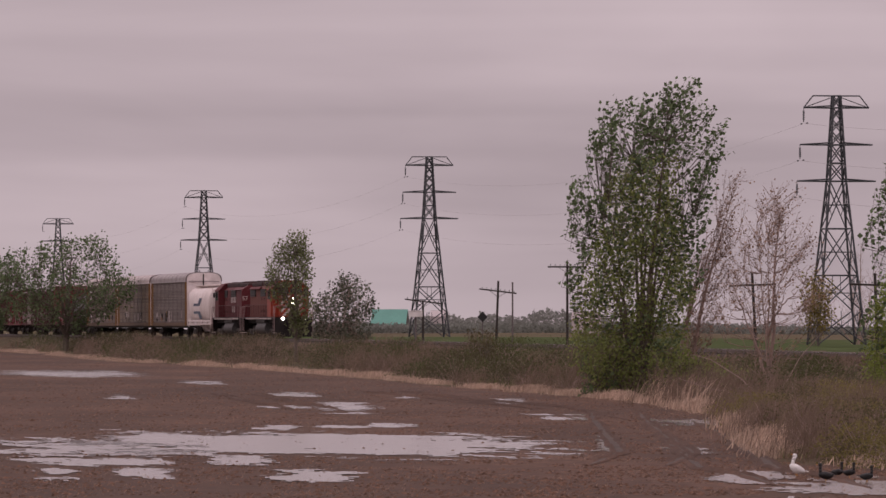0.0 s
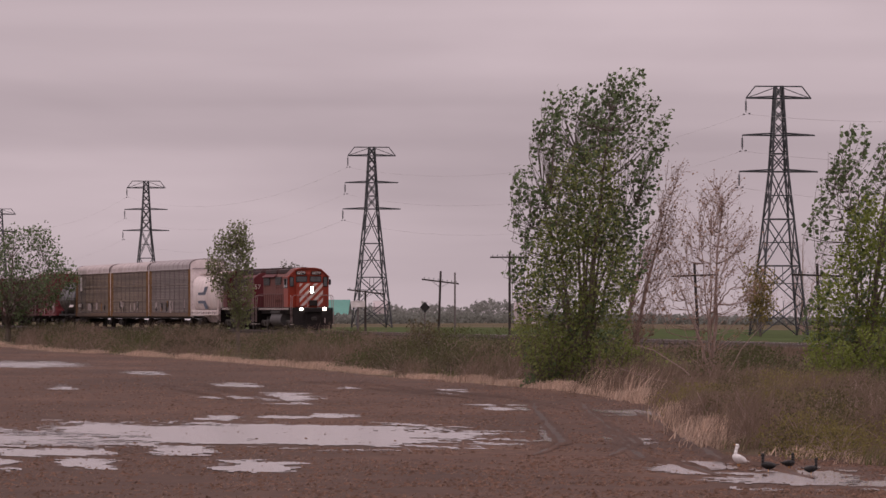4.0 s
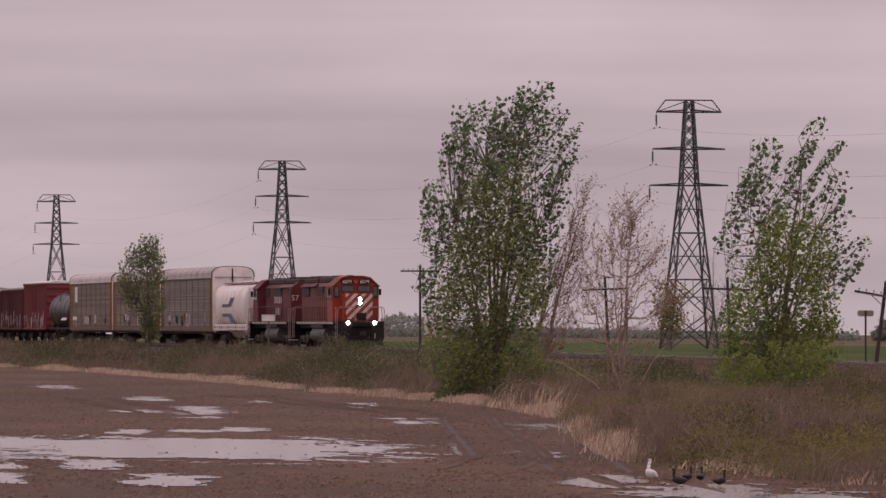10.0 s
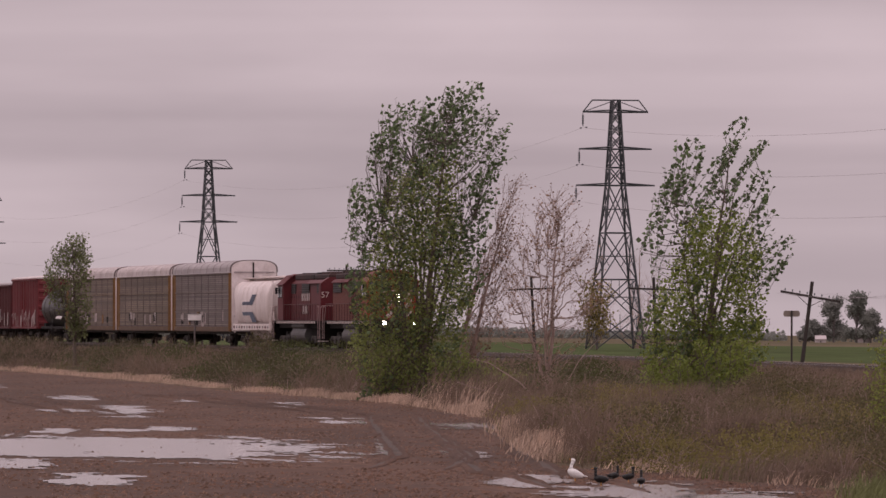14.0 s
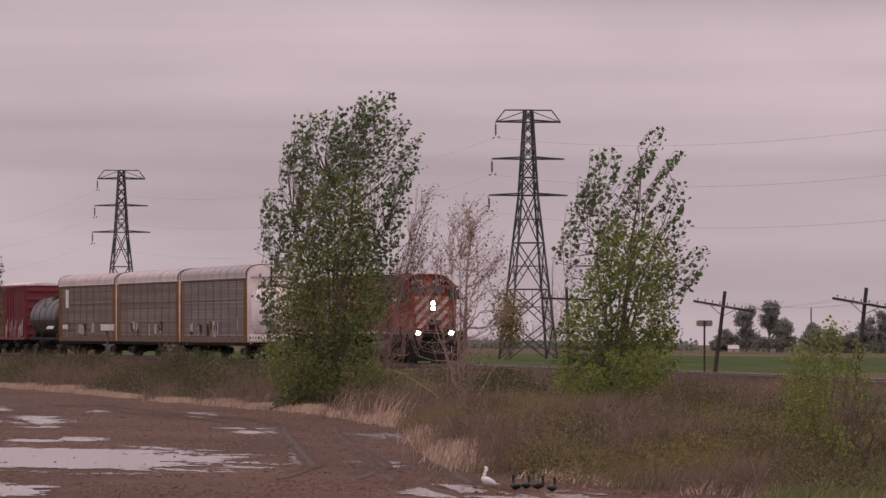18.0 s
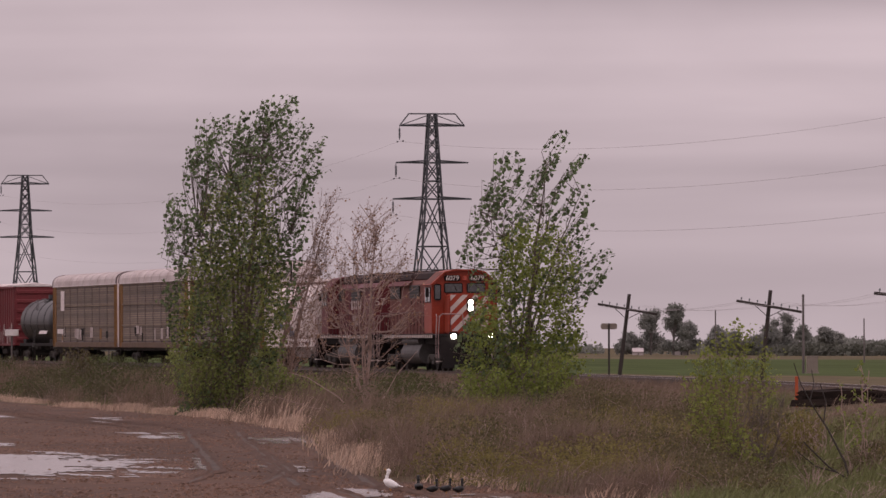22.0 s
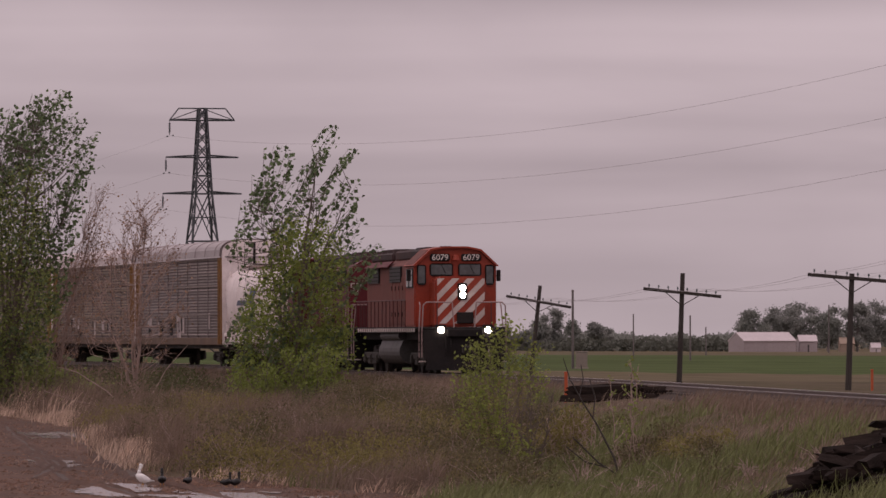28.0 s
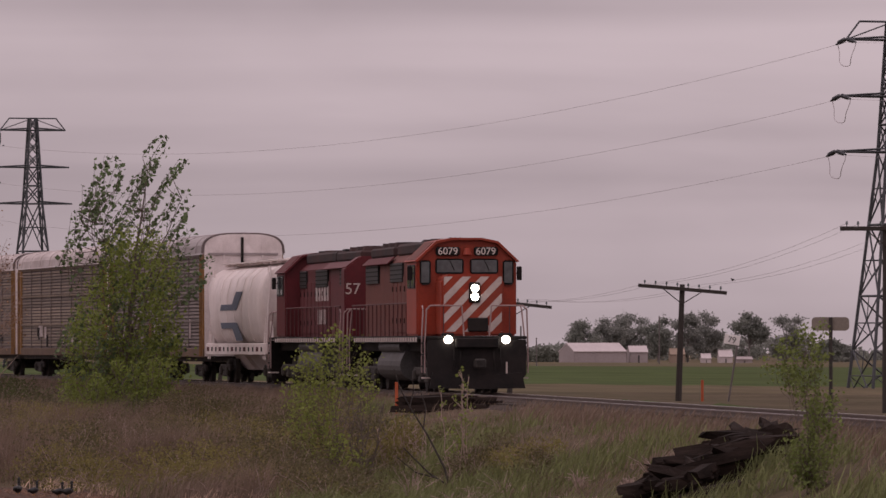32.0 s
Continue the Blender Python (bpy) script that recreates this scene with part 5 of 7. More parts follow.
def build_trees():
    shoot_tree("poplar_tree", -8.4, 292.0, 11, [(0.2, -2.2, 2.1), (1.3, -2.7, 2.1), (2.5, -3.0, 2.0), (3.8, -3.0, 2.4), (5.0, -3.1, 2.9), (7.4, -3.0, 3.0), (8.9, -3.1, 3.3), (9.8, -2.8, 3.6), (11.0, -2.2, 4.0), (11.8, -2.1, 3.8), (12.8, -1.4, 3.1), (13.75, 0.2, 2.7)],
               11, 0.19, 500, 1.4, 14, 0.175, LEAF_DARK, "tall leafing poplar with wind-blown leaves at the field edge", low=(LEAF_MID, 10.5, 4200, 4, 0.115), wind=0.33, gap=-0.16, bias=0.72, scatter=0.1)
    shoot_tree("poplar_tree", 3.2, 250.0, 12, [(0.2, -1.5, 1.7), (1.1, -2.1, 2.2), (2.2, -2.1, 2.5), (3.2, -2.2, 2.7), (4.3, -2.2, 2.8), (5.7, -2.2, 3.5), (6.4, -2.1, 3.3), (7.4, -1.8, 2.8), (8.4, -1.7, 3.0), (9.5, -1.1, 2.7), (10.5, 0.9, 1.7)],
               9, 0.13, 195, 1.5, 15, 0.165, LEAF_DARK, "young poplar with bright lower leaves on the bank", low=(LEAF_LIGHT, 7.0, 3300, 4, 0.115), wind=0.5, gap=-0.25, bias=0.75, scatter=0.05)
    shoot_tree("bare_tree", -2.5, 254.0, 13, [(1.8, -0.7, 0.7), (2.8, -1.8, 1.5), (4.0, -2.3, 2.2), (6.0, -2.0, 2.2), (7.3, -1.0, 1.5), (8.6, -0.1, 0.8)], 7, 0.10, 150, 1.3, 6, 0.075, LEAF_BUD,
               "almost bare pinkish-grey tree with swelling buds", bark=BAREBARK, wind=0.2, side=3, scatter=0.05, bias=0.7, single=True, spread=0.9)
    shoot_tree("bare_tree", -6.7, 296.0, 17, [(1.5, -0.3, 0.9), (3.5, 0.1, 1.9), (6.0, 0.6, 2.4), (8.5, 1.2, 2.9), (10.2, 2.0, 2.8)], 6, 0.12, 130, 1.3, 6, 0.085, LEAF_BUD,
               "slim budding tree beside the tall poplar", bark=BAREBARK, wind=0.35, side=3, scatter=0.06, single=True)
    # long low boughs that arch out of the bare tree
    t = empty("fallen_bough", Matrix.Translation((-2.6, 252.0, gz(-2.6, 252.0))))
    for pts in (((0.1, 0, 0.2), (-0.9, 0.1, 1.2), (-2.0, 0.0, 1.9), (-2.7, 0.1, 2.1)), ((0.2, 0, 0.0), (-0.8, 0.3, 0.6), (-1.9, 0.2, 0.8), (-3.2, 0.1, 1.2)), ((0.0, 0, 0.0), (0.7, 0.2, 0.9), (1.3, 0.1, 2.0), (2.1, 0.0, 2.9))):
        v, f = tube_arrays([[(Vector(p), 0.035 * (1 - 0.24 * k)) for k, p in enumerate(pts)]], 5)
        from_arrays("limb", v, f, BAREBARK, t)
    tagged(t, "long bare boughs arching out over the weeds", "branch")
    stem_tree("bare_tree", 2.0, 620.0, 18, 9, 9.6, 3.6, 0.14, 16, 2.2, 0, 0.1, 0.06, LEAF_BUD, bark=BAREBARK, label="bare grey tree near the lattice tower", shape=(0.6, 1.0), start=0.2, sub=3, sway=False)
    stem_tree("willow_bush", -1.5, 520.0, 19, 8, 5.6, 1.6, 0.06, 12, 1.2, 3, 0.16, 0.2, LEAF_WILLOW, label="yellow-green willow bush beside the lattice tower", category="bush", start=0.1)
    shoot_tree("small_tree", -38.9, 489.0, 14, [(2.6, -0.5, 0.8), (3.4, -0.9, 1.0), (4.2, -1.3, 1.0), (5.1, -1.8, 1.3), (5.9, -2.4, 1.3), (7.2, -2.3, 1.2), (8.3, -2.0, 1.1), (9.6, -0.7, 0.6)], 8, 0.17, 300, 1.1, 11, 0.17, LEAF_SOFT,
               "slender small tree in new leaf before the track", wind=0.05, scatter=0.14, gap=-0.3, single=True)
    shoot_tree("field_tree", -72.4, 636.0, 15, [(3.0, -2.8, 2.4), (4.2, -4.6, 4.2), (5.3, -6.0, 6.2), (6.5, -6.8, 7.0), (8.0, -6.6, 5.9), (9.6, -6.0, 5.0), (11.0, -1.6, 3.8)], 14, 0.34, 500, 1.7, 14, 0.22, LEAF_DARK,
               "broad low tree in new leaf at the field edge", wind=0.25, scatter=0.2, gap=-0.08, foot=0.3, single=True)
    shoot_tree("field_tree", -80.5, 640.0, 25, [(2.8, -2.6, 2.4), (5.0, -4.2, 3.6), (7.0, -4.6, 4.0), (9.4, -2.2, 2.6)], 9, 0.25, 230, 1.8, 12, 0.25, LEAF_DARK,
               "broad leafing tree standing by another field tree", wind=0.25, scatter=0.2, gap=-0.1, foot=0.3, single=True)
    shoot_tree("thicket", -47.4, 650.0, 16, [(0.3, -2.8, 2.9), (2.6, -3.1, 3.2), (4.2, -2.8, 3.2), (5.4, -1.6, 2.8), (6.5, -0.2, 2.0)], 14, 0.09, 340, 1.3, 9, 0.22, LEAF_THICKET,
               "grey-green thicket beyond the railway", bark=BAREBARK, category="bush", side=1, foot=1.6, scatter=0.12, wind=0.15)
    # shrubs round the feet of the poplars
    for _k, (_x, _y, _h) in enumerate(((-9.7, 291.0, 2.6), (-7.2, 290.5, 2.2), (-5.9, 291.0, 1.8), (-4.3, 272.0, 1.5))):
        stem_tree("shrub", _x, _y, 60 + _k, 14, _h, _h * 0.6, 0.03, 9, 0.6, 1, 0.11, 0.14, LEAF_MID, label="low leafing shrub at the foot of the trees", category="shrub", start=0.08, leaf_from=0.08, group="shrubs under the trees")
    for _k, (_x, _y, _h) in enumerate(((2.3, 247.0, 2.0), (4.1, 246.0, 2.3))):
        stem_tree("shrub", _x, _y, 70 + _k, 12, _h, _h * 0.6, 0.03, 9, 0.5, 2, 0.1, 0.13, LEAF_LIGHT, label="low leafing shrub at the foot of the trees", category="shrub", start=0.08, leaf_from=0.08, group="shrubs under the trees")
    # saplings on the bank
    shoot_tree("sapling", 7.0, 157.0, 21, [(0.4, -0.5, 0.5), (1.0, -0.9, 0.8), (1.8, -1.25, 0.9), (2.6, -1.2, 1.0), (3.2, -0.8, 0.8), (3.8, 0.0, 0.4)], 10, 0.02, 190, 0.6, 16, 0.07, LEAF_FRESH,
               "loose bright green sapling among dry weeds", wind=0.0, scatter=0.09, spread=0.5, foot=0.12, side=1, gap=-0.2, fine=0.3)
    stem_tree("shrub", 7.6, 158.5, 27, 12, 2.5, 0.7, 0.02, 9, 0.4, 0, 0.07, 0.08, LEAF_OLIVE, label="leafless shrub beside the green sapling", category="shrub", start=0.25)
    shoot_tree("sapling", 12.98, 113.0, 22, [(0.15, -0.3, 0.35), (0.8, -0.4, 0.5), (1.4, -0.5, 0.55), (2.0, -0.75, 0.5), (2.4, -0.9, 0.35), (2.9, -0.1, 0.35)], 8, 0.018, 170, 0.45, 14, 0.06, LEAF_SAP,
               "young green sapling beside the pile of old ties", wind=-0.1, scatter=0.06, spread=0.5, foot=0.06, side=1, gap=-0.25, fine=0.25)
    stem_tree("sapling", 9.3, 147.5, 23, 4, 2.6, 0.7, 0.02, 6, 0.5, 1, 0.07, 0.04, LEAF_LIGHT, bark=BAREBARK, label="bare thin sapling among dry weeds", start=0.3)
    rs = np.random.RandomState(8)
    done = 0
    while done < 20:
        a, r = rs.uniform(-0.006, 0.058), rs.uniform(128, 225)
        x, y = r * math.sin(a), r * math.cos(a)
        if r < field_edge(a) + 4 or x - track_x(y) > -6.5:
            continue
        h = rs.uniform(0.8, 1.45)
        bare = done % 3 == 0
        stem_tree("shrub", x, y, 80 + done, 9, h, h * 0.55, 0.015, 7, 0.35, 0 if bare else 3, 0.055, 0.08, (LEAF_YELLOW, LEAF_OLIVE)[done % 2], bark=BAREBARK, sway=False,
                  label="leafless twiggy shrub among dry weeds" if bare else "low yellow-green shrub among dry weeds", category="shrub", start=0.08, leaf_from=0.08, group="shrubs on the bank")
        done += 1
    stem_tree("shrub", -19.9, 380.0, 26, 9, 3.0, 1.1, 0.03, 10, 0.6, 1, 0.11, 0.14, LEAF_OLIVE, label="olive shrub in the weeds before the track", category="shrub", start=0.15)


LEAF_THICKET = leafy("thicket_leaf", (0.14, 0.15, 0.11), island=0.2, through=0.5)
LEAF_YELLOW = leafy("yellow_green_leaf", (0.225, 0.195, 0.072), island=0.2, through=0.45)
LEAF_MID = leafy("mid_leaf", (0.235, 0.27, 0.09), island=0.25, through=0.5)
LEAF_SOFT = leafy("soft_green_leaf", (0.20, 0.225, 0.105), island=0.15, through=0.5)
LEAF_WILLOW = leafy("willow_leaf", (0.24, 0.19, 0.06))
LEAF_SAP = leafy("sapling_leaf", (0.205, 0.25, 0.08), island=0.3, through=0.5)
LEAF_FRESH = leafy("fresh_leaf", (0.26, 0.30, 0.08), island=0.25, through=0.5)
LEAF_OLIVE = leafy("olive_leaf", (0.125, 0.108, 0.055), island=0.1, through=0.35)
build_trees()


# ---------------------------------------------------------------- weeds, reeds, scrub: masses nobody could count
def blades(P, H, rs, per, width, spread, bow, lean=(0.18, 0.0)):
    """Tapered bent blades or stalks growing from the points P, H tall."""
    n = len(P) * per
    P, H = np.repeat(P, per, 0), np.repeat(H, per, 0) * rs.uniform(0.45, 1.15, n)
    P = P + np.stack([rs.normal(0, spread, n), rs.normal(0, spread, n), np.full(n, -0.05)], 1)
    d = np.stack([rs.normal(lean[0], bow, n), rs.normal(lean[1], bow, n), np.ones(n)], 1)
    a = rs.uniform(0, 6.283, n)
    s = np.stack([np.cos(a), np.sin(a), np.zeros(n)], 1) * (width * rs.uniform(0.6, 1.5, n))[:, None]
    M = P + d * (H * 0.55)[:, None]
    T = P + d * H[:, None] + np.stack([rs.normal(0.12, 0.15, n) * H, rs.normal(0, 0.15, n) * H, -0.05 * H], 1)
    v = np.stack([P - s, P + s, M + s * 0.8, M - s * 0.8, T + s * 0.25, T - s * 0.25], 1).reshape(-1, 3)
    o = np.arange(n)[:, None] * 6
    f = np.concatenate([o + np.array([[0, 1, 2, 3]]), o + np.array([[3, 2, 4, 5]])], 0)
    return v, f


def scatter_bank(rs, n, y0, y1, dmin=-40.0, dmax=-2.6):
    """Random spots on the overgrown strip between field and track."""
    out = []
    while len(out) < n:
        y = rs.uniform(y0, y1, n * 2)
        d = rs.uniform(dmin, dmax, n * 2)
        x = track_x(y) + d
        az, r = np.arctan2(x, y), np.hypot(x, y)
        ok = (r > field_edge(az) + np.where(az < -0.0165, 9.0, np.where(az < -0.007, 5.0, 0.5))) & (az > -0.135) & (az < 0.15)
        out.extend(zip(x[ok], y[ok]))
    P = np.array(out[:n])
    return np.stack([P[:, 0], P[:, 1], ground_z(P[:, 0], P[:, 1])], 1)


TRUNKS = ((-38.9, 489.0), (-72.4, 636.0), (-80.5, 640.0))


def clear_of_trunks(P, half=0.9):
    """False for spots that stand before one of the single trees at the edge."""
    ok = np.ones(len(P), bool)
    az, r = np.arctan2(P[:, 0], P[:, 1]), np.hypot(P[:, 0], P[:, 1])
    for x, y in TRUNKS:
        d = math.hypot(x, y)
        ok &= (np.abs(az - math.atan2(x, y)) > half / d) | (r > d + 1)
    return ok


def patchy(P, scale, seed):
    return np.array([noise.noise(Vector((p[0] / scale + seed, p[1] / scale * 0.5, 0))) for p in P])


def stuff(name, v, f, m, label, category):
    return tagged(from_arrays(name, v, f, m), label, category, kind="stuff")


def build_weeds():
    rs = np.random.RandomState(21)
    bare = lambda P: P[:, 0] - track_x(P[:, 1])
    # dry stalks, near bank then far bank
    near = scatter_bank(rs, 6500, 90, 262)
    far = scatter_bank(rs, 3600, 262, 640)
    far = far[clear_of_trunks(far)]
    for P, k, w in ((near, 9, 0.007), (far, 6, 0.014)):
        n1 = patchy(P, 6.0, 3.0)
        d = bare(P)
        az = np.arctan2(P[:, 0], P[:, 1])
        hh = (0.6 + 0.9 * n1) * np.interp(d, [-12, -6, -3], [1.0, 0.8, 0.45]) * np.interp(az, [-0.018, -0.016, -0.006, 0.0], [1.0, 0.5, 0.7, 1.0])
        hh = hh * np.interp(az, [0.042, 0.056], [1.0, 0.45])  # short turf on the slope below the track
        hh = np.minimum(hh, (open_height(P[:, 0], P[:, 1]) - P[:, 2]) / 1.1)
        sel = (n1 > (-0.35 if w < 0.01 else 0.1)) & (rs.uniform(0, 1, len(P)) > np.interp(az, [0.042, 0.052], [0.0, 0.5]))
        v, f = blades(P[sel], np.clip(hh[sel], 0.15, 1.6), rs, k, w, 0.28, 0.16)
        stuff("dry_weeds", v, f, WEED, "tangled dry brown weed stalks on the bank", "weeds")
        sel = patchy(P, 5.0, 40.0) > (-0.12 if w < 0.01 else 0.3)
        v, f = blades(P[sel], np.clip(hh[sel] * 0.8, 0.12, 1.1), rs, k, w * 1.15, 0.3, 0.22)
        stuff("pink_stalks", v, f, WEED_PALE, "pale greyish dry stalks among the weeds", "weeds")
        sel = patchy(P, 7.0, 12.0) > 0.12
        v, f = blades(P[sel], np.clip(hh[sel] * 0.75, 0.12, 1.0), rs, k, w * 1.3, 0.3, 0.25)
        stuff("green_weeds", v, f, WEEDGREEN, "fresh green weeds growing through dry stalks", "weeds")
    # short grass on the shoulder of the embankment, both sides
    y = rs.uniform(112, 620, 1900)
    d = np.where(rs.uniform(0, 1, 1900) < 0.7, rs.uniform(-4.8, -2.5, 1900), rs.uniform(2.6, 6.5, 1900))
    x = track_x(y) + d
    P = np.stack([x, y, ground_z(x, y)], 1)
    v, f = blades(P, np.minimum(rs.uniform(0.12, 0.34, len(P)), np.maximum(open_height(x, y, 0.0) - P[:, 2], 0.08)), rs, 9, 0.013, 0.3, 0.3)
    stuff("verge_grass", v, f, WEED_PALE, "thin dry grass along the ballast", "grass")
    # rough grass over the near ballast shoulder
    y = rs.uniform(90, 320, 2600)
    x = track_x(y) + rs.uniform(-3.4, -1.2, 2600)
    P = np.stack([x, y, np.maximum(ground_z(x, y), rail_z(y) - 0.62 + 0.26 * np.clip((x - track_x(y) + 2.7) / 0.7, 0, 1))], 1)
    v, f = blades(P, np.clip(open_height(x, y, 0.02) - P[:, 2], 0.05, rs.uniform(0.2, 0.5, len(P))), rs, 10, 0.009, 0.3, 0.25)
    stuff("shoulder_grass", v, f, WEED, "rough brown grass over the ballast shoulder", "grass")
    # bright grass low on the near bank
    y = rs.uniform(90, 215, 7000)
    x = track_x(y) + rs.uniform(-15, -3.6, 7000)
    P = np.stack([x, y, ground_z(x, y)], 1)
    P = P[(np.arctan2(P[:, 0], P[:, 1]) > 0.036) & (patchy(P, 3.2, 9.0) > np.interp(P[:, 1], [120, 150], [-0.12, -0.02]))]
    H = np.clip(open_height(P[:, 0], P[:, 1]) - P[:, 2], 0.1, rs.uniform(0.3, 0.62, len(P)))
    v, f = blades(P, H, rs, 14, 0.011, 0.28, 0.35)
    stuff("bright_grass", v, f, GRASSY, "bright spring grass on the near bank", "grass")


def build_reeds():
    """The pale strip of dead reeds along the field's edge."""
    rs = np.random.RandomState(31)
    az = np.concatenate([rs.uniform(-0.13, -0.0172, 5600), rs.uniform(-0.0155, -0.0125, 120), rs.uniform(-0.0138, -0.0088, 480), rs.uniform(-0.0095, -0.0066, 200), rs.uniform(0.0, 0.06, 110)])
    r = field_edge(az) + rs.exponential(1.0, len(az)) * np.interp(az, [-0.13, -0.02, -0.012, -0.008, -0.005, 0.06], [2.2, 1.4, 1.6, 2.4, 2.0, 0.7])
    x, y = r * np.sin(az), r * np.cos(az)
    P = np.stack([x, y, ground_z(x, y)], 1)
    n1 = patchy(P, 3.5, 5.0)
    keep = (n1 > -0.18) | (az > -0.0138) & (az < -0.0066)
    P, n1, az = P[keep], n1[keep], az[keep]
    tall = np.where((az > -0.0138) & (az < -0.0066), np.interp(az, [-0.009, -0.0066], [0.62, 0.4]), 0.3) + 0.3 * n1
    v, f = blades(P, np.clip(tall, 0.12, 1.3), rs, 9, 0.015, 0.35, 0.25)
    stuff("dry_reeds", v, f, REED, "pale dead reeds along the wet field edge", "reeds")
    # taller single reeds by the puddle
    az = rs.uniform(-0.028, -0.017, 60)
    r = field_edge(az) + rs.uniform(0, 5, 60)
    P = np.stack([r * np.sin(az), r * np.cos(az), ground_z(r * np.sin(az), r * np.cos(az))], 1)
    v, f = blades(P, np.full(60, 1.25), rs, 3, 0.014, 0.2, 0.12)
    stuff("tall_reeds", v, f, REED, "tall single dead reeds by the field", "reeds")


def build_scrub():
    """Rounded bushes of thin twigs on the bank before the train, and low ones on the near bank."""
    rs = np.random.RandomState(41)
    for P, lo_w, hi_w, dens, size in ((scatter_bank(rs, 330, 235, 640, dmax=-4.5), 0.8, 2.9, 105, 0.07), (scatter_bank(rs, 430, 112, 240, dmax=-5.5), 0.5, 1.5, 230, 0.045)):
        P = P[clear_of_trunks(P, 2.2)]
        sorts = ([], [], [])
        tw = []
        for p in P:
            w = rs.uniform(lo_w, hi_w) * (0.5 if p[0] / p[1] > 0.045 else 1.0)
            h = w * rs.uniform(0.65, 1.05) * (0.7 if hi_w > 2 else 1.0)
            room = float(open_height(p[0], p[1], -0.35 if p[0] / p[1] < -0.03 else 0.05)) - p[2]
            h = min(h, max(room, 0.35))
            k = int(dens * w)
            a, u, b = rs.uniform(0, 6.283, k), rs.uniform(0, 1, k), rs.uniform(0.05, 1, k)
            rr = w * np.sqrt(u) * np.sqrt(1 - (b * 0.85) ** 2) * (1 + 0.25 * np.sin(3 * a + w * 9))
            q = np.stack([p[0] + rr * np.cos(a), p[1] + rr * np.sin(a), p[2] + h * b], 1)
            v = noise.noise(Vector((p[0] / 3.5, p[1] / 14, 4.0))) + rs.normal(0, 0.1)
            sorts[0 if v > 0.17 else 1 if v > -0.1 else 2].append(q)
            for j in range(14):
                tip = q[rs.randint(k)]
                tw.append([(Vector(p), 0.014), (Vector((p + tip) / 2 + np.array([0, 0, 0.15])), 0.010), (Vector(tip + np.array([0, 0, 0.12 * h])), 0.005)])
        for q, m, nm, lb in zip(sorts, (LEAF_BUSH if hi_w > 2 else LEAF_YELLOW, LEAF_DULL if hi_w > 2 else LEAF_OLIVE, WEED), ("yellow_scrub", "olive_scrub", "brown_scrub"),
                                ("low yellow-green bushes on the bank", "low olive scrub bushes on the bank", "low brown scrub bushes on the bank")):
            if q:
                if m is WEED and hi_w < 2:  # none of it on the short turf below the track
                    q = [c for c in q if c[0, 0] / c[0, 1] < 0.045]
                if m is WEED:  # leafless: upright stalks
                    Q = np.concatenate(q)[::2]
                    v, f = blades(Q - np.array([0, 0, 0.3]), np.full(len(Q), 0.75), rs, 4, size * 0.12, 0.12, 0.22)
                else:
                    v, f = leaf_arrays(np.concatenate(q), rs, 5, size * 1.08, size * 1.6)
                stuff(nm, v, f, m, lb, "scrub")
        v, f = tube_arrays(tw, 3)
        stuff("scrub_twigs", v, f, BAREBARK, "thin bare twigs of the scrub", "scrub")


def build_mud():
    """Clods and stubble on the bare field."""
    rs = np.random.RandomState(51)
    n = 40000
    az = rs.uniform(-0.128, 0.05, n)
    lo, hi = 100.0, field_edge(az) - 0.5
    r = lo * (hi / lo) ** rs.uniform(0, 1, n)
    x, y = r * np.sin(az), r * np.cos(az)
    ok = x - track_x(y) < -7
    x, y = x[ok], y[ok]
    P = np.stack([x, y, ground_z(x, y)], 1)
    n1 = patchy(P, 2.5, 60.0)
    wet = np.zeros(len(P), bool)
    for x0, y0, w, d, k in PUDDLES:
        wet |= (np.abs((P[:, 0] - x0 - k * (P[:, 1] - y0)) / w) < 0.95) & (np.abs((P[:, 1] - y0) / d) < 0.9)
    P = P[(n1 > -0.25) & (~wet | (rs.uniform(0, 1, len(P)) < 0.13))]
    n = len(P)
    s = rs.uniform(0.012, 0.045, n)[:, None]
    base = rs.normal(0, 1, (n, 5, 3))
    base[:, :4, 2] = np.abs(base[:, :4, 2]) * 0.1 - 0.15
    base[:, 4] = np.array([0, 0, 0.75]) + rs.normal(0, 0.2, (n, 3))
    ring = np.array([[1, 0, 0], [0, 1, 0], [-1, 0, 0], [0, -1, 0]], float)
    base[:, :4] = ring[None] * rs.uniform(0.6, 1.5, (n, 4, 1)) + base[:, :4] * np.array([0.2, 0.2, 1.0])
    v = (P[:, None, :] + base * s[:, None, :] * np.array([1.3, 1.6, 1.0])).reshape(-1, 3)
    o = np.arange(n)[:, None] * 5
    f = np.concatenate([o + np.array([[i, (i + 1) % 4, 4]]) for i in range(4)], 0)
    stuff("mud_clods", v, f, CLOD, "small wet clods of earth on the field", "earth")
    # stubble: short pale stalks lying about
    sel = rs.uniform(0, 1, n) < 0.6
    v, f = blades(P[sel], np.full(sel.sum(), 0.09), rs, 3, 0.009, 0.25, 1.2)
    stuff("stubble", v, f, REED_DULL, "short old crop stubble on the mud", "stubble")


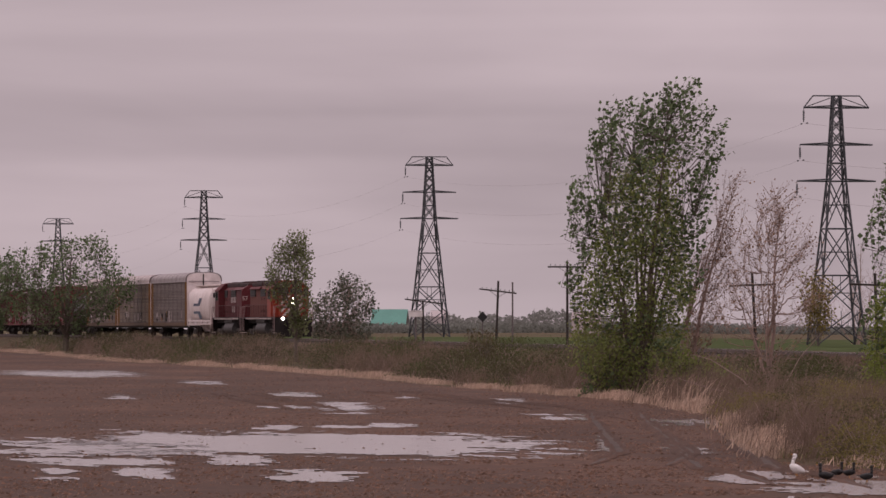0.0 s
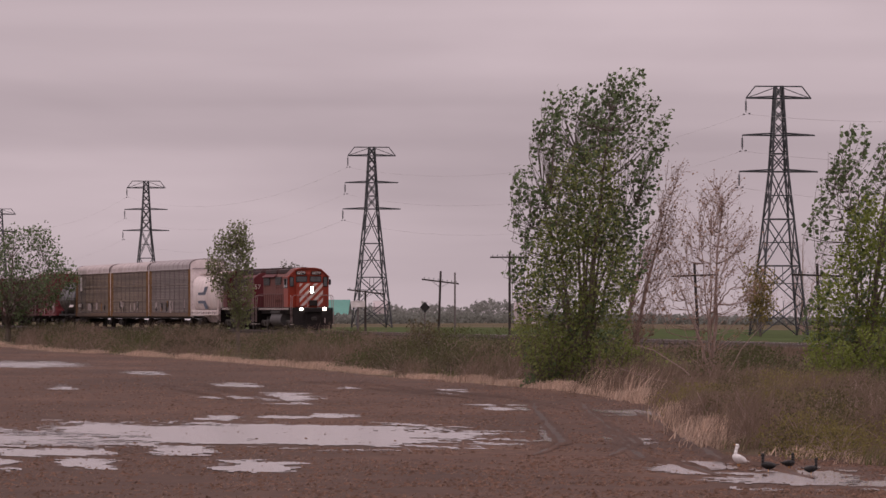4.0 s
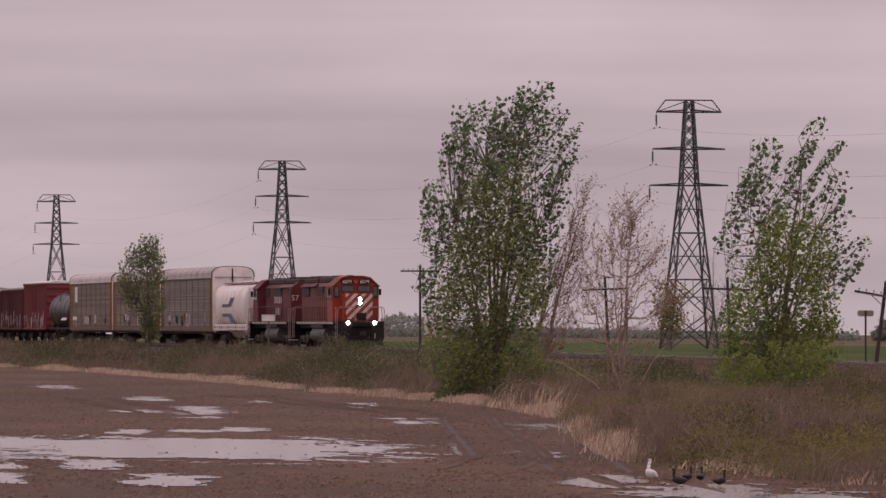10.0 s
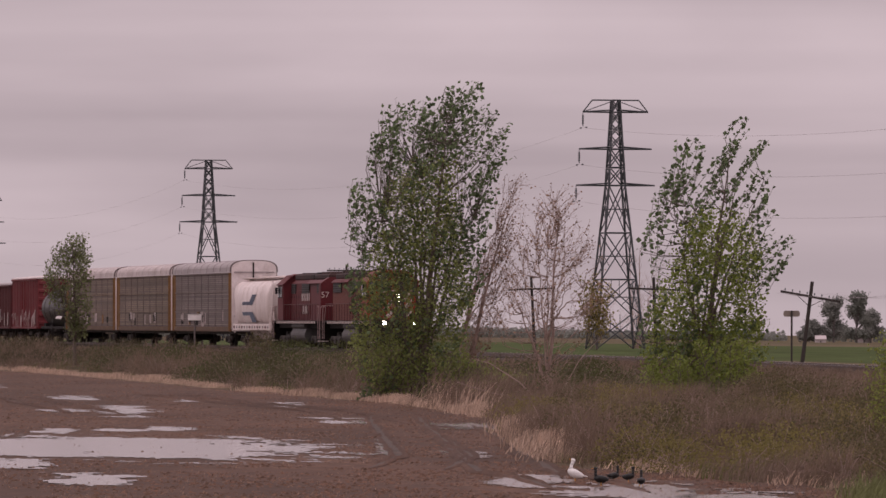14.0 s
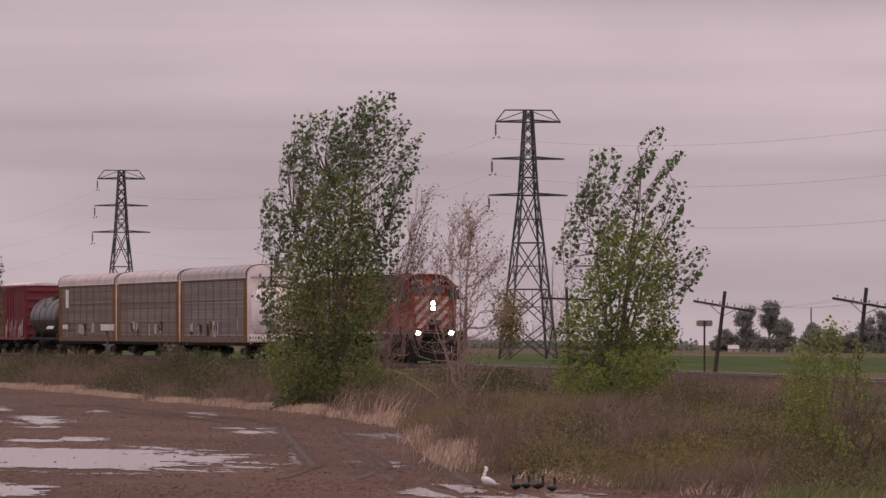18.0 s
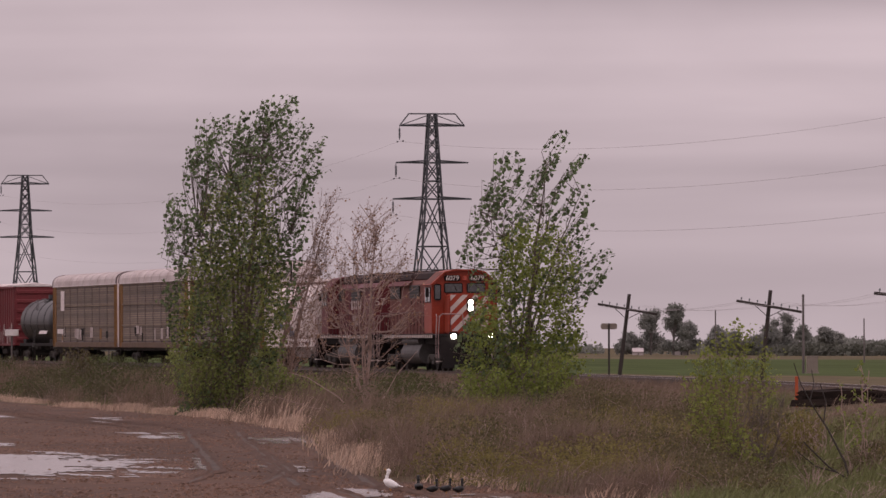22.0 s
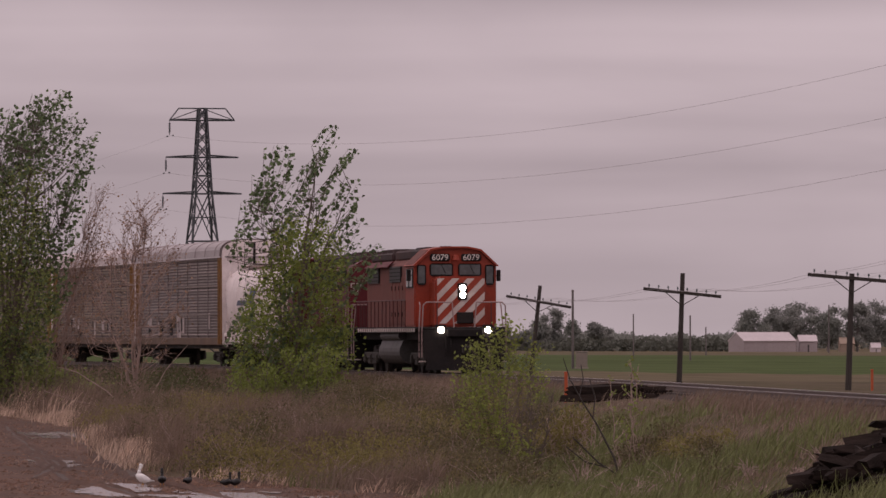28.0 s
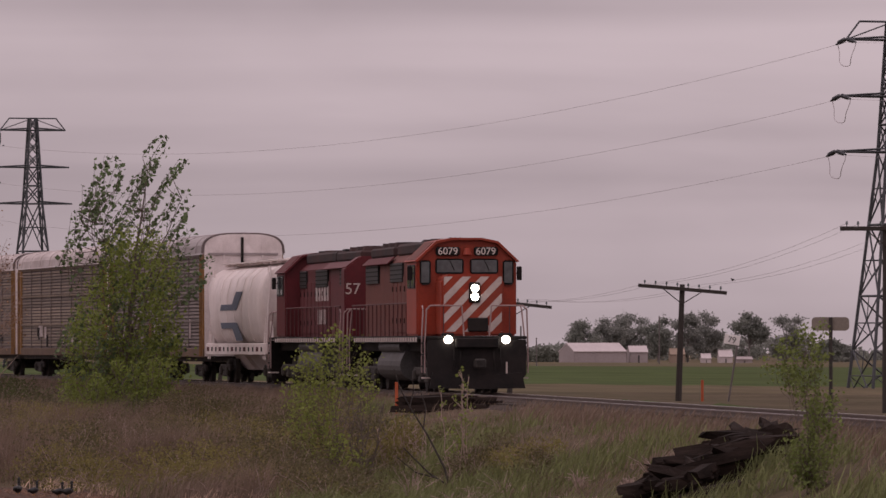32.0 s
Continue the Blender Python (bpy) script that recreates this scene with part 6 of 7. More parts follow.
def build_ruts():
    """Wheel ruts: two wet furrows with thrown-up edges, side by side."""
    rs = np.random.RandomState(71)
    wet = mat("rut_mud", (0.066, 0.042, 0.031), rough=0.72, vary=0.5, scale=0.5, fine=5.0, bump=0.8, spec=0.25)
    lines = [((-8.6, 240.0), (-8.0, 224.0), (-6.4, 190.0), (-5.2, 165.0), (-5.4, 150.0)), ((-6.4, 222.0), (-5.4, 204.0), (-4.2, 176.0), (-3.4, 158.0), (-2.9, 147.3), (-2.0, 142.7), (-1.0, 131.2)),
             ((-27.1, 293.0), (-22.9, 263.0), (-19.0, 238.0)), ((-21.5, 306.0), (-19.5, 295.7), (-15.7, 272.6), (-11.6, 253.8), (-8.2, 219.8))]
    for line in lines:
        P = np.array(line)
        s = np.linspace(0, len(P) - 1, 60)
        cx, cy = np.interp(s, range(len(P)), P[:, 0]), np.interp(s, range(len(P)), P[:, 1])
        for off in (0.0, 1.7):
            v = []
            for i, (x, y) in enumerate(zip(cx + off, cy)):
                e = min(i, 59 - i, 8) / 8
                x += 0.06 * noise.noise(Vector((y * 0.4, off, 3.0)))
                w = (0.12 + 0.09 * noise.noise(Vector((y * 0.3, off, 8.0)))) * (0.15 + 0.85 * e) * (0.5 + 0.5 * float(noise.noise(Vector((y * 0.11, off, 2.0))) > -0.15))
                z = ground_z(x, y)
                for du, dz in ((-2.0, 0.0), (-1.15, e * rs.uniform(0.04, 0.09)), (-0.8, 0.016), (0.8, 0.016), (1.15, e * rs.uniform(0.04, 0.09)), (2.0, 0.0)):
                    v.append((x + du * w, y, float(z) + dz + 0.012))
            f = [(i * 6 + k, i * 6 + k + 1, i * 6 + k + 7, i * 6 + k + 6) for i in range(59) for k in range(5)]
            ob = from_arrays("wheel_rut", v, f, MUD)
            ob.data.materials.append(wet)
            for i, p in enumerate(ob.data.polygons):
                p.material_index = 1 if i % 5 == 2 else 0
            tagged(ob, "wet wheel rut pressed into the mud", "wheel rut", "wheel ruts", kind="structure")


# x, y, half width, half length, skew
PUDDLES = [(-13.0, 172.8, 5.77, 15.9, -0.079), (-18.3, 163.6, 2.47, 9.9, -0.115), (-16.2, 145.9, 1.71, 4.0, -0.113), (-15.6, 135.5, 0.42, 5.9, -0.116), (-13.9, 136.5, 0.54, 4.0, -0.102),
           (-10.5, 136.6, 0.85, 5.0, -0.078), (-13.2, 150.5, 0.65, 4.3, -0.088), (-22.9, 286.2, 0.92, 8.8, -0.081), (-17.8, 247.5, 1.05, 14.7, -0.073), (-19.9, 246.0, 0.94, 4.9, -0.081),
           (-13.3, 203.0, 0.64, 5.0, -0.066), (-16.3, 197.9, 0.58, 4.7, -0.083), (-14.6, 201.1, 0.71, 3.2, -0.073), (-42.7, 381.0, 3.57, 20.8, -0.116), (-31.6, 338.1, 0.99, 10.7, -0.094),
           (-28.7, 271.4, 0.60, 6.9, -0.106), (-13.2, 273.6, 0.70, 6.0, -0.049), (-31.0, 333.5, 0.79, 7.4, -0.094), (-4.1, 219.5, 1.9, 8.3, -0.021),
           (-5.9, 176.3, 0.29, 10.8, -0.034), (-3.7, 169.3, 0.57, 4.6, -0.022), (0.5, 131.3, 1.59, 8.4, 0.004), (-1.8, 140.4, 0.76, 6.3, -0.013)]
PUDDLES += [(2.5, 129.1, 1.02, 5.3, 0.019), (-9.7, 234.1, 0.94, 4.4, -0.042), (-17.8, 283.4, 0.55, 4.3, -0.063), (-13.0, 269.1, 0.59, 8.7, -0.049), (-9.0, 224.6, 0.63, 4.0, -0.040)]
LEAF_DULL = leafy("dull_bush_leaf", (0.10, 0.088, 0.05), island=0.1, through=0.35)
LEAF_BUSH = leafy("bush_leaf", (0.095, 0.105, 0.042), island=0.1, through=0.35)
WEED_PALE = leafy("pale_stalk", (0.26, 0.195, 0.15), island=0.25)
GRASSY = leafy("bright_grass", (0.17, 0.185, 0.075), island=0.25)
CLOD = mat("mud_clod", (0.118, 0.068, 0.047), rough=0.85, spec=0.1, vary=0.3, scale=1.0, fine=10.0, bump=0.3, island=0.45)
REED_DULL = leafy("stubble_stalk", (0.24, 0.16, 0.115), island=0.4)
build_weeds()
build_reeds()
build_scrub()
build_mud()
build_ruts()

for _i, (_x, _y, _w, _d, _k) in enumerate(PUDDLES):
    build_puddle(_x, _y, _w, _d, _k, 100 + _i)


# ---------------------------------------------------------------- old ties, stakes and signs by the track
def tie_pile(a, b, n, wide, seed, label, length=2.3, yaw0=0.3, layers=0.17, loose=1.0):
    """A heap of discarded ties along the line from a to b; each tie lies on those below it."""
    rs = np.random.RandomState(seed)
    x, y = (a[0] + b[0]) / 2, (a[1] + b[1]) / 2
    t = empty("tie_pile", Matrix.Translation((x, y, gz(x, y))))
    spots = []
    for i in range(n):
        u = rs.uniform(0, 1)
        px_, py_ = a[0] + (b[0] - a[0]) * u + rs.normal(0, wide[0]), a[1] + (b[1] - a[1]) * u + rs.normal(0, wide[1])
        under = sum(1 for s in spots if abs(s[0] - px_) < 0.7 and abs(s[1] - py_) < 0.45)
        z = gz(px_, py_) + 0.08 + layers * min(under, 3) * 0.75
        spots.append((px_, py_))
        ln = length * rs.uniform(0.35 if loose > 0.5 else 0.7, 1.0)
        bm = B()  # a split, rotten timber: five cross-sections, no two alike
        rings = []
        for k in range(5):
            shrink = 1.0 if 0 < k < 4 else rs.uniform(0.35, 0.95)
            rings.append([bm.verts.new((ln * (k / 4 - 0.5) + rs.normal(0, 0.03 + 0.05 * (k in (0, 4))), q * 0.125 * shrink + rs.normal(0, 0.018), w * 0.095 * shrink + rs.normal(0, 0.018)))
                          for q, w in ((-1, -1), (1, -1), (1, 0.1), (0.8, 1), (-0.9, 1))])
        for r0, r1 in zip(rings, rings[1:]):
            for k in range(5):
                bm.faces.new((r0[k], r0[(k + 1) % 5], r1[(k + 1) % 5], r1[k]))
        bm.faces.new(rings[0][::-1])
        bm.faces.new(rings[-1])
        bmesh.ops.recalc_face_normals(bm, faces=bm.faces)
        ob = part("old_tie", bm, OLDTIE, t)
        turn = Euler((rs.normal(0, 0.4) * loose, rs.normal(-0.14, 0.12) * loose, yaw0 + rs.normal(0, 0.7) * loose))
        ob.matrix_basis = Matrix.Translation((px_ - x, py_ - y, z - gz(x, y))) @ turn.to_matrix().to_4x4()
    return tagged(t, label, "tie pile", "heaps of old ties")


OLDTIE = mat("old_tie_wood", (0.020, 0.015, 0.013), rough=0.95, vary=0.5, scale=3.0, fine=25.0, bump=0.6, spec=0.1, obj=0.35, dirt=(0.075, 0.05, 0.04), dirt_amount=0.3, stretch=(0.3, 3, 3))
STAKE_ORANGE = mat("stake_orange", (0.42, 0.09, 0.035), rough=0.7, vary=0.15, bump=0.1)
SIGN_WHITE = mat("sign_white", (0.82, 0.78, 0.76), rough=0.5, vary=0.1, bump=0.05, dirt=(0.4, 0.35, 0.32), dirt_amount=0.4)
SIGN_BACK = mat("sign_back", (0.24, 0.20, 0.17), rough=0.6, vary=0.15, bump=0.05)
POST_GREY = mat("post_grey", (0.15, 0.13, 0.125), rough=0.6, metal=0.2, vary=0.15, bump=0.05)
BLACKPAINT = mat("black_paint", (0.02, 0.02, 0.02), rough=0.5, vary=0.1, bump=0.0)


def build_trackside():
    tie_pile((11.0, 121.0), (12.2, 121.2), 34, (0.2, 0.8), 1, "tumbled heap of dark discarded railway ties", 1.9)
    tie_pile((12.0, 121.6), (13.8, 124.8), 52, (0.18, 0.8), 2, "tumbled heap of dark discarded railway ties on the bank", 1.9, 0.4, 0.19)
    tie_pile((11.2, 187.0), (11.9, 188.0), 7, (0.1, 0.35), 4, "low stack of old ties in the weeds beside the track", 2.7, -0.05, 0.1, 0.25)
    for x, y, h in ((10.28, 191.0, 0.85), (23.4, 236.0, 0.7)):
        t = empty("marker_stake", Matrix.Translation((x, y, gz(x, y))))
        part("stake", box(B(), (0, 0, h / 2 - 0.1), (0.09, 0.05, h + 0.2), bevel=0.01), STAKE_ORANGE, t)
        part("stake_top", box(B(), (0, 0, h + 0.02), (0.1, 0.06, 0.05), bevel=0.01), STAKE_ORANGE, t)
        tagged(t, "orange wooden marker stake beside the track", "stake", "marker stakes")
    # tilted milepost
    x, y = 24.6, 238.7
    z = gz(x, y)
    t = empty("milepost", Matrix.Translation((x, y, z)) @ Matrix.Rotation(radians(9), 4, "Y"))
    part("post", cyl(B(), (0, 0, -0.3), (0, 0, 2.3), 0.035, n=8), POST_GREY, t)
    b = part("sign_board", box(B(), (-0.22, -0.04, 2.16), (0.56, 0.02, 0.34), bevel=0.005), SIGN_WHITE, t, "white board with a black number")
    lettering("79", 0.3, 0.003, Matrix.Translation((-0.22, -0.054, 2.15)) @ Matrix.Rotation(radians(90), 4, "X"), BLACKPAINT, b, "number")
    tagged(t, "leaning white railway milepost with a black number", "milepost")
    # plain plates seen from behind
    for x, y, top, w, h in ((8.9, 340.0, 4.2, 0.82, 0.3), (21.15, 178.8, 3.98, 1.0, 0.36)):
        z = gz(x, y)
        t = empty("track_sign", Matrix.Translation((x, y, z)))
        part("post", cyl(B(), (0, 0, -0.3), (0, 0, top - z), 0.05, n=8), POLEWOOD, t)
        bm = B()
        pts = []
        for cx, cz, a0 in ((w / 2 - 0.1, h / 2 - 0.1, 0), (-w / 2 + 0.1, h / 2 - 0.1, 90), (-w / 2 + 0.1, -h / 2 + 0.1, 180), (w / 2 - 0.1, -h / 2 + 0.1, 270)):
            for k in range(4):
                a = radians(a0 + k * 30)
                pts.append((cx + 0.1 * math.cos(a), top - z - h / 2 + cz + 0.1 * math.sin(a)))
        part("sign_plate", plate(bm, pts, "y", 0.06, 0.02), SIGN_BACK, t, "plain tan back of the plate")
        tagged(t, "rounded track sign on a wooden post", "track sign", "track signs")
    # diamond warning sign far along the line
    x, y = -28.9, 556.0
    t = empty("warning_sign", Matrix.Translation((x, y, gz(x, y))))
    part("post", cyl(B(), (0, 0, -0.3), (0, 0, 2.0), 0.05, n=8), POST_GREY, t)
    part("sign_plate", plate(B(), [(0, 1.75), (0.42, 2.2), (0, 2.65), (-0.42, 2.2)], "y", -0.06, 0.02), BLACKPAINT, t, "dark diamond plate")
    tagged(t, "dark diamond warning sign on a post", "warning sign")
    # lineside equipment box on a post
    x, y = -28.1, 454.1
    up = 4.05 - gz(x, y)
    t = empty("equipment_box", Matrix.Translation((x, y, gz(x, y))))
    part("post", cyl(B(), (0, 0, -0.3), (0, 0, up - 0.18), 0.06, n=8), POST_GREY, t)
    part("box", box(B(), (0, 0, up), (0.9, 0.45, 0.4), bevel=0.03), SIGN_WHITE, t)
    part("lid", box(B(), (0, 0, up + 0.22), (0.96, 0.5, 0.04), bevel=0.01), SIGN_WHITE, t)
    tagged(t, "pale lineside equipment box on a post", "equipment box")
    # grey cabinet by the nearest field post
    x, y = 23.5, 418.6
    t = empty("relay_cabinet", Matrix.Translation((x, y, gz(x, y))))
    part("body", box(B(), (0, 0, 0.55), (0.7, 0.5, 0.95), bevel=0.03), SIGN_BACK, t)
    part("lid", box(B(), (0, 0, 1.05), (0.76, 0.56, 0.06), bevel=0.02), SIGN_BACK, t)
    part("plinth", box(B(), (0, 0, 0.0), (0.8, 0.6, 0.2), bevel=0.02), SIGN_BACK, t)
    part("door", box(B(), (0, -0.26, 0.55), (0.58, 0.03, 0.8), bevel=0.01), SIGN_BACK, t)
    tagged(t, "small grey relay cabinet standing beyond the track", "cabinet")
    # thin posts farther off in the fields
    for x, y, top, r in ((23.0, 419.4, 6.1, 0.09), (29.3, 699.4, 6.6, 0.09), (48.4, 758.5, 5.9, 0.09), (46.1, 638.3, 5.3, 0.09), (66.9, 897.5, 4.7, 0.1), (101.6, 1095.3, 8.6, 0.12), (-25.2, 530.0, 6.6, 0.08)):
        z = gz(x, y)
        t = empty("utility_post", Matrix.Translation((x, y, z)))
        part("post", cyl(B(), (0, 0, -0.3), (0, 0, top - z), r, r * 0.75, n=8), POST_GREY, t)
        part("cap", cyl(B(), (0, 0, top - z), (0, 0, top - z + 0.12), r * 1.1, r * 0.6, n=8), POST_GREY, t)
        tagged(t, "thin grey wooden post standing in the fields", "utility post", "posts in the fields")


build_trackside()


# ---------------------------------------------------------------- ducks at the puddle
DUCK_BLACK = mat("duck_black", (0.018, 0.018, 0.018), rough=0.5, vary=0.3, scale=8.0, fine=40.0, bump=0.2)
DUCK_WHITE = mat("duck_white", (0.8, 0.78, 0.76), rough=0.7, vary=0.05, scale=8.0, fine=40.0, bump=0.1)
BILL = mat("duck_bill", (0.5, 0.25, 0.06), rough=0.5, vary=0.1, bump=0.0)


def ovoid(bm, c, s, n=12):
    bmesh.ops.create_uvsphere(bm, u_segments=n, v_segments=n - 2, radius=1.0, matrix=Matrix.Translation(c) @ Matrix.Diagonal((*s, 1)))
    return bm


def duck(name, colour, label, scale=1.0, upright=0.0):
    t = empty(name)
    bm = B()
    ovoid(bm, (0, 0, 0.13), (0.21, 0.11, 0.105))
    for v in bm.verts:
        v.co.z += max(0, -v.co.x - 0.08) * 0.35 
    part("body", bm, colour, t, smooth=True)
    bm = B()
    box(bm, (-0.23, 0, 0.2), (0.14, 0.09, 0.025), Matrix.Rotation(0.35, 3, "Y"), bevel=0.01)
    part("tail", bm, colour, t)
    bm = B()
    path_tube(bm, [(0.15, 0, 0.17), (0.185, 0, 0.27), (0.19, 0, 0.36)], 0.042, 8)
    part("neck", bm, colour, t, smooth=True)
    bm = B()
    ovoid(bm, (0.205, 0, 0.385), (0.062, 0.045, 0.048), 10)
    hd = part("head", bm, colour, t, smooth=True)
    bm = B()
    box(bm, (0.285, 0, 0.372), (0.07, 0.035, 0.018), bevel=0.006)
    part("bill", bm, BILL, hd)
    for s in (-1, 1):
        bm = B()
        ovoid(bm, (-0.04, s * 0.095, 0.15), (0.16, 0.03, 0.07), 8)
        part("wing", bm, colour, t, smooth=True)
        part("leg", cyl(B(), (0, s * 0.04, -0.04), (0, s * 0.04, 0.07), 0.012, n=5), BILL, t)
    lean = Matrix.Translation((0, 0, 0.12)) @ Matrix.Rotation(-0.75 * upright, 4, "Y") @ Matrix.Translation((0, 0, -0.12))
    for ob in t.children:
        if not ob.name.startswith("leg"):
            ob.data.transform(lean)
    hd.children[0].data.transform(lean)
    t.scale = (scale, scale, scale)
    return tagged(t, label, "duck", "ducks at the puddle")


# each: name, paint, label, size, spots (t, x, y, heading in degrees)
DUCKS = [("white_duck", DUCK_WHITE, "white duck standing at the puddle's edge", 1.0, [(0, -0.84, 147.8, 200), (6, -0.84, 148.0, 230), (9, -0.80, 147.0, 250), (13, -0.83, 146.5, 190), (19, -0.86, 149.5, 210), (23, -0.97, 150.6, 160), (28, -1.30, 150.5, 200), (32, -1.1, 152.0, 200)]),
         ("dark_duck", DUCK_BLACK, "black duck swimming in the puddle", 1.0, [(0, -0.20, 142.4, 180), (6, -0.18, 142.6, 180), (9, -0.16, 141.5, 170), (13, -0.27, 142.0, 200), (19, -0.25, 146.1, 100), (23, -0.34, 149.0, 95), (28, -0.87, 150.5, 90), (32, -0.30, 151.6, 80)]),
         ("dark_duck", DUCK_BLACK, "black duck at the far edge of the puddle", 0.85, [(0, 0.05, 146.5, 20), (6, 0.27, 146.0, 30), (9, 0.02, 146.0, 60), (13, 0.0, 146.8, 30), (19, 0.0, 147.0, 60), (23, 0.02, 147.0, 20), (28, -0.29, 150.4, 60), (32, 0.05, 151.0, 40)]),
         ("dark_duck", DUCK_BLACK, "black duck resting by the reeds", 0.85, [(0, 0.3, 146.3, 0), (9, 0.27, 146.0, 90), (13, 0.32, 146.0, 0), (19, 0.25, 147.0, 20), (28, 0.55, 149.0, 30), (32, 0.6, 150.0, 30)]),
         ("dark_duck", DUCK_BLACK, "black duck feeding in shallow water", 0.9, [(0, 0.66, 142.5, 10), (6, 0.70, 140.0, 0), (9, 0.69, 142.0, 10), (13, 0.59, 141.8, 90), (19, 0.55, 145.0, 60), (28, 0.75, 149.0, 40), (32, 0.8, 150.0, 30)])]
FLOCK = [(duck(n, m, lb, k * (0.86 if n == "white_duck" else 0.74), 0.7 if n == "white_duck" else 0.25), [(t, x * 0.957, y * 0.957, a) for t, x, y, a in sp]) for n, m, lb, k, sp in DUCKS]


# ---------------------------------------------------------------- far farm and woods
BARN_GREY = mat("barn_wall", (0.36, 0.31, 0.31), rough=0.8, spec=0.1, vary=0.1, scale=0.3, fine=3.0, bump=0.05)
BARN_DIM = mat("weathered_barn_wall", (0.13, 0.125, 0.115), rough=0.9, spec=0.1, vary=0.15, scale=0.3, fine=3.0, bump=0.05)
BARN_ROOF = mat("barn_roof", (0.52, 0.46, 0.46), rough=0.6, spec=0.1, vary=0.1, scale=0.3, fine=3.0, bump=0.05)
BARN_TEAL = mat("teal_roof", (0.13, 0.30, 0.25), rough=0.6, spec=0.1, vary=0.1, scale=0.3, fine=3.0, bump=0.05)
BARN_TAN = mat("tan_wall", (0.30, 0.23, 0.18), rough=0.8, spec=0.1, vary=0.1, scale=0.3, fine=3.0, bump=0.05)
DARK_DOOR = mat("dark_opening", (0.09, 0.08, 0.08), rough=0.7, vary=0.1, bump=0.0)


def barn(name, x, y, w, d, wall_h, roof_h, wall_m, roof_m, label, yaw=0.0, doors=2, category="barn"):
    t = empty(name, Matrix.Translation((x, y, gz(x, y) - 0.1)) @ Matrix.Rotation(radians(yaw), 4, "Z"))
    for nm, c, s in (("wall", (0, -d / 2, wall_h / 2), (w, 0.2, wall_h)), ("wall", (0, d / 2, wall_h / 2), (w, 0.2, wall_h))):
        part(nm, box(B(), c, s), wall_m, t)
    for sx in (-1, 1):
        bm = plate(B(), [(-d / 2, 0), (d / 2, 0), (d / 2, wall_h), (0, wall_h + roof_h - 0.1), (-d / 2, wall_h)], "x", sx * w / 2 - 0.1, 0.2)
        part("gable_wall", bm, wall_m, t)
    sl = math.atan2(roof_h, d / 2)
    ln = math.hypot(roof_h, d / 2) + 0.4
    for sy in (-1, 1):
        bm = box(B(), (0, sy * d / 4 * 1.04, wall_h + roof_h / 2 + 0.05), (w + 0.3, ln, 0.15), Matrix.Rotation(-sy * sl, 3, "X"))
        part("roof", bm, roof_m, t)
    for k in range(doors):
        u = (k + 0.5) / doors - 0.5
        part("door", box(B(), (u * w * 0.8, -d / 2 - 0.13, wall_h * 0.36), (w * 0.1, 0.06, wall_h * 0.72)), DARK_DOOR, t)
    return tagged(t, label, category, "far farm buildings")


def build_farm():
    barn("barn", 98.2, 1185.0, 9.6, 7.5, 2.1, 1.4, BARN_GREY, BARN_ROOF, "long pale grey barn across the fields", yaw=16, doors=0)
    barn("barn", 106.5, 1190.0, 3.0, 6, 2.0, 1.0, BARN_GREY, BARN_ROOF, "small pale annexe beside the long barn", doors=1)
    barn("shed", 117.6, 1180.0, 1.5, 2.5, 0.9, 0.7, BARN_ROOF, BARN_ROOF, "little white pointed shed on the farm", doors=1, category="shed")
    barn("shed", 121.0, 1180.0, 2.2, 3.0, 1.2, 1.0, BARN_ROOF, BARN_ROOF, "white pointed shed on the farm", doors=1, category="shed")
    barn("shed", 124.8, 1185.0, 2.6, 3.0, 0.7, 0.4, BARN_GREY, BARN_GREY, "low grey shed on the farm", doors=1, category="shed")
    barn("shed", 113.5, 1190.0, 2.4, 3.0, 1.6, 0.9, BARN_TAN, BARN_TAN, "low tan shed on the farm", doors=1, category="shed")
    barn("house", 46.4, 1262.0, 2.6, 5, 1.2, 1.2, BARN_ROOF, BARN_GREY, "white farmhouse between trees", doors=1, category="house")
    barn("shed", 38.4, 1262.0, 1.8, 4, 0.8, 0.6, BARN_ROOF, BARN_ROOF, "pale shed between far trees", doors=1, category="shed")
    barn("barn", -98.5, 1500.0, 7.6, 14, 2.0, 3.2, BARN_DIM, BARN_TEAL, "far barn with a teal green roof", category="barn")
    barn("shed", -89.0, 1520.0, 3.0, 5, 3.8, 1.2, BARN_ROOF, BARN_ROOF, "pale shed near the teal barn", doors=1, category="shed")
    barn("house", -55.0, 1500.0, 6.0, 8, 3.0, 1.6, BARN_ROOF, BARN_GREY, "pale house before the far woods", doors=1, category="house")


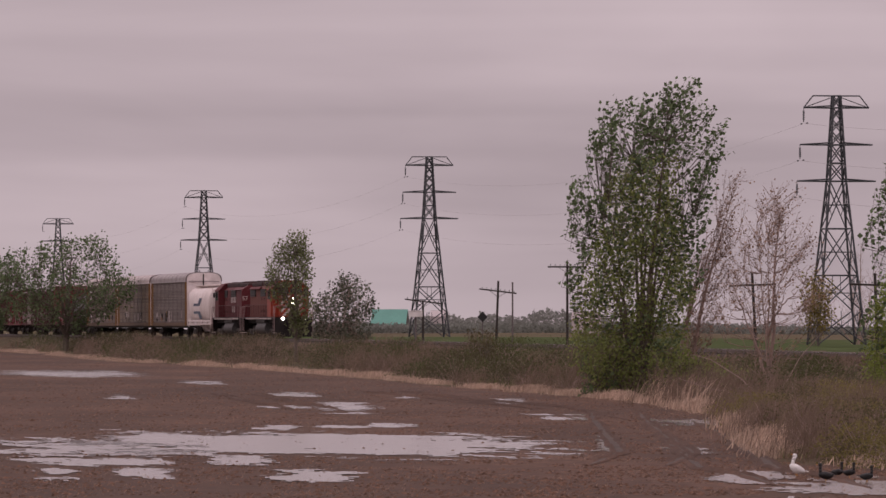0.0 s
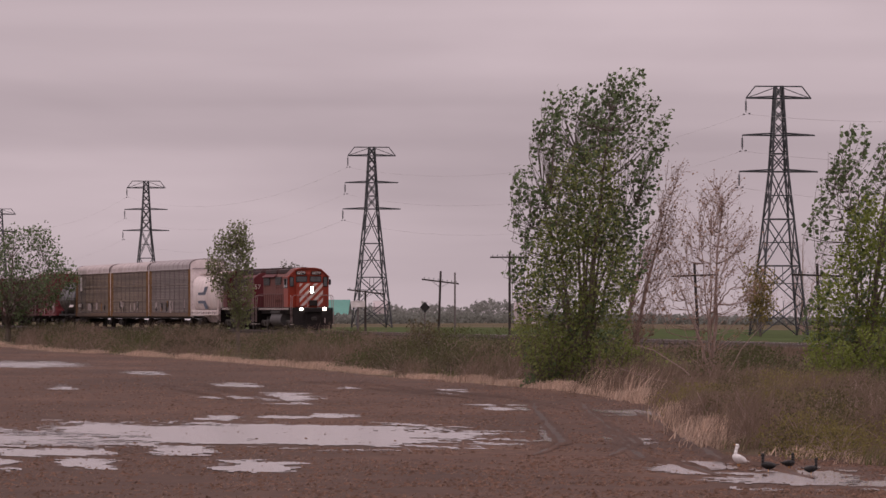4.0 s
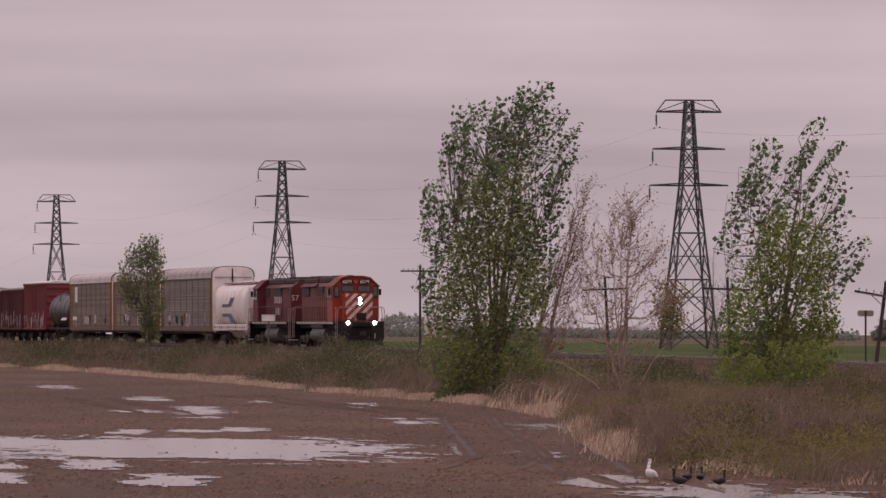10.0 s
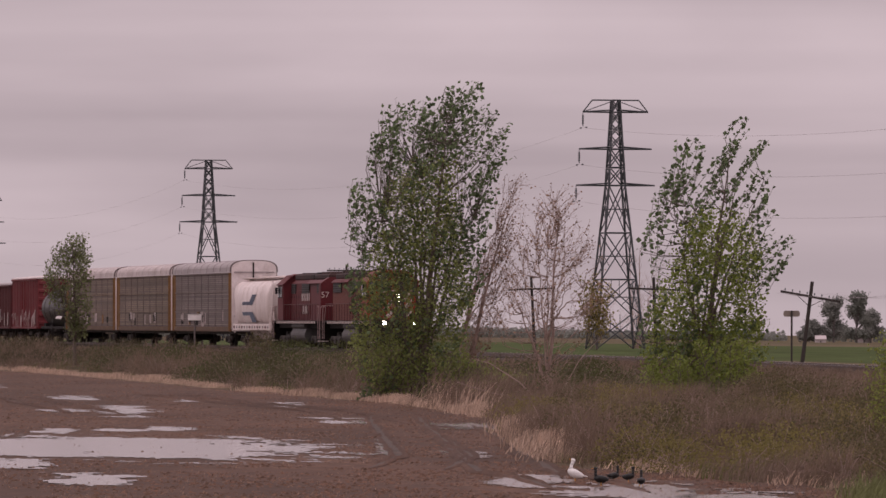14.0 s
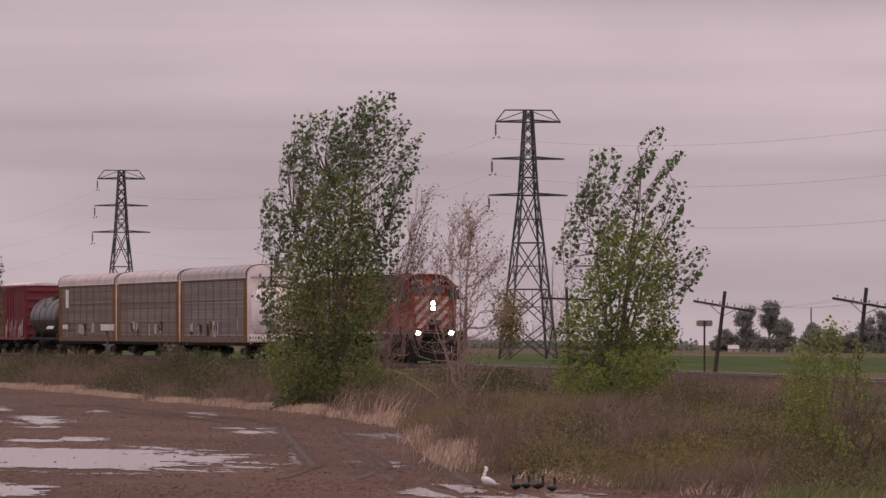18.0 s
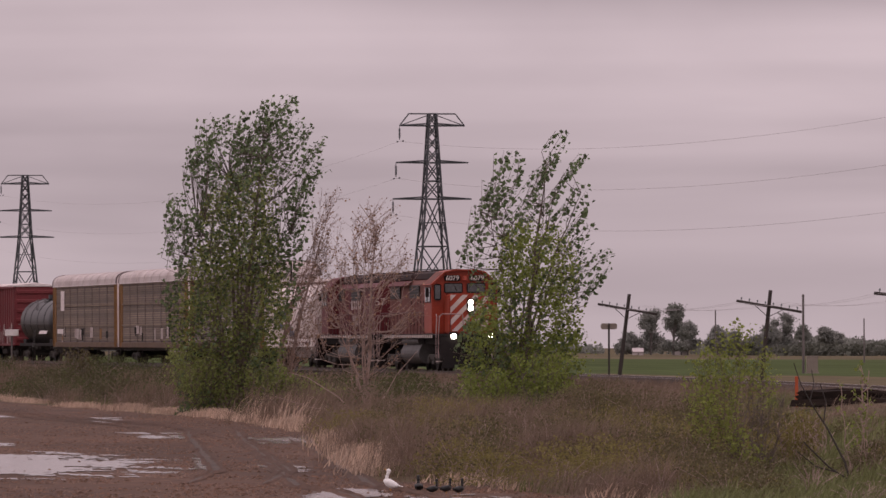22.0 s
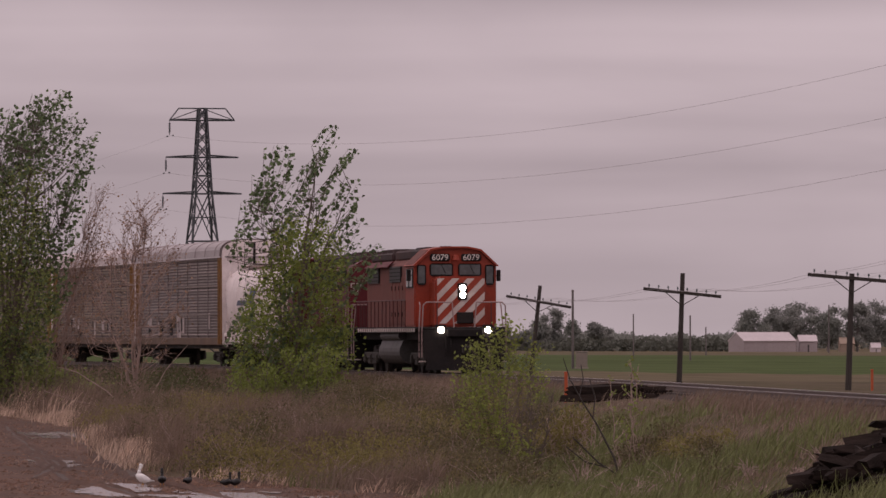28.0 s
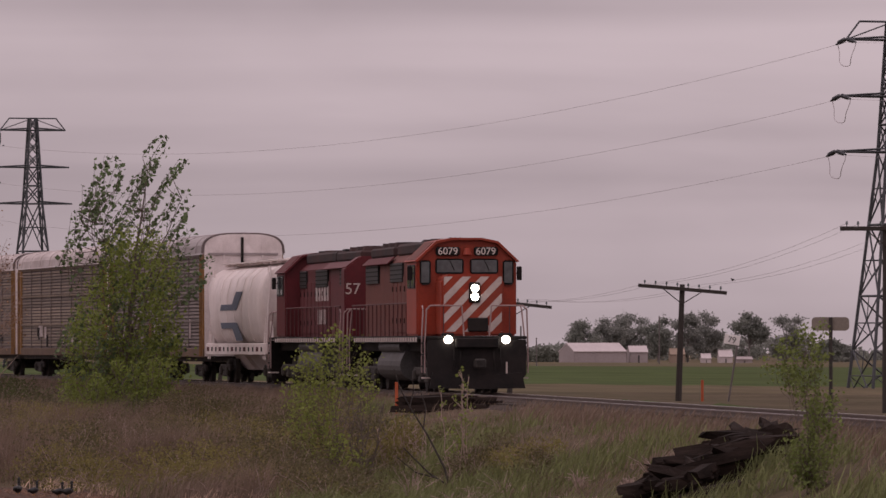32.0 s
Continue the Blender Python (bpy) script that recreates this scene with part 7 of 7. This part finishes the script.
def far_tree(x, y, h, w, seed, m):
    """A far round-headed tree: trunk, limbs and ragged clumps of leaves with sky between them."""
    rs = np.random.RandomState(seed)
    z = gz(x, y)
    t = empty("far_tree", Matrix.Translation((x, y, z)))
    part("trunk", cyl(B(), (0, 0, -0.3), (0, 0, h * 0.7), h * 0.03, h * 0.012, n=6), FARBARK, t)
    P = []
    for k in range(20):
        b, zz = rs.uniform(0, 6.283), rs.uniform(0.12, 0.95)
        rr = w * 0.5 * math.sqrt(rs.uniform(0.02, 1)) * float(np.interp(zz, [0.12, 0.55, 0.8, 0.95], [0.95, 1.0, 0.8, 0.4]))
        c = np.array([rr * math.cos(b), rr * math.sin(b), h * zz])
        part("limb", cyl(B(), (0, 0, h * min(zz, 0.6) * 0.6), tuple(c), h * 0.014, h * 0.005, n=4), FARBARK, t)
        q = rs.normal(0, 1, (110, 3)) * np.array([0.075 * w + 0.15, 0.075 * w + 0.15, 0.045 * h])
        P.append(c + q)
    P = np.concatenate(P)
    P = P[P[:, 2] > h * 0.12]
    v, f = leaf_arrays(P, rs, 3, 0.3, 0.16, flat=0.5)
    from_arrays("crown", v, f, m, t)
    return tagged(t, "far round-headed tree coming into leaf", "tree", "far farm trees")


def far_woods(rows, y, seed, label, m):
    """A distant belt of trees: clumps of leaves along a line with an uneven top. rows: x, height."""
    rs = np.random.RandomState(seed)
    xs, hs = [r[0] for r in rows], [r[1] for r in rows]
    n = int((xs[-1] - xs[0]) * 26)
    x = rs.uniform(xs[0], xs[-1], n)
    top = np.interp(x, xs, hs) * (0.85 + 0.25 * np.array([noise.noise(Vector((a * 0.45, seed, 0))) for a in x]))
    zz = top * rs.uniform(0, 1, n) ** 0.7
    yy = y + rs.uniform(-10, 10, n)
    P = np.stack([x, yy, ground_z(x, yy) + zz], 1)
    v, f = leaf_arrays(P, rs, 3, 0.75, 0.3)
    return stuff("far_woods", v, f, m, label, "woods")


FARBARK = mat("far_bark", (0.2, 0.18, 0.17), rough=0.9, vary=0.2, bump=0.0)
# Distance haze is put into these two leaf colours as pale grey-green.
WOOD_HAZED = leafy("far_wood_hazed", (0.285, 0.29, 0.265), island=0.06, through=0.45)
WOOD_HAZED_DARK = leafy("far_wood_hazed_dark", (0.24, 0.25, 0.22), island=0.06, through=0.45)
WOOD_HEDGE = leafy("hedge_leaf", (0.11, 0.115, 0.092), island=0.12, through=0.3)
build_farm()
# x, y, height, width
FAR_TREES = [(101.8, 1246, 7.5, 6.5), (107.5, 1245, 9.4, 6.9), (111.2, 1245, 9.8, 7.3), (115.3, 1245, 8.9, 5.2), (121.5, 1244, 8.9, 6.2), (126.2, 1244, 9.3, 5.7), (131.9, 1243, 8.9, 6.2), (139.7, 1242, 8.5, 7.3),
             (41.0, 1249, 8.4, 4.6), (44.6, 1249, 9.1, 4.4), (47.6, 1249, 6.6, 3.6), (53.4, 1249, 5.5, 3.8), (55.8, 1249, 4.4, 3.0), (62.6, 1248, 6.3, 3.4), (65.6, 1248, 7.7, 4.2), (68.8, 1248, 5.9, 3.2),
             (73.2, 1248, 5.2, 3.2), (75.5, 1248, 4.2, 2.6), (146.9, 1241, 4.3, 5.2), (150.0, 1241, 2.8, 4.2), (36.5, 1249, 4.2, 3.6), (59.4, 1249, 4.2, 3.0)]
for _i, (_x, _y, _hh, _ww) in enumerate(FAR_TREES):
    far_tree(_x, _y + (_i % 3) * 9, _hh, _ww * 1.0, 300 + _i, WOOD_HAZED if _i % 3 else LEAF_MID if _i == 7 else WOOD_HAZED_DARK)
far_woods([(-126, 2.2), (-112.7, 2.6), (-104, 3.2), (-100, 3.9), (-93.5, 4.9), (-88, 3.2), (-85, 5), (-80, 4.4), (-76, 3.3), (-73, 5.6), (-69, 6.2), (-63, 5.5), (-58, 4.4), (-52, 2.4), (-20, 1.7), (20, 1.6), (40, 1.4)], 1640.0, 61, "dim grey-green woods beyond the fields", WOOD_HAZED)
far_woods([(-126, 1.6), (-90, 2.2), (-60, 2.0), (-20, 1.1), (40, 1.0)], 1600.0, 63, "dark low hedge beyond the fields", WOOD_HAZED_DARK)
far_woods([(43.8, 1.4), (48, 3.0), (62, 3.2), (75, 4.0), (82.5, 4.4), (87.5, 4.3), (100, 3.2), (105, 3.6), (112, 3.2), (120, 4.0), (142, 4.8), (157, 5.6), (175, 3.3), (190, 1.5)], 1500.0, 62, "dark tree belt behind the farm", WOOD_HAZED_DARK)

far_woods([(62, 1.6), (66, 2.0), (78, 2.2), (90, 2.0), (99, 2.4)], 1215.0, 67, "dark evergreen hedge before the farm", WOOD_HEDGE)
far_woods([(-112, 1.5), (-104, 1.9), (-96, 1.7), (-84, 1.8), (-76, 1.2)], 1475.0, 68, "dark hedge before the teal barn", WOOD_HAZED_DARK)


def fallen_branch():
    """A dead stem that leans out of the weeds."""
    t = empty("fallen_branch", Matrix.Translation((9.0, 146.0, gz(9.0, 146.0))))
    for pts, r in ((((0.05, 0, -0.1), (-0.1, 0.1, 0.5), (-0.45, 0.2, 1.2), (-0.8, 0.2, 1.75), (-1.05, 0.1, 2.2), (-1.2, 0, 2.65)), 0.026), (((-0.55, 0.2, 1.35), (-0.5, 0.2, 1.8), (-0.62, 0.2, 2.2)), 0.014),
                   (((-0.85, 0.2, 1.8), (-0.75, 0.3, 2.2), (-0.8, 0.3, 2.5)), 0.012), (((0.1, 0.0, 0.05), (-0.45, -0.1, 0.4), (-1.0, -0.1, 0.95)), 0.02), (((-0.3, -0.1, 0.3), (-0.75, -0.3, 0.42), (-1.15, -0.3, 0.75)), 0.014)):
        v, f = tube_arrays([[(Vector(p), 1.1 * r * (1 - 0.14 * k)) for k, p in enumerate(pts)]], 5)
        from_arrays("limb", v, f, POLEWOOD, t)
    tagged(t, "thin dead stem leaning out of the weeds", "branch")


fallen_branch()


def bird():
    """A small dark bird sitting on the wire."""
    t = empty("bird", Matrix.Translation((22.9, 220.8, 5.36)) @ Matrix.Scale(0.65, 4))
    bm = B()
    bmesh.ops.create_uvsphere(bm, u_segments=10, v_segments=7, radius=1.0, matrix=Matrix.Translation((0, 0, 0.07)) @ Matrix.Rotation(radians(-25), 4, "Y") @ Matrix.Diagonal((0.085, 0.05, 0.055, 1)))
    part("body", bm, BLACKPAINT, t)
    bm = B()
    bmesh.ops.create_uvsphere(bm, u_segments=8, v_segments=6, radius=0.034, matrix=Matrix.Translation((-0.075, 0, 0.12)))
    cyl(bm, (-0.1, 0, 0.12), (-0.135, 0, 0.115), 0.01, 0.002, n=5)
    part("head", bm, BLACKPAINT, t)
    part("tail", box(B(), (0.12, 0, 0.045), (0.1, 0.04, 0.012), Matrix.Rotation(radians(15), 3, "Y")), BLACKPAINT, t)
    tagged(t, "small dark bird perched on the wire", "bird")


bird()


# ---------------------------------------------------------------- what moves
def front_q(t):
    """Where the front coupler is along the line: a nearly even pace, now easing, now pulling."""
    z = (t - 16) / 16
    ease = np.interp(t, [0, 3, 5.5, 7.5, 9.5, 12, 13.5, 19, 21, 22, 25, 27.5, 28.5, 30, 31, 32], [0.6, 0.35, -0.4, -1.35, -1.1, -0.4, 0.05, 0.05, -0.3, -0.65, -1.7, -2.4, -2.6, -2.1, -1.2, -0.15])
    return -14.48 + 174.58 * z - 0.135 * z * z - 1.37 * z ** 3 + float(ease)


def car_pose(t, back, half):
    """The pose of a car whose middle is back metres behind the train's front coupler, on trucks half metres from the middle."""
    qm = front_q(t) - back
    a, b = on_track(qm + half), on_track(qm - half)
    mid, d = (a + b) / 2, a - b
    yaw = math.atan2(d.y, d.x)
    pitch = -math.asin(d.z / d.length)
    return Matrix.LocRotScale(mid, Euler((0, pitch, yaw)), None)


def motions():
    times = [i * 1.0 for i in range(33)]
    for ob, seed in SWAY:  # crowns stir in the wind
        rows = []
        for i in range(65):
            t = i * 0.5
            a = 0.35 * math.sin(2.6 * t + seed) + 0.3 * math.sin(5.3 * t + 2 * seed) + 0.2
            b = 0.25 * math.sin(3.7 * t + 3 * seed)
            rows.append((t, pose(0, 0, 0, b, a, 0)))
        walk(ob, rows)
    for ob, spots in FLOCK:
        k = ob.scale[0]
        walk(ob, [(t, Matrix.Translation((x, y, gz(x, y) + 0.05)) @ Matrix.Rotation(radians(a), 4, "Z")) for t, x, y, a in spots])
        ob.scale = (k, k, k)
    for ob, back, half in TRAIN:
        walk(ob, [(t, car_pose(t, back, half)) for t in times])


motions()
